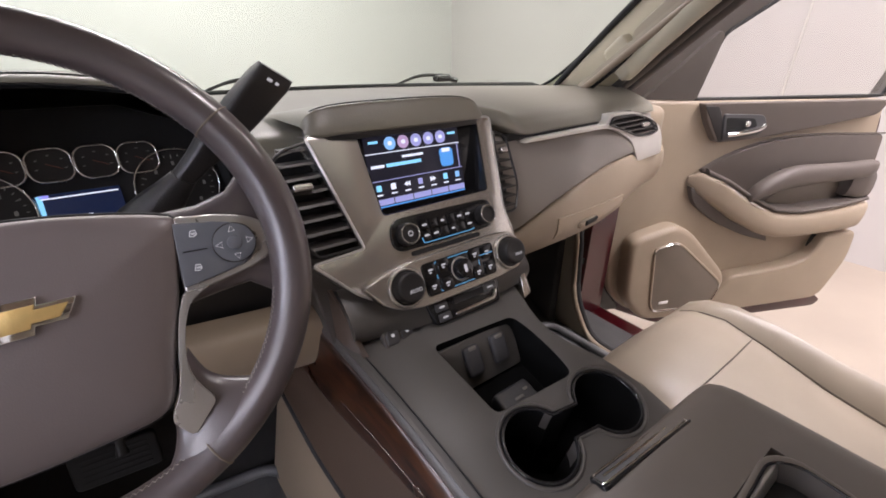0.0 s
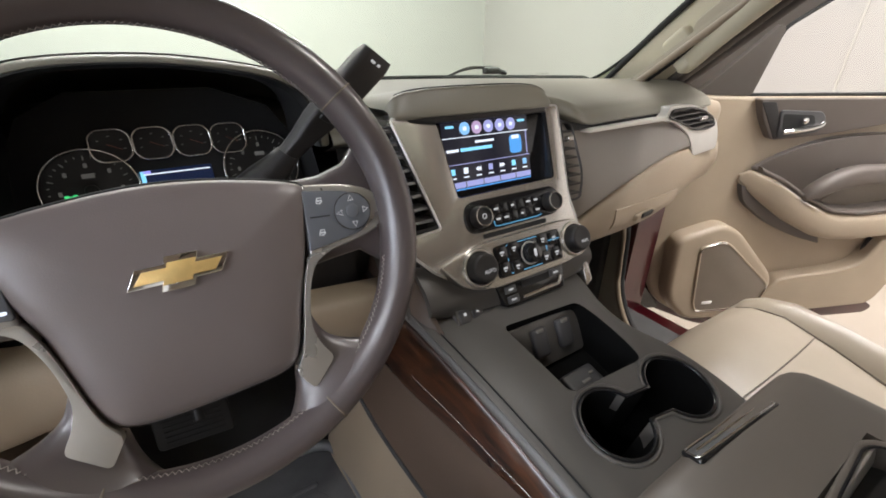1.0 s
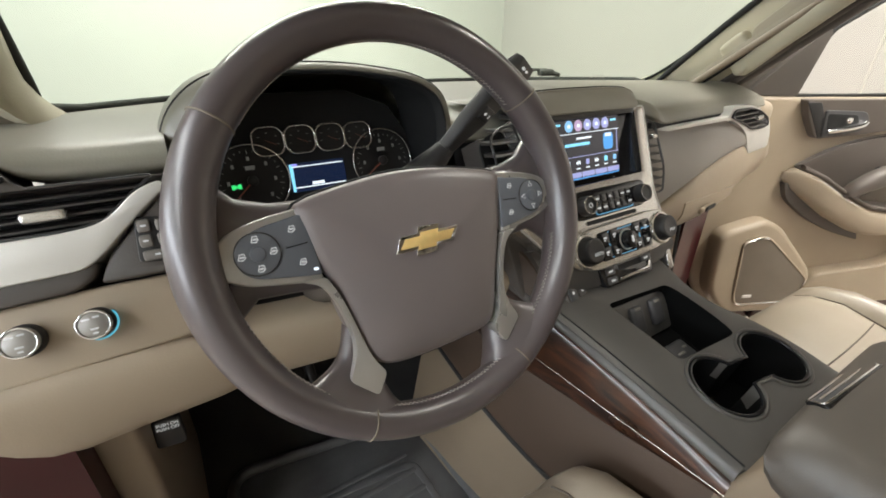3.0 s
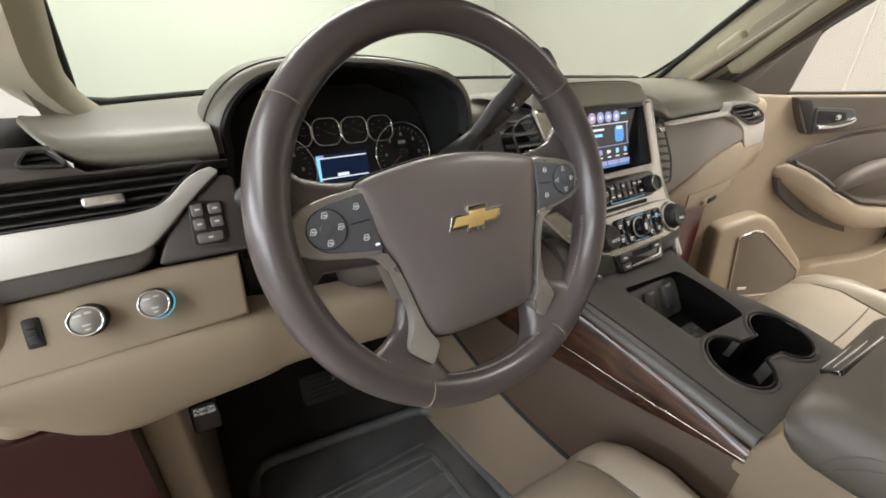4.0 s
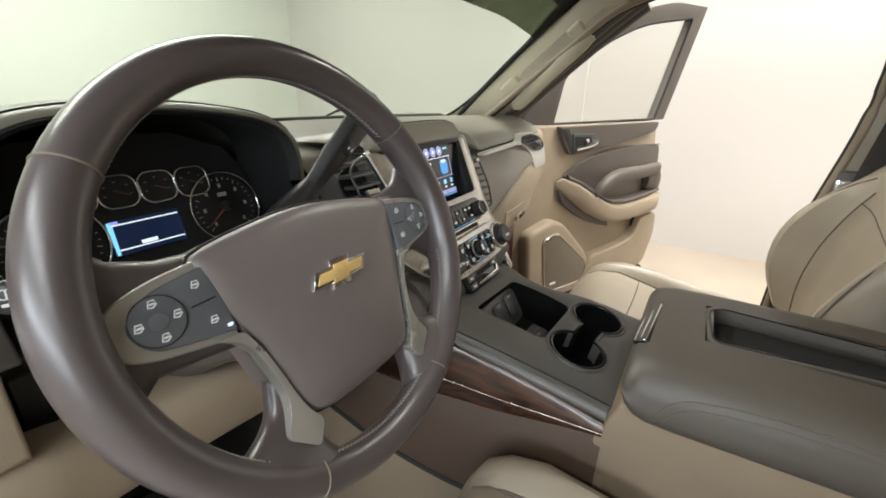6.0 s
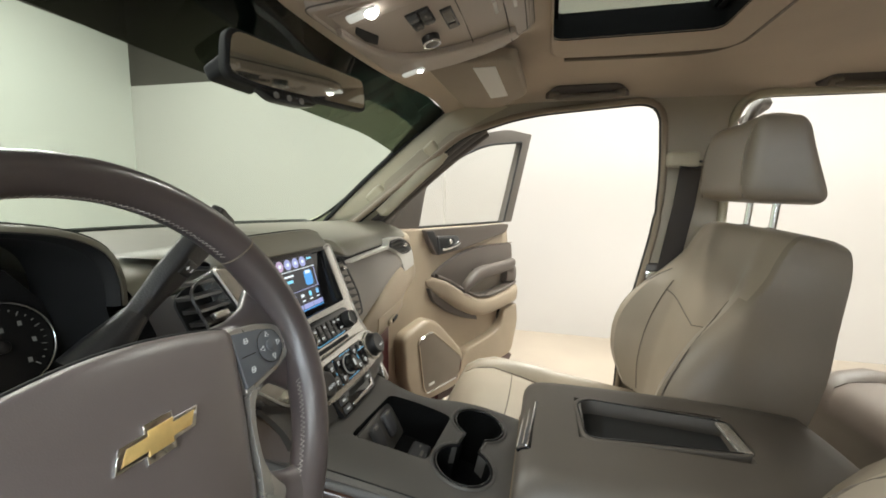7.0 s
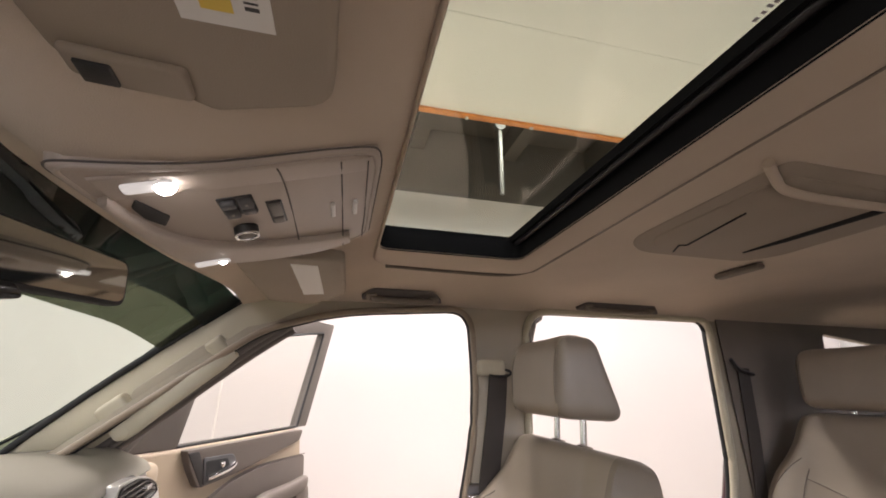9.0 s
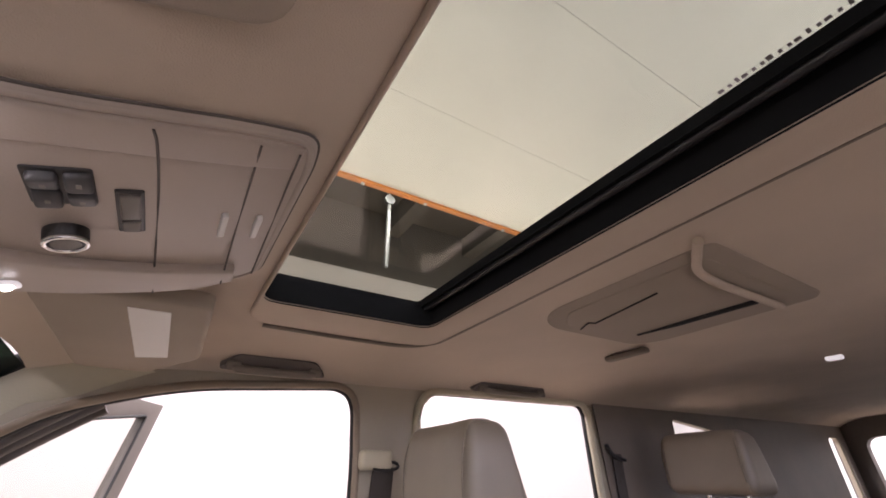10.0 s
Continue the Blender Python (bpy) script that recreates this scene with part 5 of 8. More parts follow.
# column gear lever
lever = thing("gear_lever", (-0.30, 0.03, 1.32), "dark grey column gear lever with a flat grip", "gear lever")
base_, tip = Vector((-0.345, 0.035, 1.316)), Vector((-0.211, 0.012, 1.442))
ax = (tip - base_)
LV = basis(tip, Vector((0.85, 0.30, -0.52)), ax)
secs = []
for b, w, t in ((-0.20, 0.010, 0.010), (-0.15, 0.010, 0.010), (-0.125, 0.012, 0.011), (-0.10, 0.0165, 0.012), (-0.05, 0.0195, 0.012), (-0.012, 0.0205, 0.011), (0.0, 0.0195, 0.008)):
    secs.append([at(LV, a, b, d) for a, d in rounded([(-w, -t), (w, -t), (w, t), (-w, t)], 0.006, 3)])
part("grip", loft(secs), BLACK, lever)
part("boot", loft([[at(LV, r * math.cos(q), b, r * math.sin(q)) for q in np.linspace(0, 2 * math.pi, 18, endpoint=False)] for b, r in ((-0.215, 0.026), (-0.19, 0.022), (-0.17, 0.017), (-0.15, 0.013))]), BLACK, lever)
bm = bmesh.new()
for a, w in ((-0.006, 0.005), (0.003, 0.003)):
    prism(LV @ Matrix.Translation((0, 0, 0)), rect(a, -0.010, w, 0.003), 0.0100, 0.0125, 0, bm)
part("mark", bm, MARK, lever)
part("shift_buttons", prism(LV, rect(0.0, -0.085, 0.022, 0.020, 0.003), 0.010, 0.0145, 0.002), BLACK, lever, "black plus and minus buttons")
bm = prism(LV, rect(-0.004, -0.085, 0.005, 0.0012), 0.0142, 0.0150)
prism(LV, rect(-0.004, -0.085, 0.0012, 0.005), 0.0142, 0.0150, 0, bm)
prism(LV, rect(0.005, -0.085, 0.0012, 0.005), 0.0142, 0.0150, 0, bm)
part("mark", bm, MARK, lever)

stalk = thing("turn_signal_stalk", (-0.62, 0.03, 1.29), "dark grey turn signal stalk with printed symbols", "stalk")
ST = basis((-0.618, 0.022, 1.309), (0.87, -0.45, 0.0), (0.1, 0.18, 0.98))
part("arm", tube([(-0.52, 0.08, 1.250), (-0.575, 0.048, 1.284), (-0.612, 0.030, 1.307)], [0.008, 0.008, 0.009], 14), BLACK, stalk)
part("end_cap", loft([[at(ST, r * math.cos(q), r * math.sin(q), d) for q in np.linspace(0, 2 * math.pi, 24, endpoint=False)] for d, r in ((-0.022, 0.008), (-0.014, 0.0115), (0.0, 0.0132), (0.006, 0.0125), (0.008, 0.0105))]), BLACK, stalk)
bm = tube([at(ST, a, b, 0.0083) for a, b in rect(0, 0.003, 0.008, 0.007, 0.002)], 0.0005, 5, True)
prism(ST, rect(0, 0.003, 0.0010, 0.007), 0.0075, 0.0086, 0, bm)
prism(ST, rect(0, -0.005, 0.008, 0.0024, 0.001), 0.0075, 0.0086, 0, bm)
part("mark", bm, MARK, stalk)

# ---- centre stack ----
stack = thing("centre_stack", (0, 0, 1.25), "satin silver centre stack between the front seats", "dashboard panel")
plate = rounded([(-0.172, 0.226), (0.152, 0.226), (0.130, 0.060), (0.140, 0.02), (0.112, -0.046), (-0.085, -0.046), (-0.160, 0.004), (-0.207, 0.058), (-0.133, 0.062)], [0.008, 0.008, 0.03, 0.02, 0.02, 0.02, 0.01, 0.004, 0.006], 4)
hole = rounded([(-0.100, 0.221), (0.122, 0.221), (0.107, 0.103), (-0.093, 0.100)], 0.006, 3)
part("surround", prism(STACK, plate, -0.05, 0.004, 0.0025, holes=[hole]), SILVER_DARK, stack, "satin silver surround")
part("screen_well", loft([[at(STACK, 0.013 + (a - 0.013) * k, 0.162 + (b - 0.162) * k, d) for a, b in hole] for k, d in ((1.0, 0.0045), (0.985, 0.003), (0.975, -0.04))], caps=False), BLACK_GLOSS, stack, "glossy black well round the screen")
part("surround_edge", loop_tube(STACK, plate, 0.0030, 0.0022, 6), SILVER, stack, "bright edge line")
part("side_fill", prism(STACK, [(-0.215, 0.21), (0.185, 0.21), (0.165, 0.05), (0.16, -0.06), (-0.20, -0.06), (-0.21, 0.06)], -0.09, -0.034, 0.004), TAUPE_DARK, stack)
v1 = air_vent(STACK @ Matrix.Translation((0, 0, 0.002)), rounded([(-0.222, 0.198), (-0.205, 0.212), (-0.172, 0.218), (-0.134, 0.066), (-0.197, 0.066), (-0.214, 0.10)], [0.01, 0.015, 0.006, 0.006, 0.006, 0.02], 3), 8, "tall black centre air vent", (-0.192, 0.160, 0.026), depth=0.035)
v2 = air_vent(STACK @ Matrix.Translation((0, 0, 0.002)), rounded([(0.155, 0.200), (0.180, 0.190), (0.181, 0.10), (0.160, 0.058), (0.133, 0.058), (0.142, 0.12)], [0.004, 0.01, 0.02, 0.01, 0.004, 0.02], 3), 9, "narrow black centre air vent", (0.166, 0.165, 0.014), depth=0.035)
# padded brow over the screen
secs = []
for x, k in ((-0.170, 0.0), (-0.166, 0.35), (-0.156, 0.68), (-0.134, 0.88), (-0.09, 0.98), (-0.02, 1.0), (0.05, 0.98), (0.095, 0.88), (0.122, 0.66), (0.136, 0.35), (0.142, 0.0)):
    y0, z0 = 0.064 + 0.014 * (1 - k), 1.362
    secs.append([(x, y0 + 0.040, z0 - 0.008), (x, y0 + 0.010, z0 - 0.006), (x, y0 + 0.001, z0 - 0.003), (x, y0, z0 + 0.003), (x, y0 + 0.005, z0 + 0.006 + 0.010 * k), (x, y0 + 0.014, z0 + 0.008 + 0.024 * k), (x, y0 + 0.022, z0 + 0.008 + 0.0275 * k), (x, y0 + 0.09, z0 + 0.006 + 0.022 * k), (x, y0 + 0.22, z0 + 0.004)])
part("screen_brow", skin(secs, 3, 4), PAD, dash, "padded brow above the screen")
# Black sheet puts the shade on the brow's down-facing side into colour.
part("brow_underside", prism(basis((0, 0.095, 1.3555), (1, 0, 0), (0, -1, 0)), rounded([(-0.160, -0.03), (0.134, -0.03), (0.126, 0.026), (0.05, 0.0335), (-0.10, 0.0335), (-0.152, 0.024)], 0.01), -0.004, 0.0045, 0.002), BLACK, dash, "underside of the brow darkened as shade")
part("brow_seam", tube(spline([(-0.156, 0.088, 1.3895), (-0.134, 0.0865, 1.395), (-0.09, 0.0862, 1.3978), (-0.02, 0.086, 1.3985), (0.05, 0.0862, 1.3978), (0.095, 0.0868, 1.395), (0.122, 0.089, 1.389)], 6), 0.0011, 5), BLACK_MATT, dash)

screen = thing("infotainment_screen", tuple(at(STACK, 0, 0.16)), "lit infotainment touch screen with blue menu bars", "screen")
DISP = STACK @ Matrix.Translation((0, 0.2185, -0.004)) @ Matrix.Rotation(radians(12), 4, "X")
part("glass", prism(DISP, rounded([(-0.103, 0.005), (0.130, 0.005), (0.122, -0.118), (-0.100, -0.118)], 0.004), -0.012, 0.0, 0.001), BLACK_GLOSS, screen, "glossy black screen glass")
SC = basis(at(DISP, -0.0885, -0.1075, 0.0008), DISP.to_3x3() @ Vector((1, 0, 0)), DISP.to_3x3() @ Vector((0, 1, 0)))
W_, H_ = 0.172, 0.106


def sbox(u, v, w, h, r=0.0):
    return rect(u * W_, v * H_, w * W_, h * H_, r)


disp = part("display", prism(SC, [(0, 0), (W_, 0), (W_, H_), (0, H_)], -0.002, 0.0), material("display_black", (0.01, 0.01, 0.014), 0.12, bump=0, emit=(0.03, 0.03, 0.05, 0.35)), screen, "dark lit display area")
BLUE = glow("display_blue", (0.08, 0.36, 0.85), 0.9)
LILAC = glow("display_lilac", (0.42, 0.45, 0.85), 0.75)
ICON = glow("display_icon_blue", (0.25, 0.55, 0.95), 0.9)
PINK = glow("display_icon_pink", (0.62, 0.45, 0.72), 0.7)
for i in range(5):
    c = part("icon", prism(SC, circle((0.25 + 0.135 * i) * W_, 0.885 * H_, 0.0098, 24), 0.0, 0.0004), (ICON, PINK, LILAC, LILAC, LILAC)[i], disp, "round menu icon")
    part("icon_mark", prism(SC, rect((0.25 + 0.135 * i) * W_, 0.885 * H_, 0.007, 0.006, 0.002), 0.0003, 0.0008), PALE, c)
for u, v, w, h, mt in ((0.09, 0.92, 0.09, 0.035, CYAN), (0.92, 0.92, 0.09, 0.035, CYAN), (0.5, 0.765, 1.0, 0.012, PALE), (0.5, 0.385, 1.0, 0.010, LILAC), (0.97, 0.575, 0.008, 0.37, LILAC),
                       (0.46, 0.68, 0.22, 0.035, PALE), (0.095, 0.585, 0.13, 0.04, PALE), (0.36, 0.585, 0.36, 0.05, CYAN), (0.5, 0.085, 0.99, 0.085, LILAC), (0.5, 0.02, 0.99, 0.02, BLUE)):
    part("graphic", prism(SC, sbox(u, v, w, h), 0.0, 0.0005), mt, disp)
for i in range(4):
    part("graphic", prism(SC, sbox(0.2 * (i + 1), 0.085, 0.008, 0.085), 0.0004, 0.0008), INK, disp)
part("cover_art", prism(SC, rect(0.83 * W_, 0.575 * H_, 0.026, 0.030, 0.008), 0.0, 0.0005), BLUE, disp, "blue cover tile")
part("cover_cap", prism(SC, rect(0.83 * W_, 0.68 * H_, 0.016, 0.006, 0.001), 0.0004, 0.0009), PALE, disp)
for i, mt in enumerate((CYAN, PALE, PALE, LILAC, PALE, CYAN, ICON)):
    u = 0.07 + 0.143 * i
    bm = prism(SC, rect(u * W_, 0.285 * H_, 0.0085, 0.0095, 0.002), 0.0, 0.0005)
    if i in (2, 4):
        bm.free()
        s = -1 if i == 2 else 1
        bm = bmesh.new()
        for k in (-1, 1):
            prism(SC, [(u * W_ + k * 0.0025 - s * 0.003, 0.285 * H_ - 0.004), (u * W_ + k * 0.0025 + s * 0.003, 0.285 * H_), (u * W_ + k * 0.0025 - s * 0.003, 0.285 * H_ + 0.004)][::s], 0.0, 0.0005, 0, bm)
    part("tool_icon", bm, mt, disp)
    part("tool_caption", prism(SC, rect(u * W_, 0.19 * H_, 0.010, 0.0022), 0.0, 0.0005), PALE, disp)


def knob(parent, a, b, r, h, text="", seg=40):
    k = part("knob", loft([[at(STACK, a + q * (1 + 0.025 * (i % 2) * (j in (1, 2))) * math.cos(2 * math.pi * i / 56), b + q * (1 + 0.025 * (i % 2) * (j in (1, 2))) * math.sin(2 * math.pi * i / 56), d) for i in range(56)] for j, (q, d) in enumerate(((r * 1.05, 0.0), (r, h * 0.35), (r * 0.95, h * 0.85), (r * 0.88, h), (r * 0.70, h), (r * 0.66, h - 0.002)))]), BLACK, parent, "ribbed black rotary knob")
    part("knob_ring", ring(STACK, a, b, 0.003, r * 1.12, 0.0016), CHROME, k, "chrome ring")
    part("knob_cap", ring(STACK, a, b, h, r * 0.86, 0.0009), SILVER_DARK, k)
    if text:
        lettering("lettering", text, STACK @ Matrix.Translation((a + r * 0.15, b - r * 0.15, h - 0.0016)), r * 0.42, MARK, k)
    return k


radio = thing("radio_panel", tuple(at(STACK, 0, 0.066)), "glossy black radio control panel with two knobs", "control panel")
pill = rounded([(-0.094, 0.043), (0.100, 0.043), (0.104, 0.090), (-0.090, 0.092)], 0.0235, 6)
part("panel", prism(STACK, pill, 0.0, 0.008, 0.002), BLACK_GLOSS, radio)
knob(radio, -0.068, 0.066, 0.0165, 0.024)
knob(radio, 0.079, 0.064, 0.0165, 0.024)
part("power_mark", ring(STACK, -0.068, 0.066, 0.0235, 0.0035, 0.0006, 16, 5), MARK, radio)
for i in range(6):
    for j in range(2):
        a, b = -0.035 + i * 0.0165, 0.073 - j * 0.016
        bt = part("button", prism(STACK, rect(a, b, 0.0148, 0.0135, 0.001), 0.007, 0.0105, 0.0008), BLACK_GLOSS, radio)
        if (i + j) % 2 == 0 or i in (0, 5):
            part("mark", prism(STACK, rect(a, b, 0.008 - 0.003 * (i in (2, 3)), 0.0028, 0.0006), 0.0104, 0.0109), MARK, bt)
BL = glow("blue_trim_light", (0.15, 0.55, 0.95), 0.55)
part("light_line", tube([at(STACK, a, b, 0.0105) for a, b in ((-0.044, 0.055), (-0.043, 0.0475), (-0.036, 0.0465), (0.046, 0.0465), (0.053, 0.048))], 0.0007, 5), BL, radio, "thin blue light line")
part("slot", prism(STACK, rect(0.0, 0.036, 0.13, 0.007, 0.003), 0.003, 0.0055), BLACK_MATT, radio, "dark disc slot")

clim = thing("climate_panel", tuple(at(STACK, 0, -0.006)), "satin silver climate control pod with black buttons", "control panel")
pod = rounded([(-0.158, 0.010), (-0.120, 0.022), (-0.085, 0.0275), (0.085, 0.0305), (0.118, 0.027), (0.134, 0.002), (0.120, -0.030), (0.085, -0.040), (-0.080, -0.043), (-0.128, -0.030)], [0.006, 0.03, 0.03, 0.03, 0.02, 0.02, 0.02, 0.03, 0.02, 0.02], 5)
part("pod", prism(STACK, pod, 0.0, 0.020, 0.006, seg=4), SILVER_DARK, clim, "satin silver pod")
part("panel", prism(STACK, rounded([(-0.066, -0.031), (0.067, -0.031), (0.070, 0.019), (-0.066, 0.018)], 0.006), 0.018, 0.0225, 0.0012), BLACK_GLOSS, clim)
for a, tx in ((-0.096, "AUTO"), (0.102, "MAX")):
    kb = STACK @ Matrix.Translation((0, 0, 0.019))
    k = part("temperature_knob", loft([[at(kb, a + q * math.cos(2 * math.pi * i / 48), -0.006 + q * math.sin(2 * math.pi * i / 48), d) for i in range(48)] for q, d in ((0.0225, 0.0), (0.0215, 0.012), (0.0205, 0.019), (0.0185, 0.0205), (0.0155, 0.0200))]), BLACK, clim, "black temperature knob")
    part("knob_ring", ring(kb, a, -0.006, 0.002, 0.0262, 0.0038), SILVER_DARK, k, "polished ring")
    lettering("lettering", tx, kb @ Matrix.Translation((a + 0.004, -0.012, 0.0205)), 0.0072, MARK, k)
kb = STACK @ Matrix.Translation((0, 0, 0.0215))
k = part("fan_knob", cyl(kb, 0.0, -0.006, 0.0, 0.014, 0.0160, 0.0145), BLACK_GLOSS, clim, "glossy fan knob")
part("knob_ring", ring(kb, 0.0, -0.006, 0.002, 0.0172, 0.0012), SILVER, k)
part("fan_mark", prism(kb, rect(0.0, -0.006, 0.005, 0.012, 0.002), 0.0135, 0.0145), MARK, k)
for a, b in ((-0.054, 0.006), (-0.054, -0.018), (-0.030, 0.008), (-0.030, -0.020), (0.030, 0.008), (0.030, -0.020), (0.054, 0.006), (0.054, -0.018)):
    bt = part("button", prism(STACK, rect(a, b, 0.020, 0.020, 0.002), 0.022, 0.0245, 0.0008), BLACK_GLOSS, clim)
    bm = prism(STACK, rect(a, b + 0.001, 0.0075, 0.0026, 0.0006), 0.0243, 0.0249)
    prism(STACK, rect(a - 0.001, b - 0.003, 0.004, 0.002, 0.0006), 0.0243, 0.0249, 0, bm)
    part("mark", bm, MARK, bt)
part("light_line", tube([at(STACK, a, b, 0.0228) for a, b in rect(-0.004, -0.006, 0.080, 0.044, 0.004)], 0.0006, 5, True), BL, clim, "thin blue light line")
part("light_line", tube([at(STACK, 0.040, 0.004, 0.0250), at(STACK, 0.064, 0.004, 0.0250)], 0.0007, 5), BL, clim)

heat = thing("heated_seat_panel", tuple(at(STACK, 0, -0.058)), "glossy black panel below the climate pod", "control panel")
part("panel", prism(STACK, rounded([(-0.060, -0.078), (0.066, -0.078), (0.072, -0.040), (-0.070, -0.040)], 0.008), -0.02, 0.012, 0.002), BLACK_GLOSS, heat)
for a, b, w in ((-0.046, -0.052, 0.022), (-0.044, -0.068, 0.022), (0.050, -0.050, 0.026)):
    bt = part("button", prism(STACK, rect(a, b, w, 0.012, 0.002), 0.011, 0.0145, 0.001), CHARCOAL, heat)
    part("mark", prism(STACK, rect(a, b, w * 0.42, 0.0028, 0.0006), 0.0143, 0.0149), MARK, bt)
part("chrome_strip", prism(STACK, rounded([(-0.024, -0.073), (0.056, -0.072), (0.064, -0.058), (0.058, -0.056), (0.052, -0.066), (-0.024, -0.068)], 0.002), 0.011, 0.0135, 0.001), CHROME, heat, "chrome strip")
part("slot", prism(STACK, rect(0.008, -0.051, 0.060, 0.010, 0.003), 0.011, 0.0128), BLACK_MATT, heat)

# ---- centre console ----
cons = thing("centre_console", (0, -0.4, 0.6), "taupe centre console with cup holders, open bin and wood strip", "console")
CUP = []
cl, cr, rc, nk = (-0.055, 0.016), (0.069, 0.011), 0.046, 24
CUP += arc_points(cl[0], cl[1], rc, nk, 360 - nk, 26)
CUP += arc_points(cr[0], cr[1], rc, 180 + nk, 540 - nk, 26)
CUP = [(p.x, p.y) for p in (Vector(q) for q in CUP)]
BIN = rounded([(-0.085, 0.200), (-0.075, 0.072), (0.062, 0.064), (0.068, 0.110), (0.066, 0.160), (0.060, 0.190)], [0.010, 0.012, 0.014, 0.03, 0.03, 0.012], 4)
TOP = rounded([(-0.205, 0.33), (-0.178, 0.15), (-0.166, 0.02), (-0.150, -0.075), (0.135, -0.075), (0.136, 0.01), (0.122, 0.07), (0.097, 0.115), (0.094, 0.165), (0.114, 0.23), (0.128, 0.30)], [0.01, 0.1, 0.06, 0.02, 0.02, 0.05, 0.04, 0.05, 0.05, 0.06, 0.01], 5)
part("top_panel", prism(CONSOLE, TOP, -0.035, 0.0, 0.006, seg=3, holes=[CUP, BIN]), CONSOLE_TOP, cons, "smooth taupe top panel")
part("cup_rim", loop_tube(CONSOLE, CUP, 0.0002, 0.0028, 8), BLACK_GLOSS, cons, "glossy black rim of the cup holders")
part("cup_lip", loop_tube(CONSOLE, [(c[0] + (a - c[0]) * 1.12, c[1] + (b - c[1]) * 1.12) for a, b in CUP for c in ((cl if a < 0.007 else cr),)], 0.0002, 0.0026, 8), CONSOLE_TOP, cons, "raised taupe lip round the cup holders")
rows = []
for d, s in ((0.0, 0.985), (-0.055, 0.94), (-0.110, 0.93)):
    ring_ = []
    for (a, b) in CUP:
        ring_.append(at(CONSOLE, 0.007 + (a - 0.007) * s, 0.0135 + (b - 0.0135) * s, d))
    rows.append(ring_)
part("cup_well", loft(rows, caps=False), PITCH, cons, "black cup holder well")
part("cup_floor", prism(CONSOLE, [(0.007 + (a - 0.007) * 0.95, 0.0135 + (b - 0.0135) * 0.95) for a, b in CUP], -0.114, -0.109), PITCH, cons)
rows = []
for d, s in ((0.0, 1.0), (-0.05, 0.98), (-0.120, 0.95)):
    rows.append([at(CONSOLE, -0.012 + (a + 0.012) * s, 0.134 + (b - 0.134) * s, d) for a, b in BIN])
part("bin_wall", loft(rows, caps=False), PITCH, cons, "black open storage bin")
part("bin_floor", prism(CONSOLE, rect(0.0, 0.134, 0.18, 0.14), -0.078, -0.072), PITCH, cons, "ribbed rubber bin floor")
BW = basis(at(CONSOLE, -0.012, 0.176, -0.030), (1, 0, 0), (0, 0.48, 0.877))
part("bin_front", prism(BW, rounded([(-0.068, -0.046), (0.074, -0.046), (0.076, 0.026), (-0.071, 0.026)], 0.008), -0.010, 0.0, 0.002), CONSOLE_TOP, cons, "taupe sloping front of the bin")
for a in (-0.016, 0.036):
    part("socket_flap", rbox((0.030, 0.046, 0.012), 0.008, BW @ Matrix.Translation((a, -0.006, 0.004)), corner=3, mid=2), CHARCOAL, cons, "rounded socket cover")
    part("socket_tab", rbox((0.014, 0.006, 0.005), 0.002, BW @ Matrix.Translation((a, 0.013, 0.009)), corner=2, mid=1), GREY_BUTTON, cons)
part("usb_module", rbox((0.064, 0.036, 0.022), 0.006, CONSOLE @ Matrix.Translation((0.004, 0.100, -0.064)), corner=3, mid=2), CHARCOAL, cons, "small charging module in the bin")
part("usb_slot", rbox((0.016, 0.005, 0.003), 0.001, CONSOLE @ Matrix.Translation((0.004, 0.094, -0.0525)), corner=1, mid=1), GREY_BUTTON, cons)
part("usb_slot", rbox((0.008, 0.004, 0.003), 0.001, CONSOLE @ Matrix.Translation((0.022, 0.102, -0.0525)), corner=1, mid=1), GREY_BUTTON, cons)
# waterfall below the stack
rows = [[(x, -0.062 + 0.03 * abs(x / 0.2) ** 3, 1.100 - 0.004), (x, -0.055, 1.118), (x, -0.040, 1.140), (x, -0.005, 1.165)] for x in np.linspace(-0.182, 0.15, 7)]
part("apron", skin(rows, 2, 3, 0.02, (0, 1, -0.5)), CONSOLE_TOP, cons, "taupe apron under the controls")
HB = basis((-0.118, -0.056, 1.094), (0.95, 0.1, -0.12), (0.1, 0.65, 0.70)) @ Matrix.Translation((0, 0, -0.007))
part("seat_heat_switch", prism(HB, rect(0.0, 0.0, 0.052, 0.030, 0.008), -0.01, 0.010, 0.002), TAUPE_DARK, cons, "two small switches on the console")
for a in (-0.012, 0.013):
    part("switch_key", prism(HB, rect(a, 0.0, 0.021, 0.022, 0.006), 0.008, 0.0125, 0.002), CHARCOAL, cons)
    part("mark", prism(HB, rect(a, 0.002, 0.005, 0.0045, 0.001), 0.0123, 0.0130), MARK, cons)
part("trim_tab", prism(STACK, rounded([(0.124, -0.095), (0.142, -0.088), (0.139, -0.050), (0.128, -0.055)], 0.003), -0.02, 0.004, 0.002), SILVER_DARK, cons, "small satin silver tab")
# sides, which flare outwards towards the dashboard
def flare(y):
    return float(np.interp(y, (-0.35, -0.27, -0.145, 0.03, 0.20), (-0.162, -0.167, -0.178, -0.204, -0.220)))


def edge_z(y):
    return 1.041 + 0.2206 * (y + 0.291)


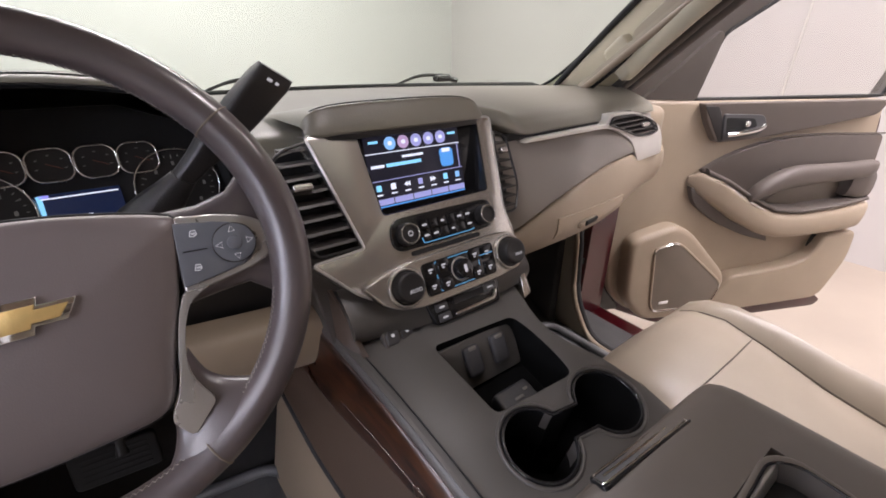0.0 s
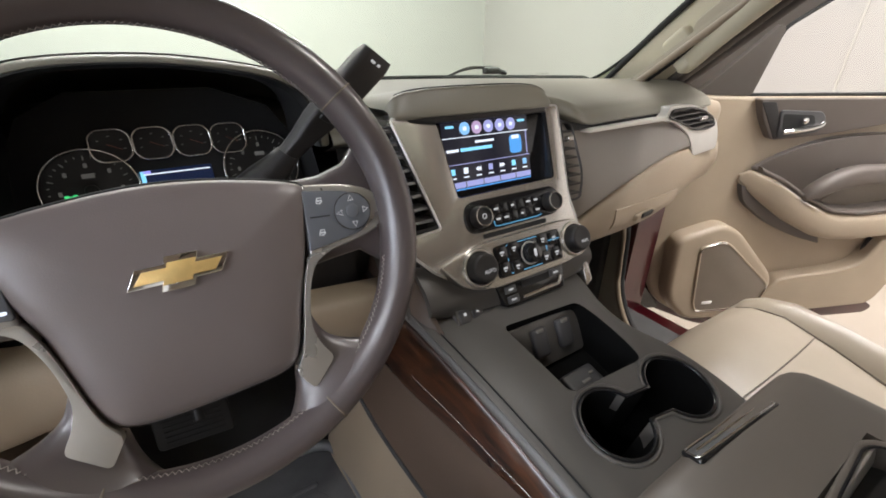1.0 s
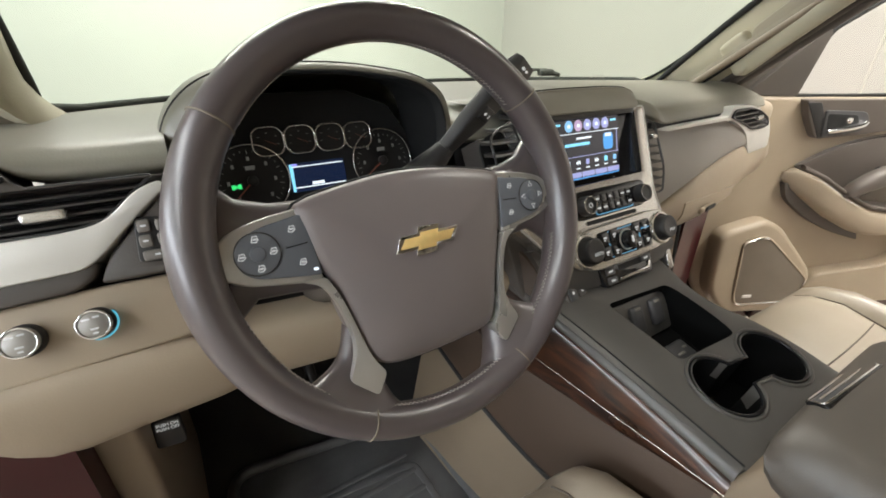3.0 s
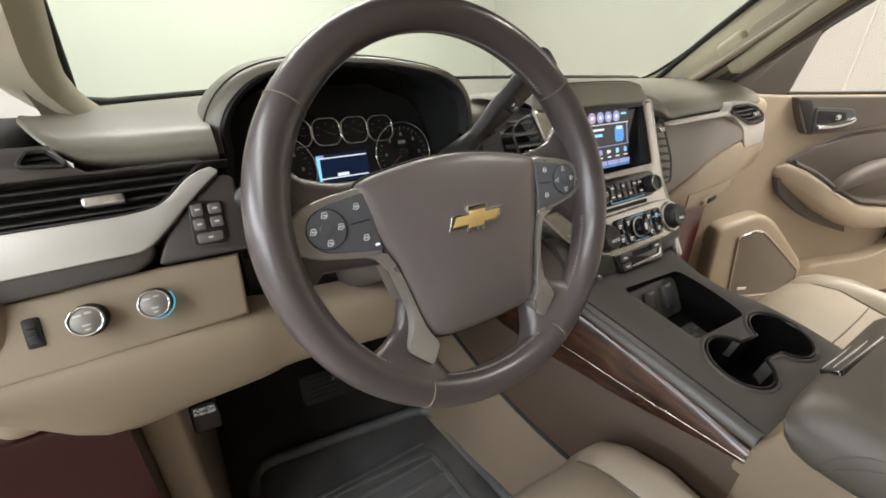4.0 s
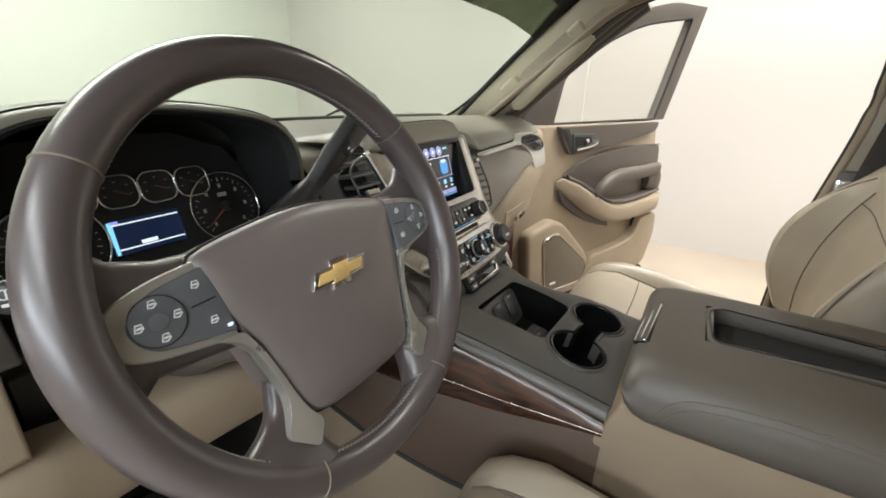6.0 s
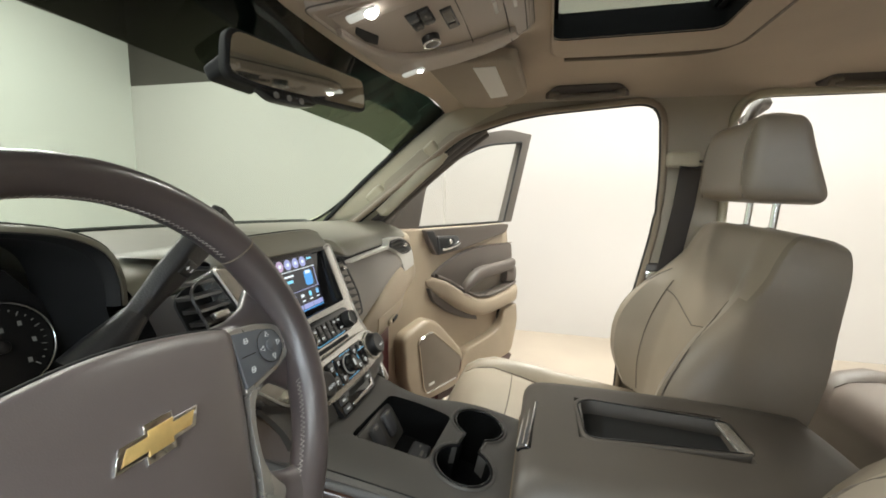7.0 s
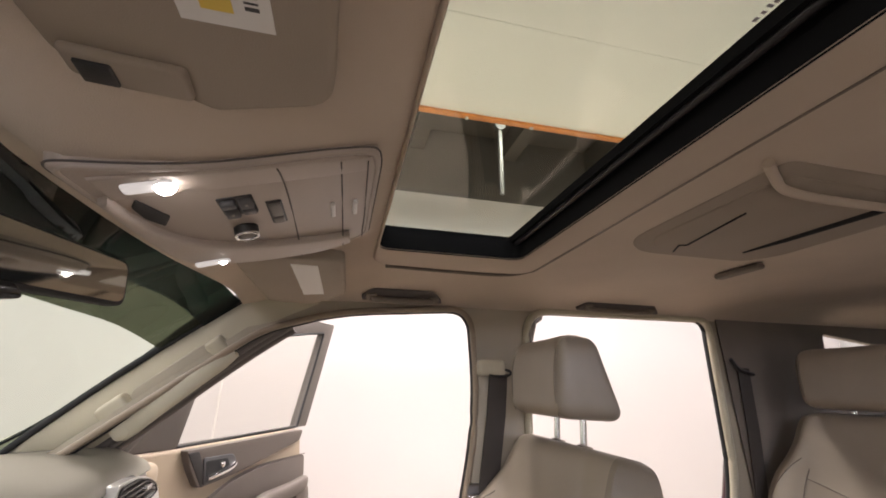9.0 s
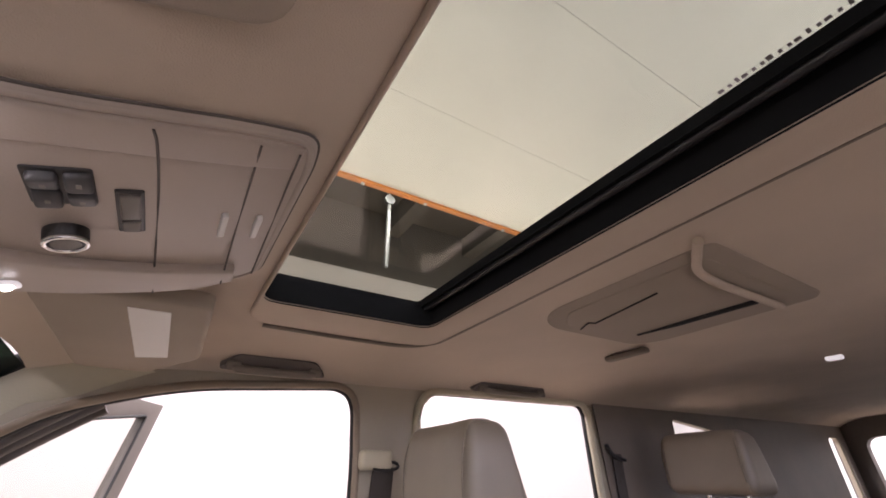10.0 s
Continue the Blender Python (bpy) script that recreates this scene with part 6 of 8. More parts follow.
CY = (-0.348, -0.28, -0.20, -0.12, -0.04, 0.04, 0.12, 0.20)
rows = [[(flare(y) + 0.012, y, edge_z(y) - 0.012), (flare(y) + 0.004, y, edge_z(y) - 0.04), (flare(y) - 0.008, y, 0.93), (flare(y) - 0.024, y, 0.85), (flare(y) - 0.075, y, 0.60)] for y in (-0.36, *CY[1:], 0.24)]
part("side_panel", skin(rows, 3, 4), TAN_SHADED, cons, "tan side panel of the tunnel")
def right_x(y):
    return float(np.interp(y, (-0.36, -0.28, -0.22, -0.18, -0.13, -0.07, 0.0), (0.133, 0.131, 0.118, 0.094, 0.091, 0.110, 0.124)))


rows = [[(right_x(y) - 0.004, y, edge_z(y) - 0.004), (right_x(y) + 0.004, y, edge_z(y) - 0.016), (right_x(y) + 0.010, y, edge_z(y) - 0.07), (right_x(y) + 0.03, y, 0.85), (0.230, y, 0.60)] for y in (-0.36, -0.30, -0.24, -0.20, -0.16, -0.12, -0.06, 0.0, 0.12, 0.24)]
part("side_panel", skin(rows, 3, 4), TAUPE_DARK, cons, "dark side panel")
WOOD_LOW = lambda y: float(np.interp(y, (-0.348, -0.20, -0.06, 0.06, 0.20), (0.990, 0.970, 0.963, 0.972, 0.985)))
rows = []
for y in CY:
    zt, zb = edge_z(y) - 0.016, WOOD_LOW(y)
    rows.append([(flare(y) + 0.004, y, zt + 0.004), (flare(y) - 0.007, y, zt), (flare(y) - 0.013, y, zt * 0.65 + zb * 0.35), (flare(y) - 0.015, y, zt * 0.3 + zb * 0.7), (flare(y) - 0.013, y, zb + 0.003), (flare(y) + 0.002, y, zb - 0.002)])
part("wood_strip", skin(rows, 4, 4), WOOD, cons, "glossy dark burl wood strip")
part("chrome_line", tube(spline([(flare(y) - 0.0142, y, (edge_z(y) - 0.016) * 0.36 + WOOD_LOW(y) * 0.64) for y in CY[:5]], 4), 0.0010, 8), SILVER_DARK, cons, "thin satin silver line")
rows = []
for y, zb in zip(CY, (0.80, 0.80, 0.80, 0.80, 0.815, 0.838, 0.868, 0.90)):
    zt = WOOD_LOW(y) + 0.004
    rows.append([(flare(y) + dx, y, z) for dx, z in ((-0.004, zt), (-0.016, zt * 0.75 + zb * 0.25), (-0.027, zt * 0.4 + zb * 0.6), (-0.036, zb + 0.008), (-0.030, zb))])
part("side_groove", skin(rows, 3, 4), BROWN, cons, "brown recessed band below the wood strip")
part("groove_line", tube(spline([(flare(y) - 0.036, y, zb + 0.004) for y, zb in zip(CY, (0.80, 0.80, 0.80, 0.80, 0.815, 0.838, 0.868, 0.90))], 4), 0.005, 8), BLACK_MATT, cons, "dark groove")
rows = []
for y, zt in ((-0.070, 1.091), (-0.055, 1.102), (-0.035, 1.130), (-0.01, 1.150), (0.03, 1.166), (0.10, 1.18)):
    x = flare(y) + 0.006
    rows.append([(x + 0.006, y, zt), (x, y, zt * 0.6 + (edge_z(y) - 0.02) * 0.4), (x - 0.010, y, edge_z(y) - 0.02)])
part("front_cheek", skin(rows, 3, 3, 0.006, (1, 0, 0)), BROWN, cons, "dark brown cheek beside the controls")
part("edge_band", skin([[(flare(y) + 0.010, y, edge_z(y) + 0.0015), (flare(y) + 0.001, y, edge_z(y) - 0.002), (flare(y) - 0.004, y, edge_z(y) - 0.010), (flare(y) - 0.004, y, edge_z(y) - 0.020)] for y in CY], 3, 3), CONSOLE_TOP, cons, "dark edge band")
part("edge_groove", tube(spline([(flare(y) + 0.013, y, edge_z(y) + 0.0008) for y in CY], 4), 0.0012, 6), BLACK_MATT, cons, "thin groove along the edge")
rear = rounded([(-0.30, 0.60), (-0.312, 0.92), (-0.352, 1.030), (-0.366, 1.062), (-0.40, 1.062), (-0.83, 1.062), (-0.83, 0.60)], [0.01, 0.03, 0.03, 0.012, 0.01, 0.01, 0.01], 4)
part("rear_body", prism(side(0.152), rear, 0.0, 0.324, 0.010, seg=3), TAN_SHADED, cons, "tan rear body of the console")
# armrest lid: y, underside, top, how far the flank draws in
LID = ((-0.358, 1.078, 1.095, 0.024), (-0.3605, 1.068, 1.104, 0.012), (-0.367, 1.057, 1.112, 0.005), (-0.379, 1.048, 1.118, 0.001), (-0.396, 1.043, 1.121, 0.0), (-0.43, 1.042, 1.1225, 0.0), (-0.56, 1.045, 1.123, 0.0), (-0.70, 1.047, 1.121, 0.0), (-0.80, 1.050, 1.114, 0.004), (-0.822, 1.062, 1.100, 0.02))


def lid_flank(y, q):
    """A point of the lid's flank at y: q from 0 at its lower edge to 1 where it has rolled over into the top."""
    zb, zt, ins = [float(np.interp(-y, [-p[0] for p in LID], [p[i] for p in LID])) for i in (1, 2, 3)]
    hw = 0.167 - ins
    zm = zb + (zt - zb) * 0.36
    if q < 0.2:
        w = q / 0.2 * math.pi / 2
        return hw - 0.010 * (1 - math.sin(w)), zb + 0.010 * (1 - math.cos(w))
    if q < 0.4:
        return hw + 0.003 * math.sin((q - 0.2) / 0.2 * math.pi), zb + 0.010 + (zm - zb - 0.010) * (q - 0.2) / 0.2
    w = (q - 0.4) / 0.6 * math.pi / 2
    return hw - 0.048 * (1 - math.cos(w)), zm + (zt - zm) * math.sin(w)


secs = []
for y in (*[p[0] for p in LID[:5]], *np.linspace(-0.405, -0.70, 52), -0.74, -0.78, *[p[0] for p in LID[8:]]):
    half = [lid_flank(y, q) for q in (0.0, 0.07, 0.14, 0.2, 0.3, 0.4, 0.5, 0.6, 0.7, 0.8, 0.9, 1.0)]
    xt, zt = half[-1]
    row = [(-0.012 - a, y, z) for a, z in half]
    for x in np.linspace(-xt, xt, 45)[1:-1]:
        hollow = 0.026 if abs(x - 0.012) < 0.0595 and -0.671 < y < -0.449 else 0.0
        row.append((-0.012 + x, y, zt + 0.003 * (1 - (x / xt) ** 2) - hollow))
    row += [(-0.012 + a, y, z) for a, z in half[::-1]]
    secs.append(row)
lid = part("armrest_lid", loft(secs), ARMREST, cons, "padded dark taupe armrest lid")
LT = basis((0, 0, 0), (1, 0, 0), (0, 1, 0))
well = rounded([(-0.066, -0.450), (-0.046, -0.680), (0.050, -0.680), (0.068, -0.462), (0.048, -0.443)], [0.02, 0.02, 0.02, 0.02, 0.015], 4)
part("tray", prism(LT, well, 1.096, 1.1262, 0.002, holes=[[(c[0] * 0.88, -0.562 + (c[1] + 0.562) * 0.945) for c in well]]), ARMREST, lid, "moulded rim of the lid tray")
part("tray_floor", prism(LT, [(c[0] * 0.92, -0.562 + (c[1] + 0.562) * 0.96) for c in well], 1.092, 1.1005), BLACK_MATT, lid, "black recessed tray")
part("tray_end", rbox((0.100, 0.005, 0.020), 0.002, pose(0.002, -0.4555, 1.1145, -12, 0, 0), corner=2, mid=2), KNOB_GREY, lid, "pale front wall of the tray")
part("tray_bar", rbox((0.080, 0.018, 0.006), 0.0025, Matrix.Translation((-0.002, -0.664, 1.1245)) @ pose(0, 0, 0, 0, 0, 3), corner=2, mid=2), SILVER_DARK, lid, "satin silver bar")
part("tray_rim", loop_tube(LT, [(c[0] * 0.885, -0.562 + (c[1] + 0.562) * 0.947) for c in well], 1.1260, 0.0013), BLACK_GLOSS, lid)
bm = bmesh.new()
for dq in (0.0, 0.07):
    line = []
    for y, q in ((-0.399, 0.22), (-0.406, 0.36), (-0.418, 0.50), (-0.44, 0.60), (-0.49, 0.66), (-0.56, 0.68), (-0.66, 0.66), (-0.78, 0.60)):
        a, z = lid_flank(y - dq * 0.10, q - dq)
        line.append((-0.0125 - a, y - dq * 0.10, z + 0.0004))
    tube(spline(line, 6), 0.0011, 5, bm=bm)
part("seam", bm, SEAM_DARK, lid, "stitched seam along the flank")
LC = basis((-0.026, -0.3715, 1.1138), (1, -0.06, 0.0), (0, 0.80, -0.60))
latch = part("latch", prism(LC, rounded([(-0.074, -0.013), (0.066, -0.013), (0.060, 0.012), (-0.066, 0.012)], 0.006), -0.012, 0.0015, 0.001), BLACK_GLOSS, lid, "black frame of the lid latch")
part("latch_face", prism(LC, rounded([(-0.068, -0.009), (0.060, -0.009), (0.055, 0.007), (-0.063, 0.007)], 0.004), 0.0, 0.0020, 0.0004), CHARCOAL, latch, "dark latch plate")
part("latch_rim", loop_tube(LC, rounded([(-0.070, -0.010), (0.062, -0.010), (0.057, 0.009), (-0.064, 0.009)], 0.005), 0.0020, 0.0013, 8), CHROME, latch, "thin chrome rim")
part("latch_bar", tube([at(LC, -0.060, -0.001, 0.0024), at(LC, 0.052, -0.001, 0.0024)], 0.0016, 8), CHROME, latch, "thin chrome pull bar")

# ---- seats ----
def blob(size, r, m, fn=None, corner=5, mid=8):
    return rbox(size, r, m, fn, corner=corner, mid=mid)


# height, half width, depth of the bolsters, depth of the back
BACK_PROFILE = ((0.0, 0.250, 0.050, -0.095), (0.08, 0.282, 0.100, -0.108), (0.18, 0.298, 0.114, -0.120), (0.28, 0.288, 0.084, -0.132), (0.36, 0.256, 0.036, -0.140), (0.42, 0.236, 0.012, -0.144), (0.46, 0.226, 0.004, -0.144), (0.495, 0.217, -0.004, -0.138), (0.512, 0.206, -0.014, -0.130), (0.520, 0.186, -0.030, -0.116))


def seat(name, cx, y_front, z_top, label, group, lift=0.0, hide=None, slim=1.0, flat=1.0, drop=0.0):
    """A leather bucket seat. The cushion's front edge is at y_front and its top at z_top."""
    t = thing(name, (cx, y_front - 0.3, 0.60), label, "car seat", group)
    # cushion: sections from the front edge to the back
    secs = []
    profile = ((0.0, -0.085, 0.205, 0.2), (-0.004, -0.050, 0.222, 0.2), (-0.022, -0.022, 0.234, 0.4), (-0.055, -0.006, 0.242, 0.7), (-0.11, 0.0, 0.247, 1.2), (-0.20, -0.022, 0.250, 2.2), (-0.30, -0.052, 0.250, 3.1), (-0.42, -0.072, 0.248, 3.5), (-0.54, -0.084, 0.244, 3.3))
    across = ((0.0, 0.010, 0.0), (0.40, 0.006, 0.0), (0.60, 0.0, 0.0), (0.655, -0.006, 0.0), (0.74, 0.002, 0.008), (0.84, 0.0, 0.012), (0.93, -0.010, 0.008), (0.985, -0.038, 0.003), (1.0, -0.075, 0.0))

    def on_cushion(a, y, lift_=0.0):
        """A point on top of the cushion, a across (-1 to 1), y back from its front edge."""
        ys_ = [q[0] for q in profile][::-1]
        zt, w, k = [np.interp(y, ys_, [q[i] for q in profile][::-1]) for i in (1, 2, 3)]
        b = np.interp(abs(a), [q[0] for q in across], [q[1] + q[2] * k for q in across])
        return (cx + a * w, y_front + y, z_top + zt + b + lift_)

    half = [q[0] for q in across]
    for y, zt, w, k in profile:
        sec = [on_cushion(a, y) for a in [-h for h in half[::-1]] + half[1:]]
        sec += [(cx + w * 0.97, y_front + y, z_top - 0.18), (cx - w * 0.97, y_front + y, z_top - 0.18)]
        secs.append(sec)
    bm = loft(secs)
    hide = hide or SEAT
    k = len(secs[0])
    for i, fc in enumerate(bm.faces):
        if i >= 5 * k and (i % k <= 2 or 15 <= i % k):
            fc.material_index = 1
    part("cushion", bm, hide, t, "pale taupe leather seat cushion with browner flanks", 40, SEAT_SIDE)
    steps = np.linspace(-0.003, -0.5, 24)
    for s in (-1, 1):
        part("cushion_seam", tube([on_cushion(s * 0.66, y, 0.0005) for y in steps], 0.0018, 5), SEAM_DARK, t, "dark stitched seam")
        part("piping", tube([on_cushion(s * 0.965, y, 0.0008) for y in steps[3:]], 0.0018, 5), SEAM_DARK, t)
    part("cross_seam", tube([on_cushion(a, -0.168 - 0.006 * (1 - (a / 0.65) ** 2), 0.0004) for a in np.linspace(-0.65, 0.65, 15)], 0.0015, 5), SEAM_DARK, t)
    part("seat_base", blob((0.44, 0.46, 0.20), 0.03, Matrix.Translation((cx, y_front - 0.29, z_top - 0.24)), None, 3, 3), SEAT_SIDE, t, "plastic seat base")
    # backrest: sections up a leaning axis
    R = Matrix.Translation((cx, y_front - 0.54, z_top - 0.03)) @ pose(0, 0, 0, 12.5, 0, 0)
    H = 0.520 + lift
    table = [(h, w * slim, bol * (flat if bol > 0 else 1.0), back) for h, w, bol, back in BACK_PROFILE]
    profile_ = [tuple(p) for p in spline(table, 3)]
    secs = []
    for h, w, bol, back in profile_:
        f = [(-1.0, 0.30), (-0.995, 0.60), (-0.955, 0.86), (-0.87, 1.0), (-0.78, 0.94), (-0.69, 0.55), (-0.60, 0.22), (-0.5, 0.08), (0.0, 0.0)]
        f = f + [(-a, b) for a, b in f[-2::-1]]
        sec = []
        for a, b in f:
            d = b * bol if bol > 0 else 0.0
            edge = -0.020 * (1 - min(1.0, bol / 0.03)) * max(0.0, abs(a) - 0.80) / 0.2 if bol < 0.03 else 0.0
            sec.append(R @ Vector((a * w, d + edge + (bol if bol < 0 else 0.0), h * H / 0.52)))
        for a, b in ((0.990, -0.62), (0.95, -0.90), (0.80, -1.0), (-0.80, -1.0), (-0.95, -0.90), (-0.990, -0.62)):
            sec.append(R @ Vector((a * w, b * -back if b < 0 else 0, h * H / 0.52)))
        secs.append(sec)
    bm = loft(secs)
    ring_n = len(secs[0])
    # Flank faces take the darkened copy, so their shade is in the colour.
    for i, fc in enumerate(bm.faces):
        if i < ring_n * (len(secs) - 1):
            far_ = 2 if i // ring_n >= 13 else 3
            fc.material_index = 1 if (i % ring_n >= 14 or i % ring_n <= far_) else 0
    part("backrest", bm, SEAT, t, "pale taupe leather backrest with flanks darkened as shade", 40, SEAT_SHADED)
    prof = [(h, w, bol) for h, w, bol, back in profile_]

    def back_point(a, h):
        """A point on the front of the backrest, a across (-1 to 1), h up."""
        w = np.interp(h, [q[0] for q in prof], [q[1] for q in prof])
        bol = np.interp(h, [q[0] for q in prof], [q[2] for q in prof])
        f = np.interp(abs(a), (0.0, 0.5, 0.60, 0.69, 0.78, 0.87, 0.955, 0.995, 1.0), (0.0, 0.08, 0.22, 0.55, 0.94, 1.0, 0.86, 0.60, 0.30))
        edge = -0.020 * (1 - min(1.0, bol / 0.03)) * max(0.0, abs(a) - 0.80) / 0.2 if bol < 0.03 else 0.0
        return R @ Vector((a * w, f * max(bol, 0.0) + edge + min(bol, 0.0) + 0.0008, h * H / 0.52))

    for s in (-1, 1):
        part("inner_seam", tube(spline([back_point(s * 0.635, h) for h in (0.01, 0.07, 0.13, 0.19, 0.25, 0.30, 0.34)], 4), 0.0013, 5), SEAM_DARK, t, "stitched seam")
        part("bolster_seam", tube(spline([back_point(s * a, h) for a, h in ((0.90, 0.01), (0.90, 0.08), (0.90, 0.18), (0.88, 0.26), (0.82, 0.33), (0.74, 0.368))], 4), 0.0013, 5), SEAM_DARK, t, "stitched seam")
    part("cross_seam", tube([back_point(a, 0.265 + 0.045 * abs(a / 0.64)) for a in np.linspace(-0.64, 0.64, 15)], 0.0013, 5), SEAM_DARK, t)
    for s in (-1, 1):
        part("headrest_guide", blob((0.028, 0.026, 0.010), 0.004, R @ Matrix.Translation((s * 0.058, -0.062, H - 0.001)), None, 2, 2), SEAT_SIDE, t)
        part("headrest_post", tube([R @ Vector((s * 0.058, -0.062, H - 0.02)), R @ Vector((s * 0.058, -0.040, H + 0.12))], 0.0072, 10), CHROME, t, "chrome headrest post")
    top = R @ Vector((0, -0.010, H + 0.136 - drop))
    HR = Matrix.Translation(top) @ pose(0, 0, 0, 3, 0, 0)

    def pillow(p, q):
        # upright in front, its back leaning forwards to the top
        w = 1 - 0.09 * max(0, q.z) ** 2 - 0.02 * max(0, -q.z)
        deep = 0.128 - 0.036 * q.z
        return (p.x * w, 0.070 + (p.y - 0.074) * deep / 0.148 - 0.008 * (1 - q.x ** 2) * (q.y > 0.3) - 0.012 * max(0, q.z) ** 2, p.z)

    bm = blob((0.268, 0.148, 0.172), 0.030, HR, pillow, 6, 10)
    # End and rear faces take the darkened copy as painted shade.
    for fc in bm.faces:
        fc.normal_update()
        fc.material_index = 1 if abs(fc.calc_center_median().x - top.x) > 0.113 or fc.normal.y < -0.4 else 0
    part("headrest", bm, SEAT, t, "pale taupe leather headrest with ends darkened as shade", 50, SEAT_SHADED)
    for s in (-1, 1):
        part("headrest_seam", tube(spline([HR @ Vector(pillow(Vector(v), Vector((v[0] / 0.131, v[1] / 0.074, v[2] / 0.086)))) for v in ((s * 0.113, 0.066, -0.080), (s * 0.113, 0.0745, -0.03), (s * 0.113, 0.0745, 0.03), (s * 0.113, 0.060, 0.076), (s * 0.113, 0.0, 0.0862), (s * 0.113, -0.06, 0.078))], 5), 0.0014, 5), SEAM, t)
    return t


seat("passenger_seat", 0.415, -0.135, 0.944, "pale taupe leather passenger seat with chrome headrest posts", "front seats")
drv = seat("driver_seat", -0.445, -0.180, 0.945, "pale taupe leather driver seat beside the console", "front seats")
seat("second_row_seat", 0.40, -1.09, 1.03, "taupe leather second row captain seat behind the passenger", "second row seats", -0.035, SEAT_REAR_SHADED, 0.86, 0.55, 0.042)

belt = thing("seat_belt", (0.68, -0.74, 1.57), "dark brown seat belt hanging on the door pillar", "seat belt")
part("anchor_cover", rbox((0.035, 0.085, 0.045), 0.012, Matrix.Translation((0.672, -0.752, 1.582))), PILLAR, belt, "tan guide cover")
part("webbing", loft([[(0.675, y - 0.028, z), (0.675, y + 0.028, z), (0.671, y + 0.028, z), (0.671, y - 0.028, z)] for y, z in ((-0.775, 1.565), (-0.765, 1.45), (-0.735, 1.25), (-0.70, 1.05), (-0.69, 0.80))]), BELT, belt, "woven belt webbing")
part("guide_ring", tube([(0.660, -0.775 + 0.035 * math.cos(q), 1.568 + 0.010 * math.sin(q)) for q in np.linspace(0, 2 * math.pi, 16, endpoint=False)], 0.004, 6, True), BLACK, belt)
part("latch_tongue", rbox((0.012, 0.03, 0.05), 0.004, Matrix.Translation((0.662, -0.69, 1.235)), corner=2, mid=2), CHROME, belt, "chrome latch tongue")
part("pillar_cover", rbox((0.02, 0.14, 0.50), 0.008, Matrix.Translation((0.684, -0.745, 1.03)), corner=2, mid=3), TAUPE_DARK, belt, "dark lower pillar cover")
belt2 = thing("seat_belt", (0.66, -1.66, 1.6), "dark seat belt on the rear pillar", "seat belt")
part("webbing", loft([[(0.676, y - 0.024, z), (0.676, y + 0.024, z), (0.672, y + 0.024, z), (0.672, y - 0.024, z)] for y, z in ((-1.67, 1.60), (-1.66, 1.4), (-1.63, 1.1), (-1.62, 0.8))]), BELT, belt2)
part("guide_ring", tube(spline([(0.668, -1.62, 1.63), (0.664, -1.645, 1.595), (0.664, -1.70, 1.58)], 5), 0.006, 6), BLACK, belt2)

# ---- open passenger door ----
door = thing("front_door", (0.95, 0.28, 0.45), "open passenger door with tan lining and taupe armrest", "car door")


def dsheet(name, pts, d0, d1, mat, label, bevel=0.01, seg=3, parent=None, holes=()):
    return part(name, prism(DOOR, pts, d0, d1, bevel, seg=seg, holes=holes), mat, parent or door, label)


lining = rounded([(-0.46, 0.100), (-0.225, 0.092), (0.585, 0.086), (0.600, -0.02), (0.655, -0.16), (0.690, -0.32), (0.690, -0.50), (0.630, -0.745), (-0.055, -0.765), (-0.30, -0.725), (-0.42, -0.62), (-0.47, -0.30)],
                 [0.02, 0.02, 0.03, 0.05, 0.08, 0.08, 0.08, 0.06, 0.05, 0.1, 0.08, 0.1], 5)
dsheet("lining", lining, -0.05, 0.0, TAN_SHELL, "tan moulded door lining", 0.012)
shell = rounded([(-0.50, 0.07), (0.66, 0.055), (0.72, -0.2), (0.72, -0.55), (0.70, -0.83), (-0.1, -0.85), (-0.42, -0.70), (-0.50, -0.4)], 0.06, 4)
dsheet("outer_shell", shell, -0.15, -0.045, RED, "maroon painted door shell", 0.01)
dsheet("sill_flange", rounded([(-0.05, -0.765), (0.66, -0.755), (0.75, -0.815), (0.72, -0.845), (-0.05, -0.84)], 0.02), -0.12, -0.02, RED, "maroon lower door edge", 0.006)
# glass frame
fr_out = rounded([(-0.60, 0.10), (-0.36, 0.29), (-0.18, 0.385), (0.05, 0.505), (0.26, 0.575), (0.60, 0.655), (0.925, 0.662), (0.690, 0.090)], [0.02, 0.1, 0.1, 0.15, 0.15, 0.1, 0.012, 0.01], 6)
fr_in = rounded([(-0.215, 0.095), (-0.165, 0.289), (0.09, 0.440), (0.36, 0.535), (0.790, 0.598), (0.590, 0.095)], [0.01, 0.03, 0.1, 0.12, 0.02, 0.01], 5)
dsheet("window_frame", fr_out, -0.07, -0.03, DARK_TRIM, "dark window frame of the door", 0.006, holes=[fr_in])
dsheet("mirror_corner", rounded([(-0.42, 0.10), (-0.222, 0.094), (-0.172, 0.287), (-0.19, 0.30)], 0.01), -0.03, -0.012, DARK_TRIM, "dark triangular corner cover", 0.006)
part("frame_seal", loop_tube(DOOR, fr_in, -0.028, 0.006, 8), BLACK_MATT, door, "black window seal")
g = dsheet("pane", fr_in, -0.052, -0.048, SIDE_GLASS, "lowered clear window glass", 0)
g.visible_shadow = False
up = rounded([(-0.218, 0.088), (0.50, 0.086), (0.562, 0.084), (0.535, 0.036), (0.382, 0.014), (0.061, -0.030), (-0.133, -0.042), (-0.19, 0.03)], [0.01, 0.02, 0.02, 0.04, 0.1, 0.1, 0.02, 0.03], 5)
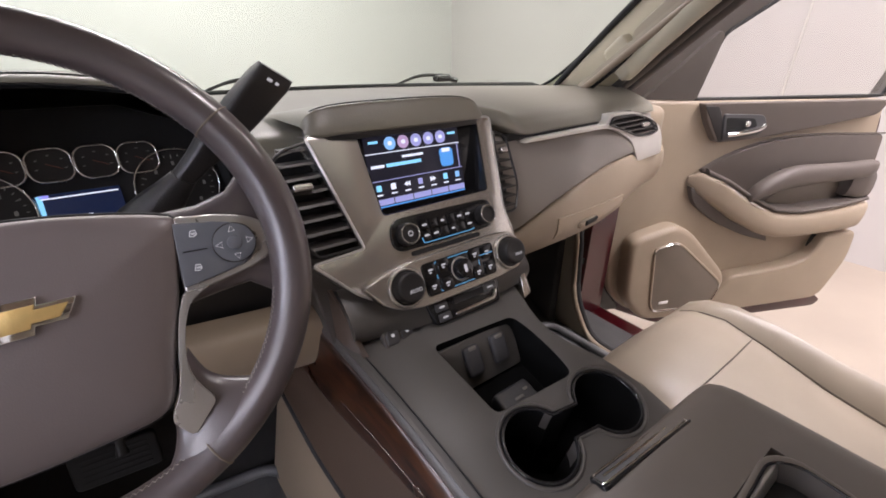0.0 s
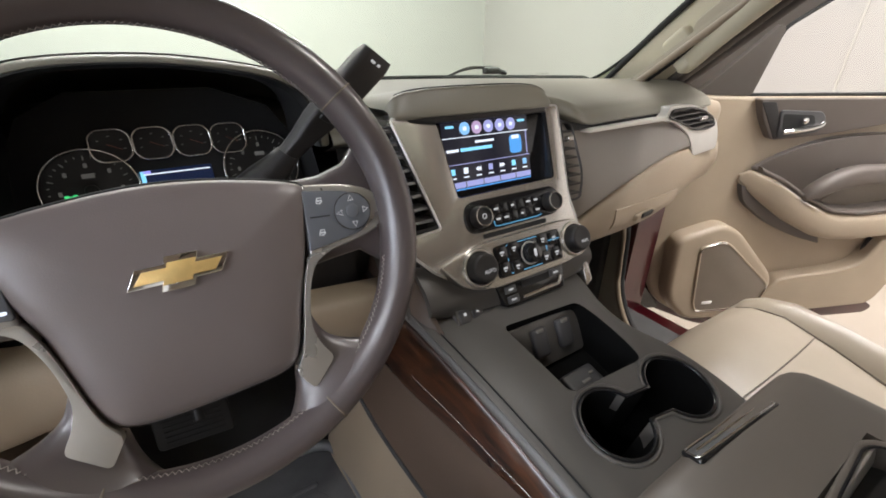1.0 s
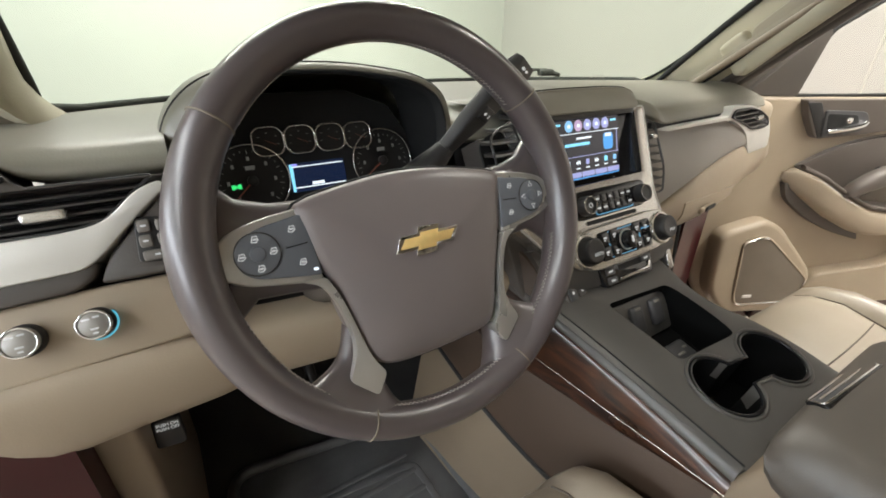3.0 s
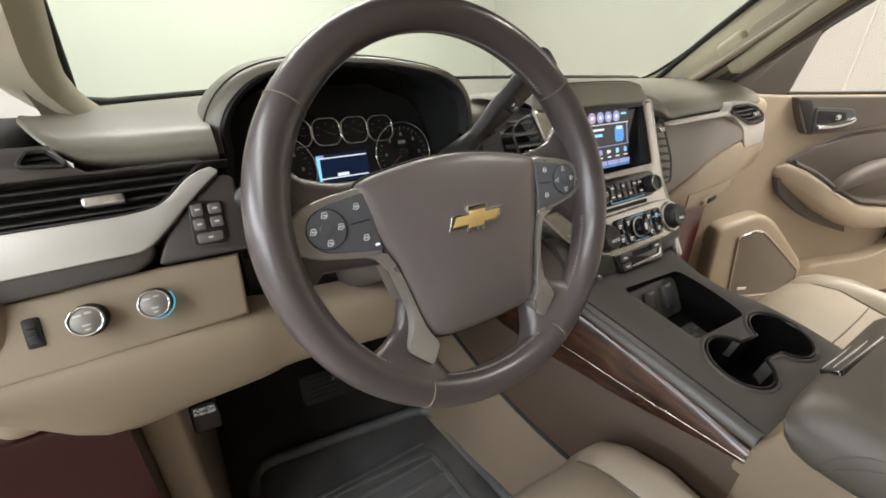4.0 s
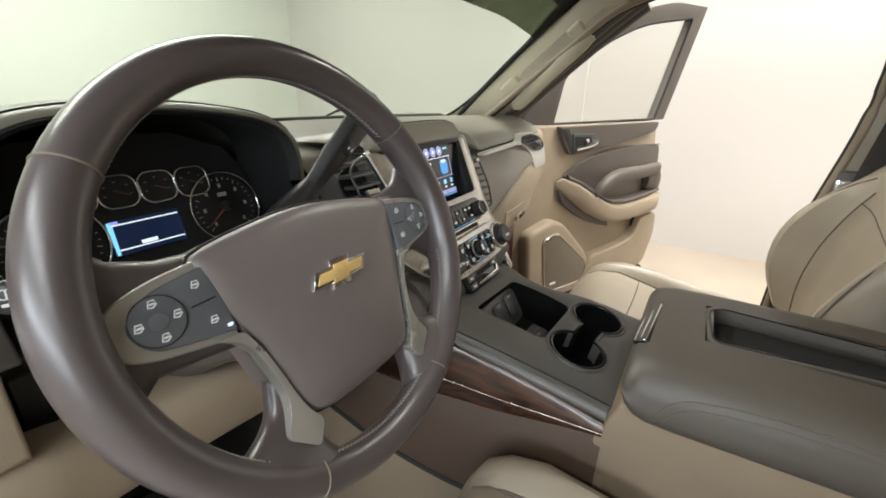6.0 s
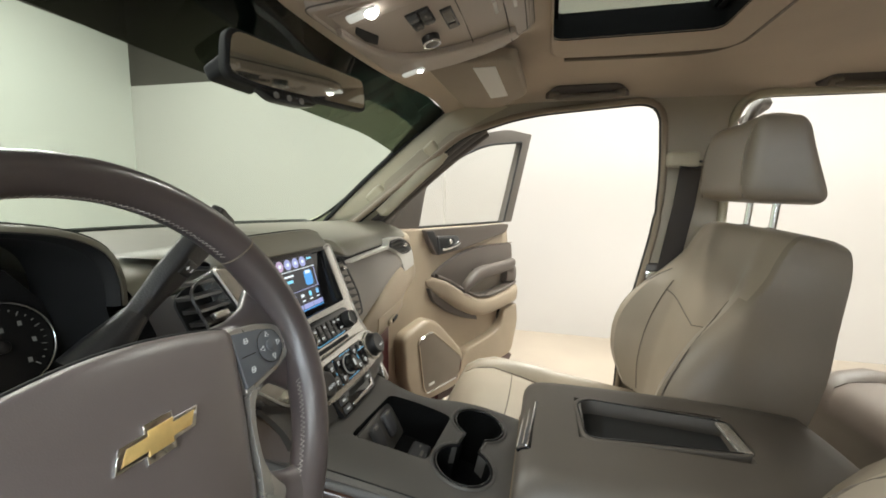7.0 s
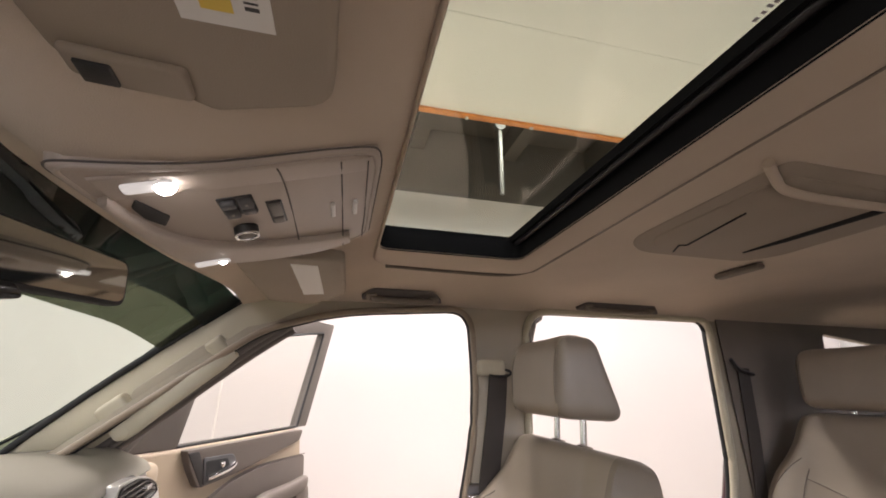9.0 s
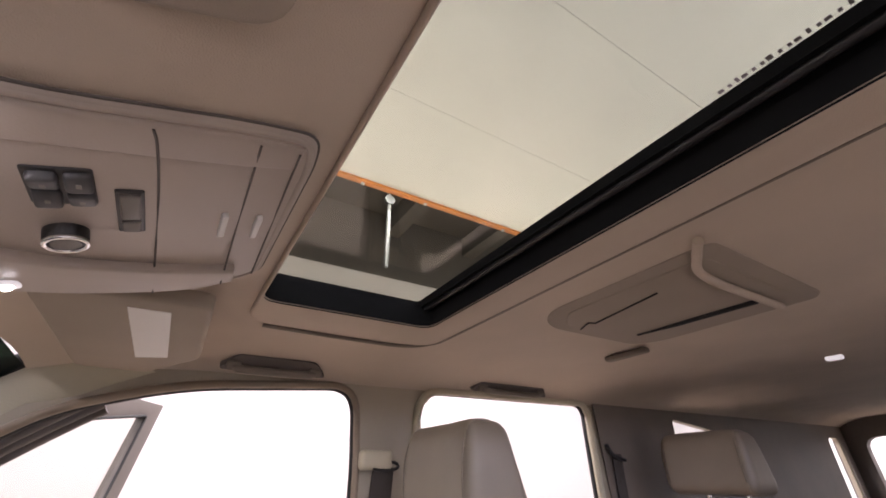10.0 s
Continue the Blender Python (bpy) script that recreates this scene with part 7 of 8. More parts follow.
dsheet("upper_trim", up, -0.02, 0.026, DOOR_TAUPE, "taupe padded upper trim", 0.014, 4)
dsheet("trim_notch", rounded([(-0.214, 0.080), (-0.172, 0.024), (-0.125, -0.040), (-0.100, -0.030), (-0.140, 0.050), (-0.160, 0.080)], 0.008), -0.01, 0.0275, BLACK, "black notch ahead of the handle", 0.003)
bz = dsheet("handle_bezel", rounded([(-0.136, 0.055), (0.026, 0.048), (0.050, 0.019), (0.038, -0.018), (-0.118, -0.036)], [0.012, 0.015, 0.015, 0.02, 0.012]), 0.015, 0.031, CHARCOAL, "charcoal bezel of the inner handle", 0.004)
dsheet("handle_well", rounded([(-0.124, 0.043), (-0.008, 0.037), (0.010, 0.010), (-0.109, -0.010)], 0.01), 0.030, 0.0318, BLACK_MATT, "", 0.0005, parent=bz)
part("pull_handle", tube(spline([at(DOOR, a, b, d) for a, b, d in ((-0.108, -0.014, 0.035), (-0.07, -0.010, 0.040), (-0.02, -0.004, 0.041), (0.018, 0.004, 0.039), (0.034, 0.012, 0.034))], 5), 0.0085, 10), CHROME, bz, "chrome pull handle")
part("lock_knob", cyl(DOOR, -0.040, 0.021, 0.030, 0.042, 0.010), CHROME, bz, "chrome lock rocker")
mid = rounded([(-0.152, -0.140), (-0.07, -0.095), (0.078, -0.050), (0.271, -0.032), (0.625, -0.040), (0.648, -0.18), (0.60, -0.30), (0.30, -0.315), (0.16, -0.295), (0.03, -0.240), (-0.10, -0.170)], [0.02, 0.05, 0.1, 0.1, 0.02, 0.02, 0.04, 0.05, 0.05, 0.05, 0.04], 5)
dsheet("insert", mid, -0.01, 0.014, DOOR_TAUPE, "taupe leather insert", 0.008, 3)
part("insert_seam", tube(spline([at(DOOR, a, b, 0.012) for a, b in ((-0.156, -0.137), (-0.07, -0.091), (0.078, -0.046), (0.271, -0.028), (0.628, -0.036))], 6), 0.003, 6), DOOR_TAUPE, door, "raised seam")
# armrest: tan ledge, dark top and pull cup
def squircle(a, b, h, d, hd, power, k=20):
    """A rounded section of the armrest at a, its height 2h about b and its depth 2hd about d."""
    c = lambda v: math.copysign(abs(v) ** power, v)
    return [at(DOOR, a, b + h * c(math.cos(w)), max(-0.01, d + hd * c(math.sin(w)))) for w in np.linspace(0, 2 * math.pi, k, endpoint=False)]


LEDGE = ((-0.185, -0.172, 0.012, 0.008), (-0.155, -0.180, 0.036, 0.030), (-0.08, -0.217, 0.050, 0.056), (0.03, -0.284, 0.052, 0.080), (0.15, -0.340, 0.053, 0.090), (0.22, -0.356, 0.053, 0.092), (0.32, -0.360, 0.053, 0.092), (0.50, -0.352, 0.057, 0.088), (0.60, -0.345, 0.056, 0.080), (0.648, -0.342, 0.044, 0.055), (0.664, -0.340, 0.020, 0.030))
part("armrest", loft([squircle(a, b, h, d * 0.45, d * 0.55, 0.68) for a, b, h, d in LEDGE]), TAN_SHELL, door, "tan armrest ledge")
# Dark brown trim whose colour also carries the shade under the ledge.
dsheet("armrest_underside", rounded([(-0.182, -0.195), (-0.150, -0.262), (-0.036, -0.340), (0.102, -0.404), (0.247, -0.447), (0.215, -0.385), (0.05, -0.31), (-0.10, -0.22)], [0.01, 0.03, 0.05, 0.05, 0.01, 0.03, 0.05, 0.05]), -0.01, 0.022, DARK_TRIM, "dark brown armrest underside with its shade painted in", 0.010, 4)
TOP_LINE = ((-0.13, -0.143, 0.034), (-0.05, -0.178, 0.058), (0.05, -0.237, 0.078), (0.16, -0.287, 0.086), (0.29, -0.302, 0.086), (0.475, -0.290, 0.083), (0.62, -0.280, 0.062))
part("armrest_top", loft([squircle(a, b, 0.011, d * 0.5, d * 0.5, 0.8, 14) for a, b, d in TOP_LINE]), DOOR_TAUPE, door, "padded taupe armrest top")
BAR = ((0.030, -0.236, 0.012, 0.066, 0.020), (0.060, -0.214, 0.026, 0.068, 0.026), (0.110, -0.190, 0.034, 0.068, 0.028), (0.170, -0.171, 0.037, 0.066, 0.029), (0.230, -0.164, 0.038, 0.064, 0.029), (0.330, -0.163, 0.035, 0.062, 0.028), (0.450, -0.161, 0.033, 0.060, 0.027), (0.540, -0.156, 0.032, 0.056, 0.027), (0.575, -0.154, 0.028, 0.050, 0.024), (0.590, -0.154, 0.014, 0.046, 0.014))
part("pull_bar", loft([squircle(a, b, h, d, hd, 0.72) for a, b, h, d, hd in BAR]), DOOR_TAUPE, door, "taupe padded grab bar of the armrest")
part("bar_end_mount", loft([squircle(a, b, h, d, hd, 0.7, 16) for a, b, h, d, hd in ((0.50, -0.215, 0.05, 0.03, 0.03), (0.56, -0.22, 0.06, 0.035, 0.035), (0.61, -0.225, 0.055, 0.032, 0.032), (0.635, -0.225, 0.03, 0.02, 0.02))]), DOOR_TAUPE, door)
part("pull_slot", prism(DOOR, rounded([(0.150, -0.212), (0.172, -0.176), (0.192, -0.148), (0.222, -0.158), (0.23, -0.21)], 0.008), 0.012, 0.0165, 0.001), BLACK_MATT, door, "dark slot behind the grab bar")
part("pull_lining", prism(DOOR, rounded([(0.17, -0.275), (0.24, -0.222), (0.50, -0.212), (0.52, -0.285), (0.30, -0.300)], 0.02), 0.012, 0.0175, 0.002), SEAT_SIDE, door, "paler lining of the pull well")
part("arm_line", tube(spline([at(DOOR, a, b, d) for a, b, d in ((-0.115, -0.168, 0.048), (-0.05, -0.196, 0.064), (0.03, -0.246, 0.078), (0.10, -0.280, 0.086))], 6), 0.0016, 6), CHROME, door, "thin chrome line")
# map pocket
dsheet("map_pocket", rounded([(0.06, -0.62), (0.10, -0.575), (0.145, -0.572), (0.375, -0.555), (0.460, -0.528), (0.495, -0.435), (0.650, -0.42), (0.668, -0.55), (0.60, -0.735), (0.0, -0.745)], [0.02, 0.03, 0.03, 0.05, 0.04, 0.02, 0.03, 0.05, 0.05, 0.03], 5), -0.01, 0.055, TAN_SHELL, "tan map pocket", 0.014, 4)
# Black tube draws the shade at the pocket's end.
part("pocket_shadow_gap", tube([at(DOOR, 0.497, -0.44, 0.012), at(DOOR, 0.474, -0.525, 0.014)], 0.010, 8), BLACK_MATT, door, "shaded end of the pocket")
# speaker pod
pod_ = rounded([(-0.40, -0.375), (-0.225, -0.325), (-0.15, -0.36), (0.075, -0.575), (0.03, -0.745), (-0.28, -0.735), (-0.38, -0.62)], [0.05, 0.05, 0.05, 0.06, 0.05, 0.06, 0.06], 5)
dsheet("speaker_pod", pod_, -0.02, 0.060, TAN_SHELL, "tan speaker pod", 0.022, 5)
gr = rounded([(-0.300, -0.412), (-0.222, -0.392), (-0.188, -0.405), (0.042, -0.592), (0.020, -0.668), (0.0, -0.690), (-0.240, -0.690), (-0.262, -0.655)], [0.02, 0.02, 0.02, 0.03, 0.02, 0.02, 0.02, 0.02], 4)
grille = dsheet("speaker_grille", gr, 0.05, 0.064, SEAT_SIDE, "taupe speaker grille with chrome corners", 0.002)
for seg_ in (gr[:11], gr[17:23], gr[26:34]):
    part("grille_edge", tube([at(DOOR, a, b, 0.065) for a, b in seg_], 0.0035, 6), CHROME, grille, "chrome edge")
part("grille_rim", loop_tube(DOOR, gr, 0.0615, 0.005, 8), TAN_SHELL, grille)
part("label_plate", prism(DOOR, rect(-0.205, -0.652, 0.040, 0.012), 0.064, 0.0665, 0.001), LABEL_WHITE, grille, "small pale label plate")
# hinge side
# Gloss black puts the shade on the maroon hinge side into colour.
dsheet("hinge_edge", rounded([(-0.52, 0.05), (-0.455, 0.05), (-0.41, -0.60), (-0.33, -0.72), (-0.52, -0.72)], 0.02), -0.12, -0.02, BLACK_GLOSS, "maroon hinge side of the door blackened as shade", 0.006)
part("check_strap", tube([at(DOOR, -0.50, -0.42, -0.06), (0.80, 0.26, 0.80)], 0.012, 8), BLACK, door, "black check strap")

# rear door frame seen past the pillar
rd = thing("rear_door", (0.80, -0.92, 0.6), "open rear door, its dark window frame edge showing", "car door")
part("window_frame", tube(spline([(0.86, -0.93, 1.55), (0.90, -0.985, 1.70), (0.95, -1.035, 1.785), (1.05, -1.10, 1.80), (1.30, -1.13, 1.79)], 6), 0.016, 8), DARK_TRIM, rd, "dark window frame")
part("door_shell", prism(basis((0.86, -0.93, 0.9), (0.985, -0.17, 0), (0, 0, 1)), rect(0.42, -0.02, 0.86, 0.62, 0.06), -0.05, 0.05, 0.01), RED, rd)

# ---- overhead ----
over = thing("overhead_console", tuple(at(OVERHEAD, 0, 0)), "warm grey overhead console with two lit map lamps", "overhead console")
OC = rounded([(-0.178, -0.122), (-0.05, -0.118), (0.06, -0.116), (0.125, -0.07), (0.157, 0.04), (0.152, 0.125), (0.13, 0.153), (-0.10, 0.154), (-0.134, 0.148), (-0.140, 0.10), (-0.142, -0.03)],
             [0.015, 0.05, 0.04, 0.05, 0.05, 0.02, 0.02, 0.02, 0.02, 0.05, 0.05], 5)
part("body", prism(OVERHEAD, OC, -0.05, 0.002, 0.004, seg=3), CEILING_PLASTIC, over, "warm grey moulded body")
part("body_rim", loop_tube(OVERHEAD, [(a * 0.965, b * 0.965) for a, b in OC], 0.0005, 0.0030, 8), CEILING_PLASTIC, over, "raised rim")
part("body_gap", loop_tube(OVERHEAD, [(a * 1.004, b * 1.004) for a, b in OC], -0.0015, 0.0011, 6), DARK_TRIM, over, "thin dark joint round the console")
# the thick lip below the switches, and the brow above them: the face between lies hollow
lip = [(p.x, p.y) for p in spline([(0.100, 0.120), (0.0935, 0.07), (0.080, 0.02), (0.060, -0.03), (0.030, -0.066), (-0.015, -0.090), (-0.070, -0.101), (-0.115, -0.104)], 4)]
low = [(p.x, p.y) for p in spline([(-0.112, -0.113), (-0.05, -0.113), (0.045, -0.108), (0.100, -0.088), (0.132, -0.030), (0.146, 0.03), (0.148, 0.08), (0.132, 0.122)], 4)]
part("lower_lip", prism(OVERHEAD, lip + low, 0.0, 0.012, 0.005, seg=4), CEILING_PLASTIC, over, "thick rounded lower lip")
brow_ = [(p.x, p.y) for p in spline([(-0.108, -0.104), (-0.104, -0.05), (-0.100, 0.0), (-0.097, 0.05), (-0.095, 0.10), (-0.096, 0.138)], 4)]
part("upper_band", prism(OVERHEAD, brow_ + [(-0.124, 0.140), (-0.130, 0.09), (-0.134, 0.0), (-0.142, -0.05), (-0.150, -0.104)], 0.0, 0.0052, 0.003, seg=3), CEILING_PLASTIC, over, "smooth upper band")
for pts in (((-0.128, 0.044), (-0.112, 0.046), (-0.055, 0.0475), (0.05, 0.0465), (0.146, 0.044)), ((-0.124, 0.107), (-0.06, 0.109), (0.03, 0.110), (0.132, 0.109)), ((-0.118, 0.136), (-0.05, 0.139), (0.03, 0.141), (0.105, 0.138))):
    part("lid_gap", tube(spline([at(OVERHEAD, a, b, 0.0056 if a < -0.096 else (0.0122 if a > 0.094 else 0.0022)) for a, b in pts], 5), 0.0010, 5), DARK_TRIM, over, "dark gap between the lids")
for a, b in ((0.001, 0.097), (0.004, 0.126)):
    part("lid_pull", prism(OVERHEAD, rect(a, b, 0.040, 0.0055, 0.002), 0.002, 0.007, 0.001), LABEL_WHITE, over, "pale lid pull")
RECESS = OVERHEAD @ Matrix.Translation((0, 0, -0.009))
swb = part("roof_switch", prism(RECESS, rect(-0.052, -0.007, 0.046, 0.036, 0.003), 0.010, 0.0125, 0.001), BLACK, over, "black window and roof switch")
for a, b, g in ((-0.062, -0.015, 6), (-0.062, 0.003, -5), (-0.041, -0.015, -6), (-0.041, 0.003, 5)):
    part("key", rbox((0.0185, 0.0155, 0.009), 0.003, RECESS @ Matrix.Translation((a, b, 0.0135)) @ pose(0, 0, 0, 0, g * 2, 0), corner=2, mid=2), CHARCOAL, swb)
    part("mark", prism(RECESS, rect(a, b, 0.006, 0.003, 0.001), 0.0178, 0.0184), GREY_BUTTON, swb)
sw2 = part("rocker_switch", prism(RECESS, rect(-0.018, 0.030, 0.066, 0.018, 0.002), 0.010, 0.0125, 0.001), BLACK, over)
part("key", prism(RECESS, rect(-0.029, 0.030, 0.036, 0.013, 0.002), 0.012, 0.0155, 0.002), GREY_BUTTON, sw2)
part("key", prism(RECESS, rect(0.004, 0.030, 0.018, 0.013, 0.002), 0.012, 0.0145, 0.002), GREY_BUTTON, sw2)
kn = part("roof_dial", cyl(RECESS, 0.016, -0.012, 0.010, 0.023, 0.0145), BLACK, over, "black roof dial with a chrome rim")
part("dial_rim", ring(RECESS, 0.016, -0.012, 0.0225, 0.0130, 0.0020), CHROME, kn)
part("dial_face", prism(RECESS, circle(0.016, -0.012, 0.0105, 24), 0.018, 0.0235, 0.002), GREY_BUTTON, kn)
part("microphone", prism(RECESS, rounded([(-0.100, -0.088), (-0.052, -0.074), (-0.030, -0.086), (-0.055, -0.096), (-0.085, -0.097)], 0.003), 0.010, 0.0128, 0.001), BLACK_MATT, over, "black microphone slots")
LAMP = glow("map_lamp_lens", (1.0, 0.97, 0.93), 0.45)
LAMP_HOT = glow("map_lamp_bulb", (1.0, 0.99, 0.97), 30.0)
for s, hot in ((-1, True), (1, False)):
    a, b = (-0.128, -0.066) if s < 0 else (0.096, -0.072)
    o = rounded([(a - 0.009, b - 0.021), (a + 0.009, b - 0.023), (a + 0.010, b + 0.022), (a - 0.007, b + 0.020)], 0.006)
    up_ = 0.005 if hot else 0.0115
    ln = part("map_lamp", prism(OVERHEAD, o, up_ - 0.003, up_ + 0.003, 0.002), LAMP, over, "lit map lamp")
    bm = bmesh.new()
    bmesh.ops.create_icosphere(bm, subdivisions=3, radius=0.0098 if hot else 0.006, matrix=Matrix.Translation(at(OVERHEAD, a + 0.003, b + 0.012, up_)))
    part("bulb", bm, LAMP_HOT, ln, "bright bulb")
    la = bpy.data.lights.new("map_lamp", "SPOT")
    la.energy, la.spot_size, la.spot_blend, la.shadow_soft_size, la.color = MAP_WATTS, radians(150), 0.9, 0.012, (1.0, 0.97, 0.93)
    lo = new("map_lamp_light", la)
    lo.matrix_world = look(at(OVERHEAD, a, b, up_ + 0.012), at(OVERHEAD, a, b, 1.0))

mir = thing("rear_view_mirror", (-0.04, 0.0, 1.65), "black framed rear view mirror on the windshield", "mirror")
MR = basis((-0.052, -0.010, 1.650), (0.955, -0.20, 0.020), (-0.02, 0.10, 0.99))
mo = rounded([(-0.146, -0.032), (-0.090, -0.038), (0.150, -0.030), (0.151, 0.030), (-0.133, 0.034)], [0.018, 0.05, 0.016, 0.014, 0.02], 5)
part("housing", prism(MR, mo, -0.012, 0.0, 0.003, seg=3), BLACK_MATT, mir, "black housing")
part("mirror_glass", prism(MR, [(a * 0.955, b * 0.86) for a, b in mo], -0.002, 0.002), MIRROR, mir, "silvered glass")
bar = part("button_bar", prism(MR, rounded([(-0.100, -0.036), (0.0, -0.030), (0.012, -0.044), (-0.02, -0.050), (-0.075, -0.050)], 0.008), -0.012, 0.004, 0.002), BLACK_GLOSS, mir, "black button bar")
for a in (-0.070, -0.046, -0.022):
    part("button", cyl(MR, a, -0.0425, 0.003, 0.0065, 0.0045, n=14, bevel=0.001), GREY_BUTTON, bar)
part("stem", tube([at(MR, -0.02, 0.0, -0.03), (-0.03, 0.06, 1.66), (-0.03, 0.12, 1.68)], 0.014, 10), BLACK, mir)


def visor(pts, z, label, lab, bars):
    cx = sum(p[0] for p in pts) / len(pts)
    t = thing("sun_visor", (cx, -0.2, z), label, "sun visor", "sun visors")
    m = basis((0, 0, z), (1, 0, 0), (0, -1, 0))
    o = rounded([(a, -b) for a, b in pts], 0.022, 5)
    part("panel", prism(m, o, -0.022, 0.0, 0.007, seg=4), VISOR, t, "beige fabric panel")
    q = [(a, -b) for a, b in lab]
    part("label", prism(m, q, -0.001, 0.0008), LABEL_WHITE, t, "white warning label")
    if bars:
        c = Vector((sum(p[0] for p in q) / 4, sum(p[1] for p in q) / 4))
        bm = bmesh.new()
        for i in range(14):
            prism(m, rect(c.x - 0.027 + i * 0.0042, c.y + 0.016, 0.0012 + 0.0014 * (i % 3 == 1), 0.008), 0.0006, 0.0012, 0, bm)
        for i in range(4):
            prism(m, rect(c.x - 0.015 + 0.012 * (i % 2), c.y - 0.004 - 0.007 * (i // 2), 0.022, 0.002), 0.0006, 0.0012, 0, bm)
        part("printed_bars", bm, INK, t)
        part("yellow_patch", prism(m, rect(c.x + 0.026, c.y - 0.004, 0.014, 0.018), 0.0006, 0.0012), LABEL_YELLOW, t)
    return t, m


visor([(0.215, -0.118), (0.640, -0.120), (0.655, -0.235), (0.50, -0.318), (0.205, -0.312)], 1.738, "beige passenger sun visor with a white label", [(0.245, -0.218), (0.245, -0.266), (0.50, -0.268), (0.52, -0.220)], False)
vt, vm = visor([(-0.174, -0.114), (-0.192, -0.200), (-0.224, -0.300), (-0.66, -0.318), (-0.68, -0.122)], 1.742, "beige driver sun visor with a printed label", [(-0.292, -0.212), (-0.292, -0.266), (-0.38, -0.266), (-0.38, -0.212)], True)
clip = part("pivot_clip", rbox((0.034, 0.076, 0.010), 0.0045, pose(-0.233, -0.161, 1.7405, 0, 0, 6), corner=3, mid=3), VISOR, vt, "beige visor clip")
part("clip_slot", rbox((0.022, 0.022, 0.004), 0.0015, pose(-0.234, -0.142, 1.7350, 0, 0, 6), corner=2, mid=2), BLACK, clip, "dark slot")


def grab_handle(y0, y1, x, z, slim):
    t = thing("grab_handle", (x, (y0 + y1) / 2, z), "folded beige grab handle in a dark recess above the door", "grab handle", "grab handles")
    m = basis((x, (y0 + y1) / 2, z), (0, -1, 0), (-0.7, 0, 0.7))
    w = abs(y1 - y0)
    o = rounded([(-w / 2, -0.020), (w / 2, -0.020), (w / 2 - 0.035, 0.020), (-w / 2 + 0.035, 0.020)], 0.014, 5)
    part("recess", prism(m, o, -0.03, 0.0, 0.002), DARK_TRIM, t, "dark recess")
    part("bar", tube(spline([at(m, a * w, b, d) for a, b, d in ((-0.36, -0.008, 0.000), (-0.31, -0.010, 0.006), (0.0, -0.011, 0.008), (0.31, -0.010, 0.006), (0.36, -0.008, 0.000))], 5), slim, 10), SEAT_SIDE, t, "folded bar")
    for a in (-0.37, 0.37):
        part("end_mount", rbox((0.030, 0.022, 0.010), 0.004, m @ Matrix.Translation((a * w, -0.006, 0.002)), corner=3, mid=2), SEAT_SIDE, t)


grab_handle(-0.358, -0.600, 0.636, 1.772, 0.009)
grab_handle(-1.035, -1.345, 0.640, 1.778, 0.008)
t = thing("pillar_handle", (0.73, 0.12, 1.53), "beige moulded grab handle on the windshield pillar", "grab handle", "grab handles")
PH = basis((0.712, 0.10, 1.545), (-0.10, -0.76, 0.64), (-0.20, 0.63, 0.75))
# The darker trim colour gives the recess its shade.
part("recess", prism(PH, rounded([(-0.125, -0.030), (0.125, -0.022), (0.110, 0.020), (-0.085, 0.024)], 0.018, 4), -0.01, 0.004, 0.003), PILLAR_SHADED, t, "moulded recess behind the grip")
part("bar", loft([[at(PH, a, -0.044 + w * math.cos(q), 0.014 + d + 0.013 * math.sin(q)) for q in np.linspace(0, 2 * math.pi, 14, endpoint=False)] for a, w, d in ((-0.170, 0.012, -0.012), (-0.152, 0.024, -0.004), (-0.12, 0.026, 0.008), (-0.05, 0.023, 0.016), (0.05, 0.022, 0.016), (0.12, 0.022, 0.005), (0.155, 0.016, -0.010))]), PILLAR, t, "beige grip")
part("end_mount", rbox((0.072, 0.095, 0.044), 0.014, PH @ Matrix.Translation((-0.130, -0.014, 0.010)), corner=4, mid=3), PILLAR, t)
part("end_mount", rbox((0.050, 0.070, 0.028), 0.012, PH @ Matrix.Translation((0.128, -0.018, 0.002)), corner=4, mid=3), PILLAR, t)

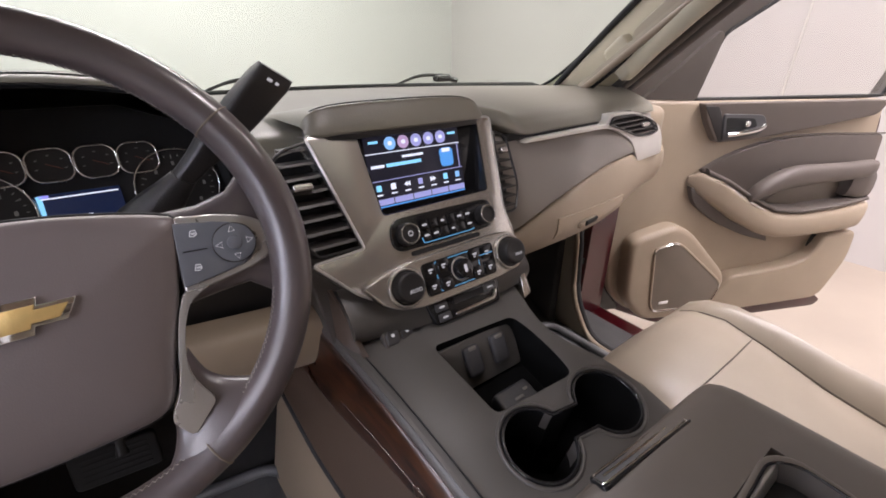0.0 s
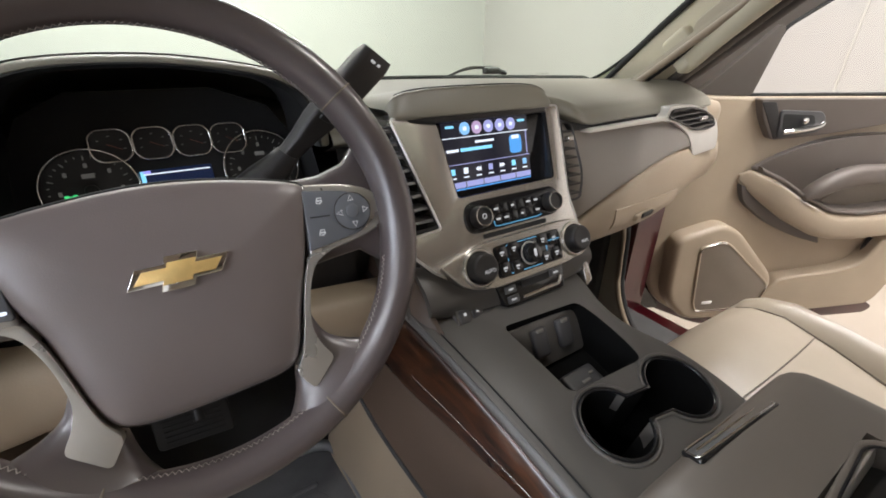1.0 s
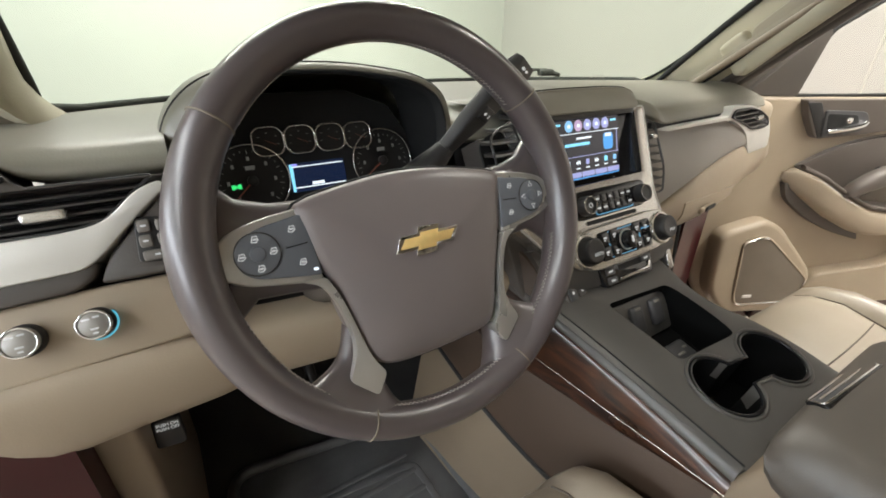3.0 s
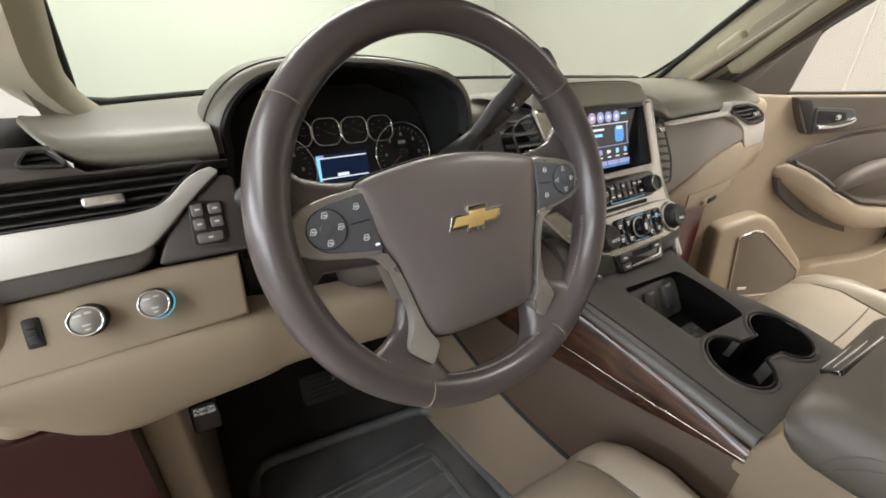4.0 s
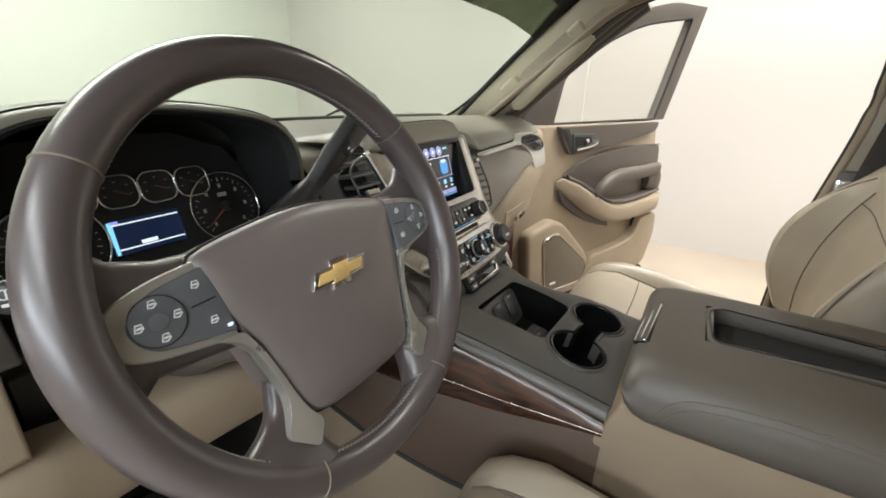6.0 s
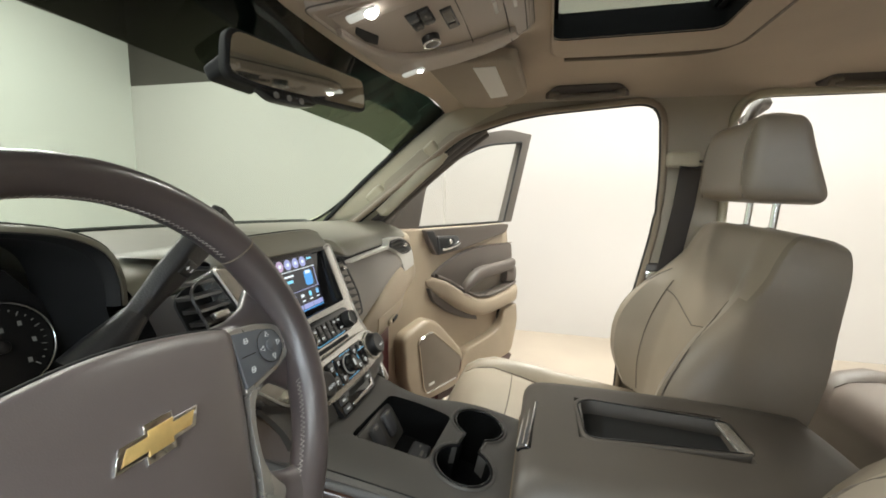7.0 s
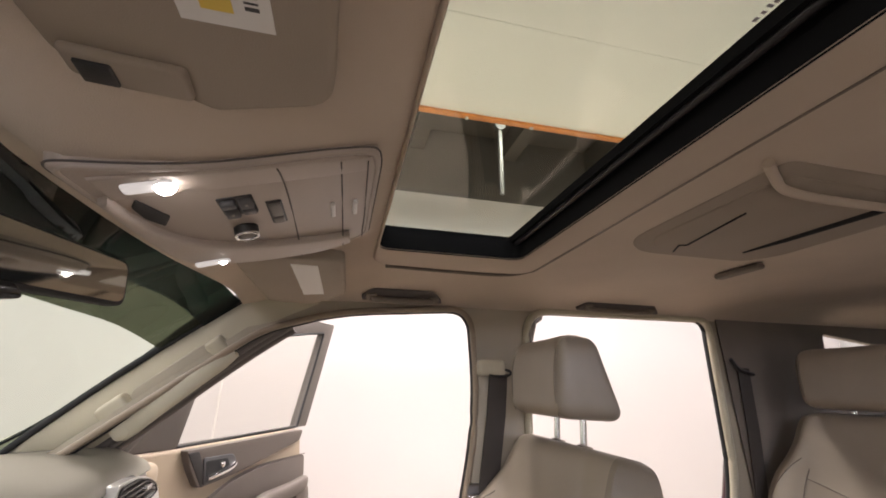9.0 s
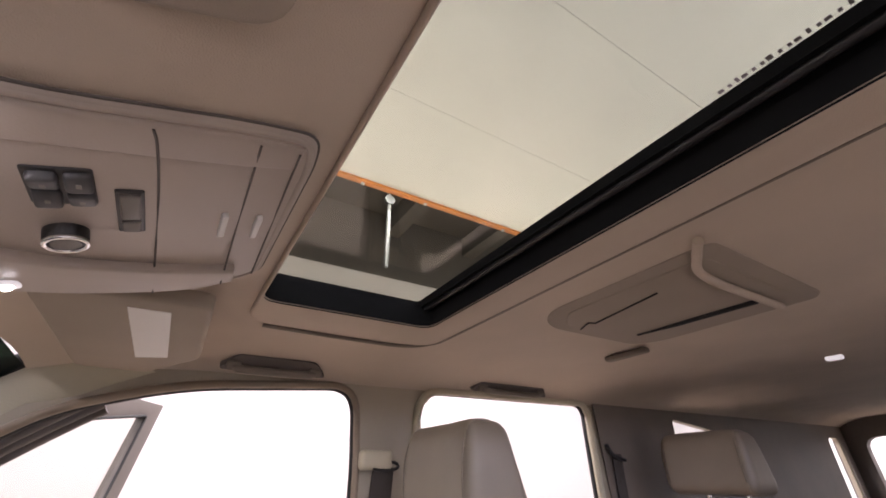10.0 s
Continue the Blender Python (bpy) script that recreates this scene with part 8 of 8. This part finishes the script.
drop = thing("ceiling_screen", (0.03, -1.06, 1.79), "folded beige drop-down screen unit on the headliner", "screen")
DZ = basis((0, 0, 1.810), (1, 0, 0), (0, -1, 0))
part("unit", prism(DZ, rounded([(-0.165, 0.865), (0.150, 0.865), (0.215, 0.93), (0.215, 1.21), (0.16, 1.25), (-0.15, 1.25), (-0.165, 1.22)], [0.02, 0.06, 0.05, 0.05, 0.04, 0.04, 0.02], 4), -0.02, -0.003, 0.004, seg=3), VISOR, drop)
part("panel", prism(DZ, rounded([(-0.135, 0.90), (0.13, 0.90), (0.185, 0.955), (0.185, 1.18), (-0.135, 1.18)], 0.02, 4), -0.005, -0.001, 0.002), VISOR, drop)
part("hinge_bar", tube(spline([(-0.160, -0.835, 1.808), (-0.135, -0.875, 1.806), (-0.108, -0.93, 1.806), (-0.100, -1.02, 1.806), (-0.100, -1.22, 1.808)], 5), 0.007, 8), HEADLINER, drop, "pale hinge bar")
part("gap", tube([(0.150, -1.142, 1.810), (0.06, -1.145, 1.809), (-0.09, -1.150, 1.809)], [0.002, 0.005, 0.006], 6), BLACK_MATT, drop)
part("gap", tube([(0.183, -0.995, 1.8102), (0.145, -0.975, 1.8100), (0.140, -0.99, 1.8100), (-0.02, -0.957, 1.8100)], 0.0018, 6), BLACK_MATT, drop)
dome = thing("coat_hook", (0.265, -1.255, 1.81), "slim brown folded hook in the headliner", "hook")
part("hook", rbox((0.12, 0.026, 0.014), 0.006, Matrix.Translation((0.265, -1.255, 1.806)), corner=3, mid=2), SEAT_SIDE, dome)

dome = thing("dome_lamp", (0.02, -1.835, 1.80), "small lit reading lamp in the rear headliner", "ceiling lamp")
part("lens", rbox((0.04, 0.022, 0.012), 0.005, Matrix.Translation((0.019, -1.835, 1.810)), corner=2, mid=2), LAMP, dome)

# loose cable at the driver's door post
cb = thing("door_cable", (-0.84, 0.02, 0.80), "black wiring tube at the driver door post", "cable")
part("tube", tube(spline([(-0.80, 0.05, 0.93), (-0.86, 0.0, 0.92), (-0.93, -0.06, 0.86), (-1.02, -0.10, 0.80)], 6), 0.010, 8), BLACK_MATT, cb)
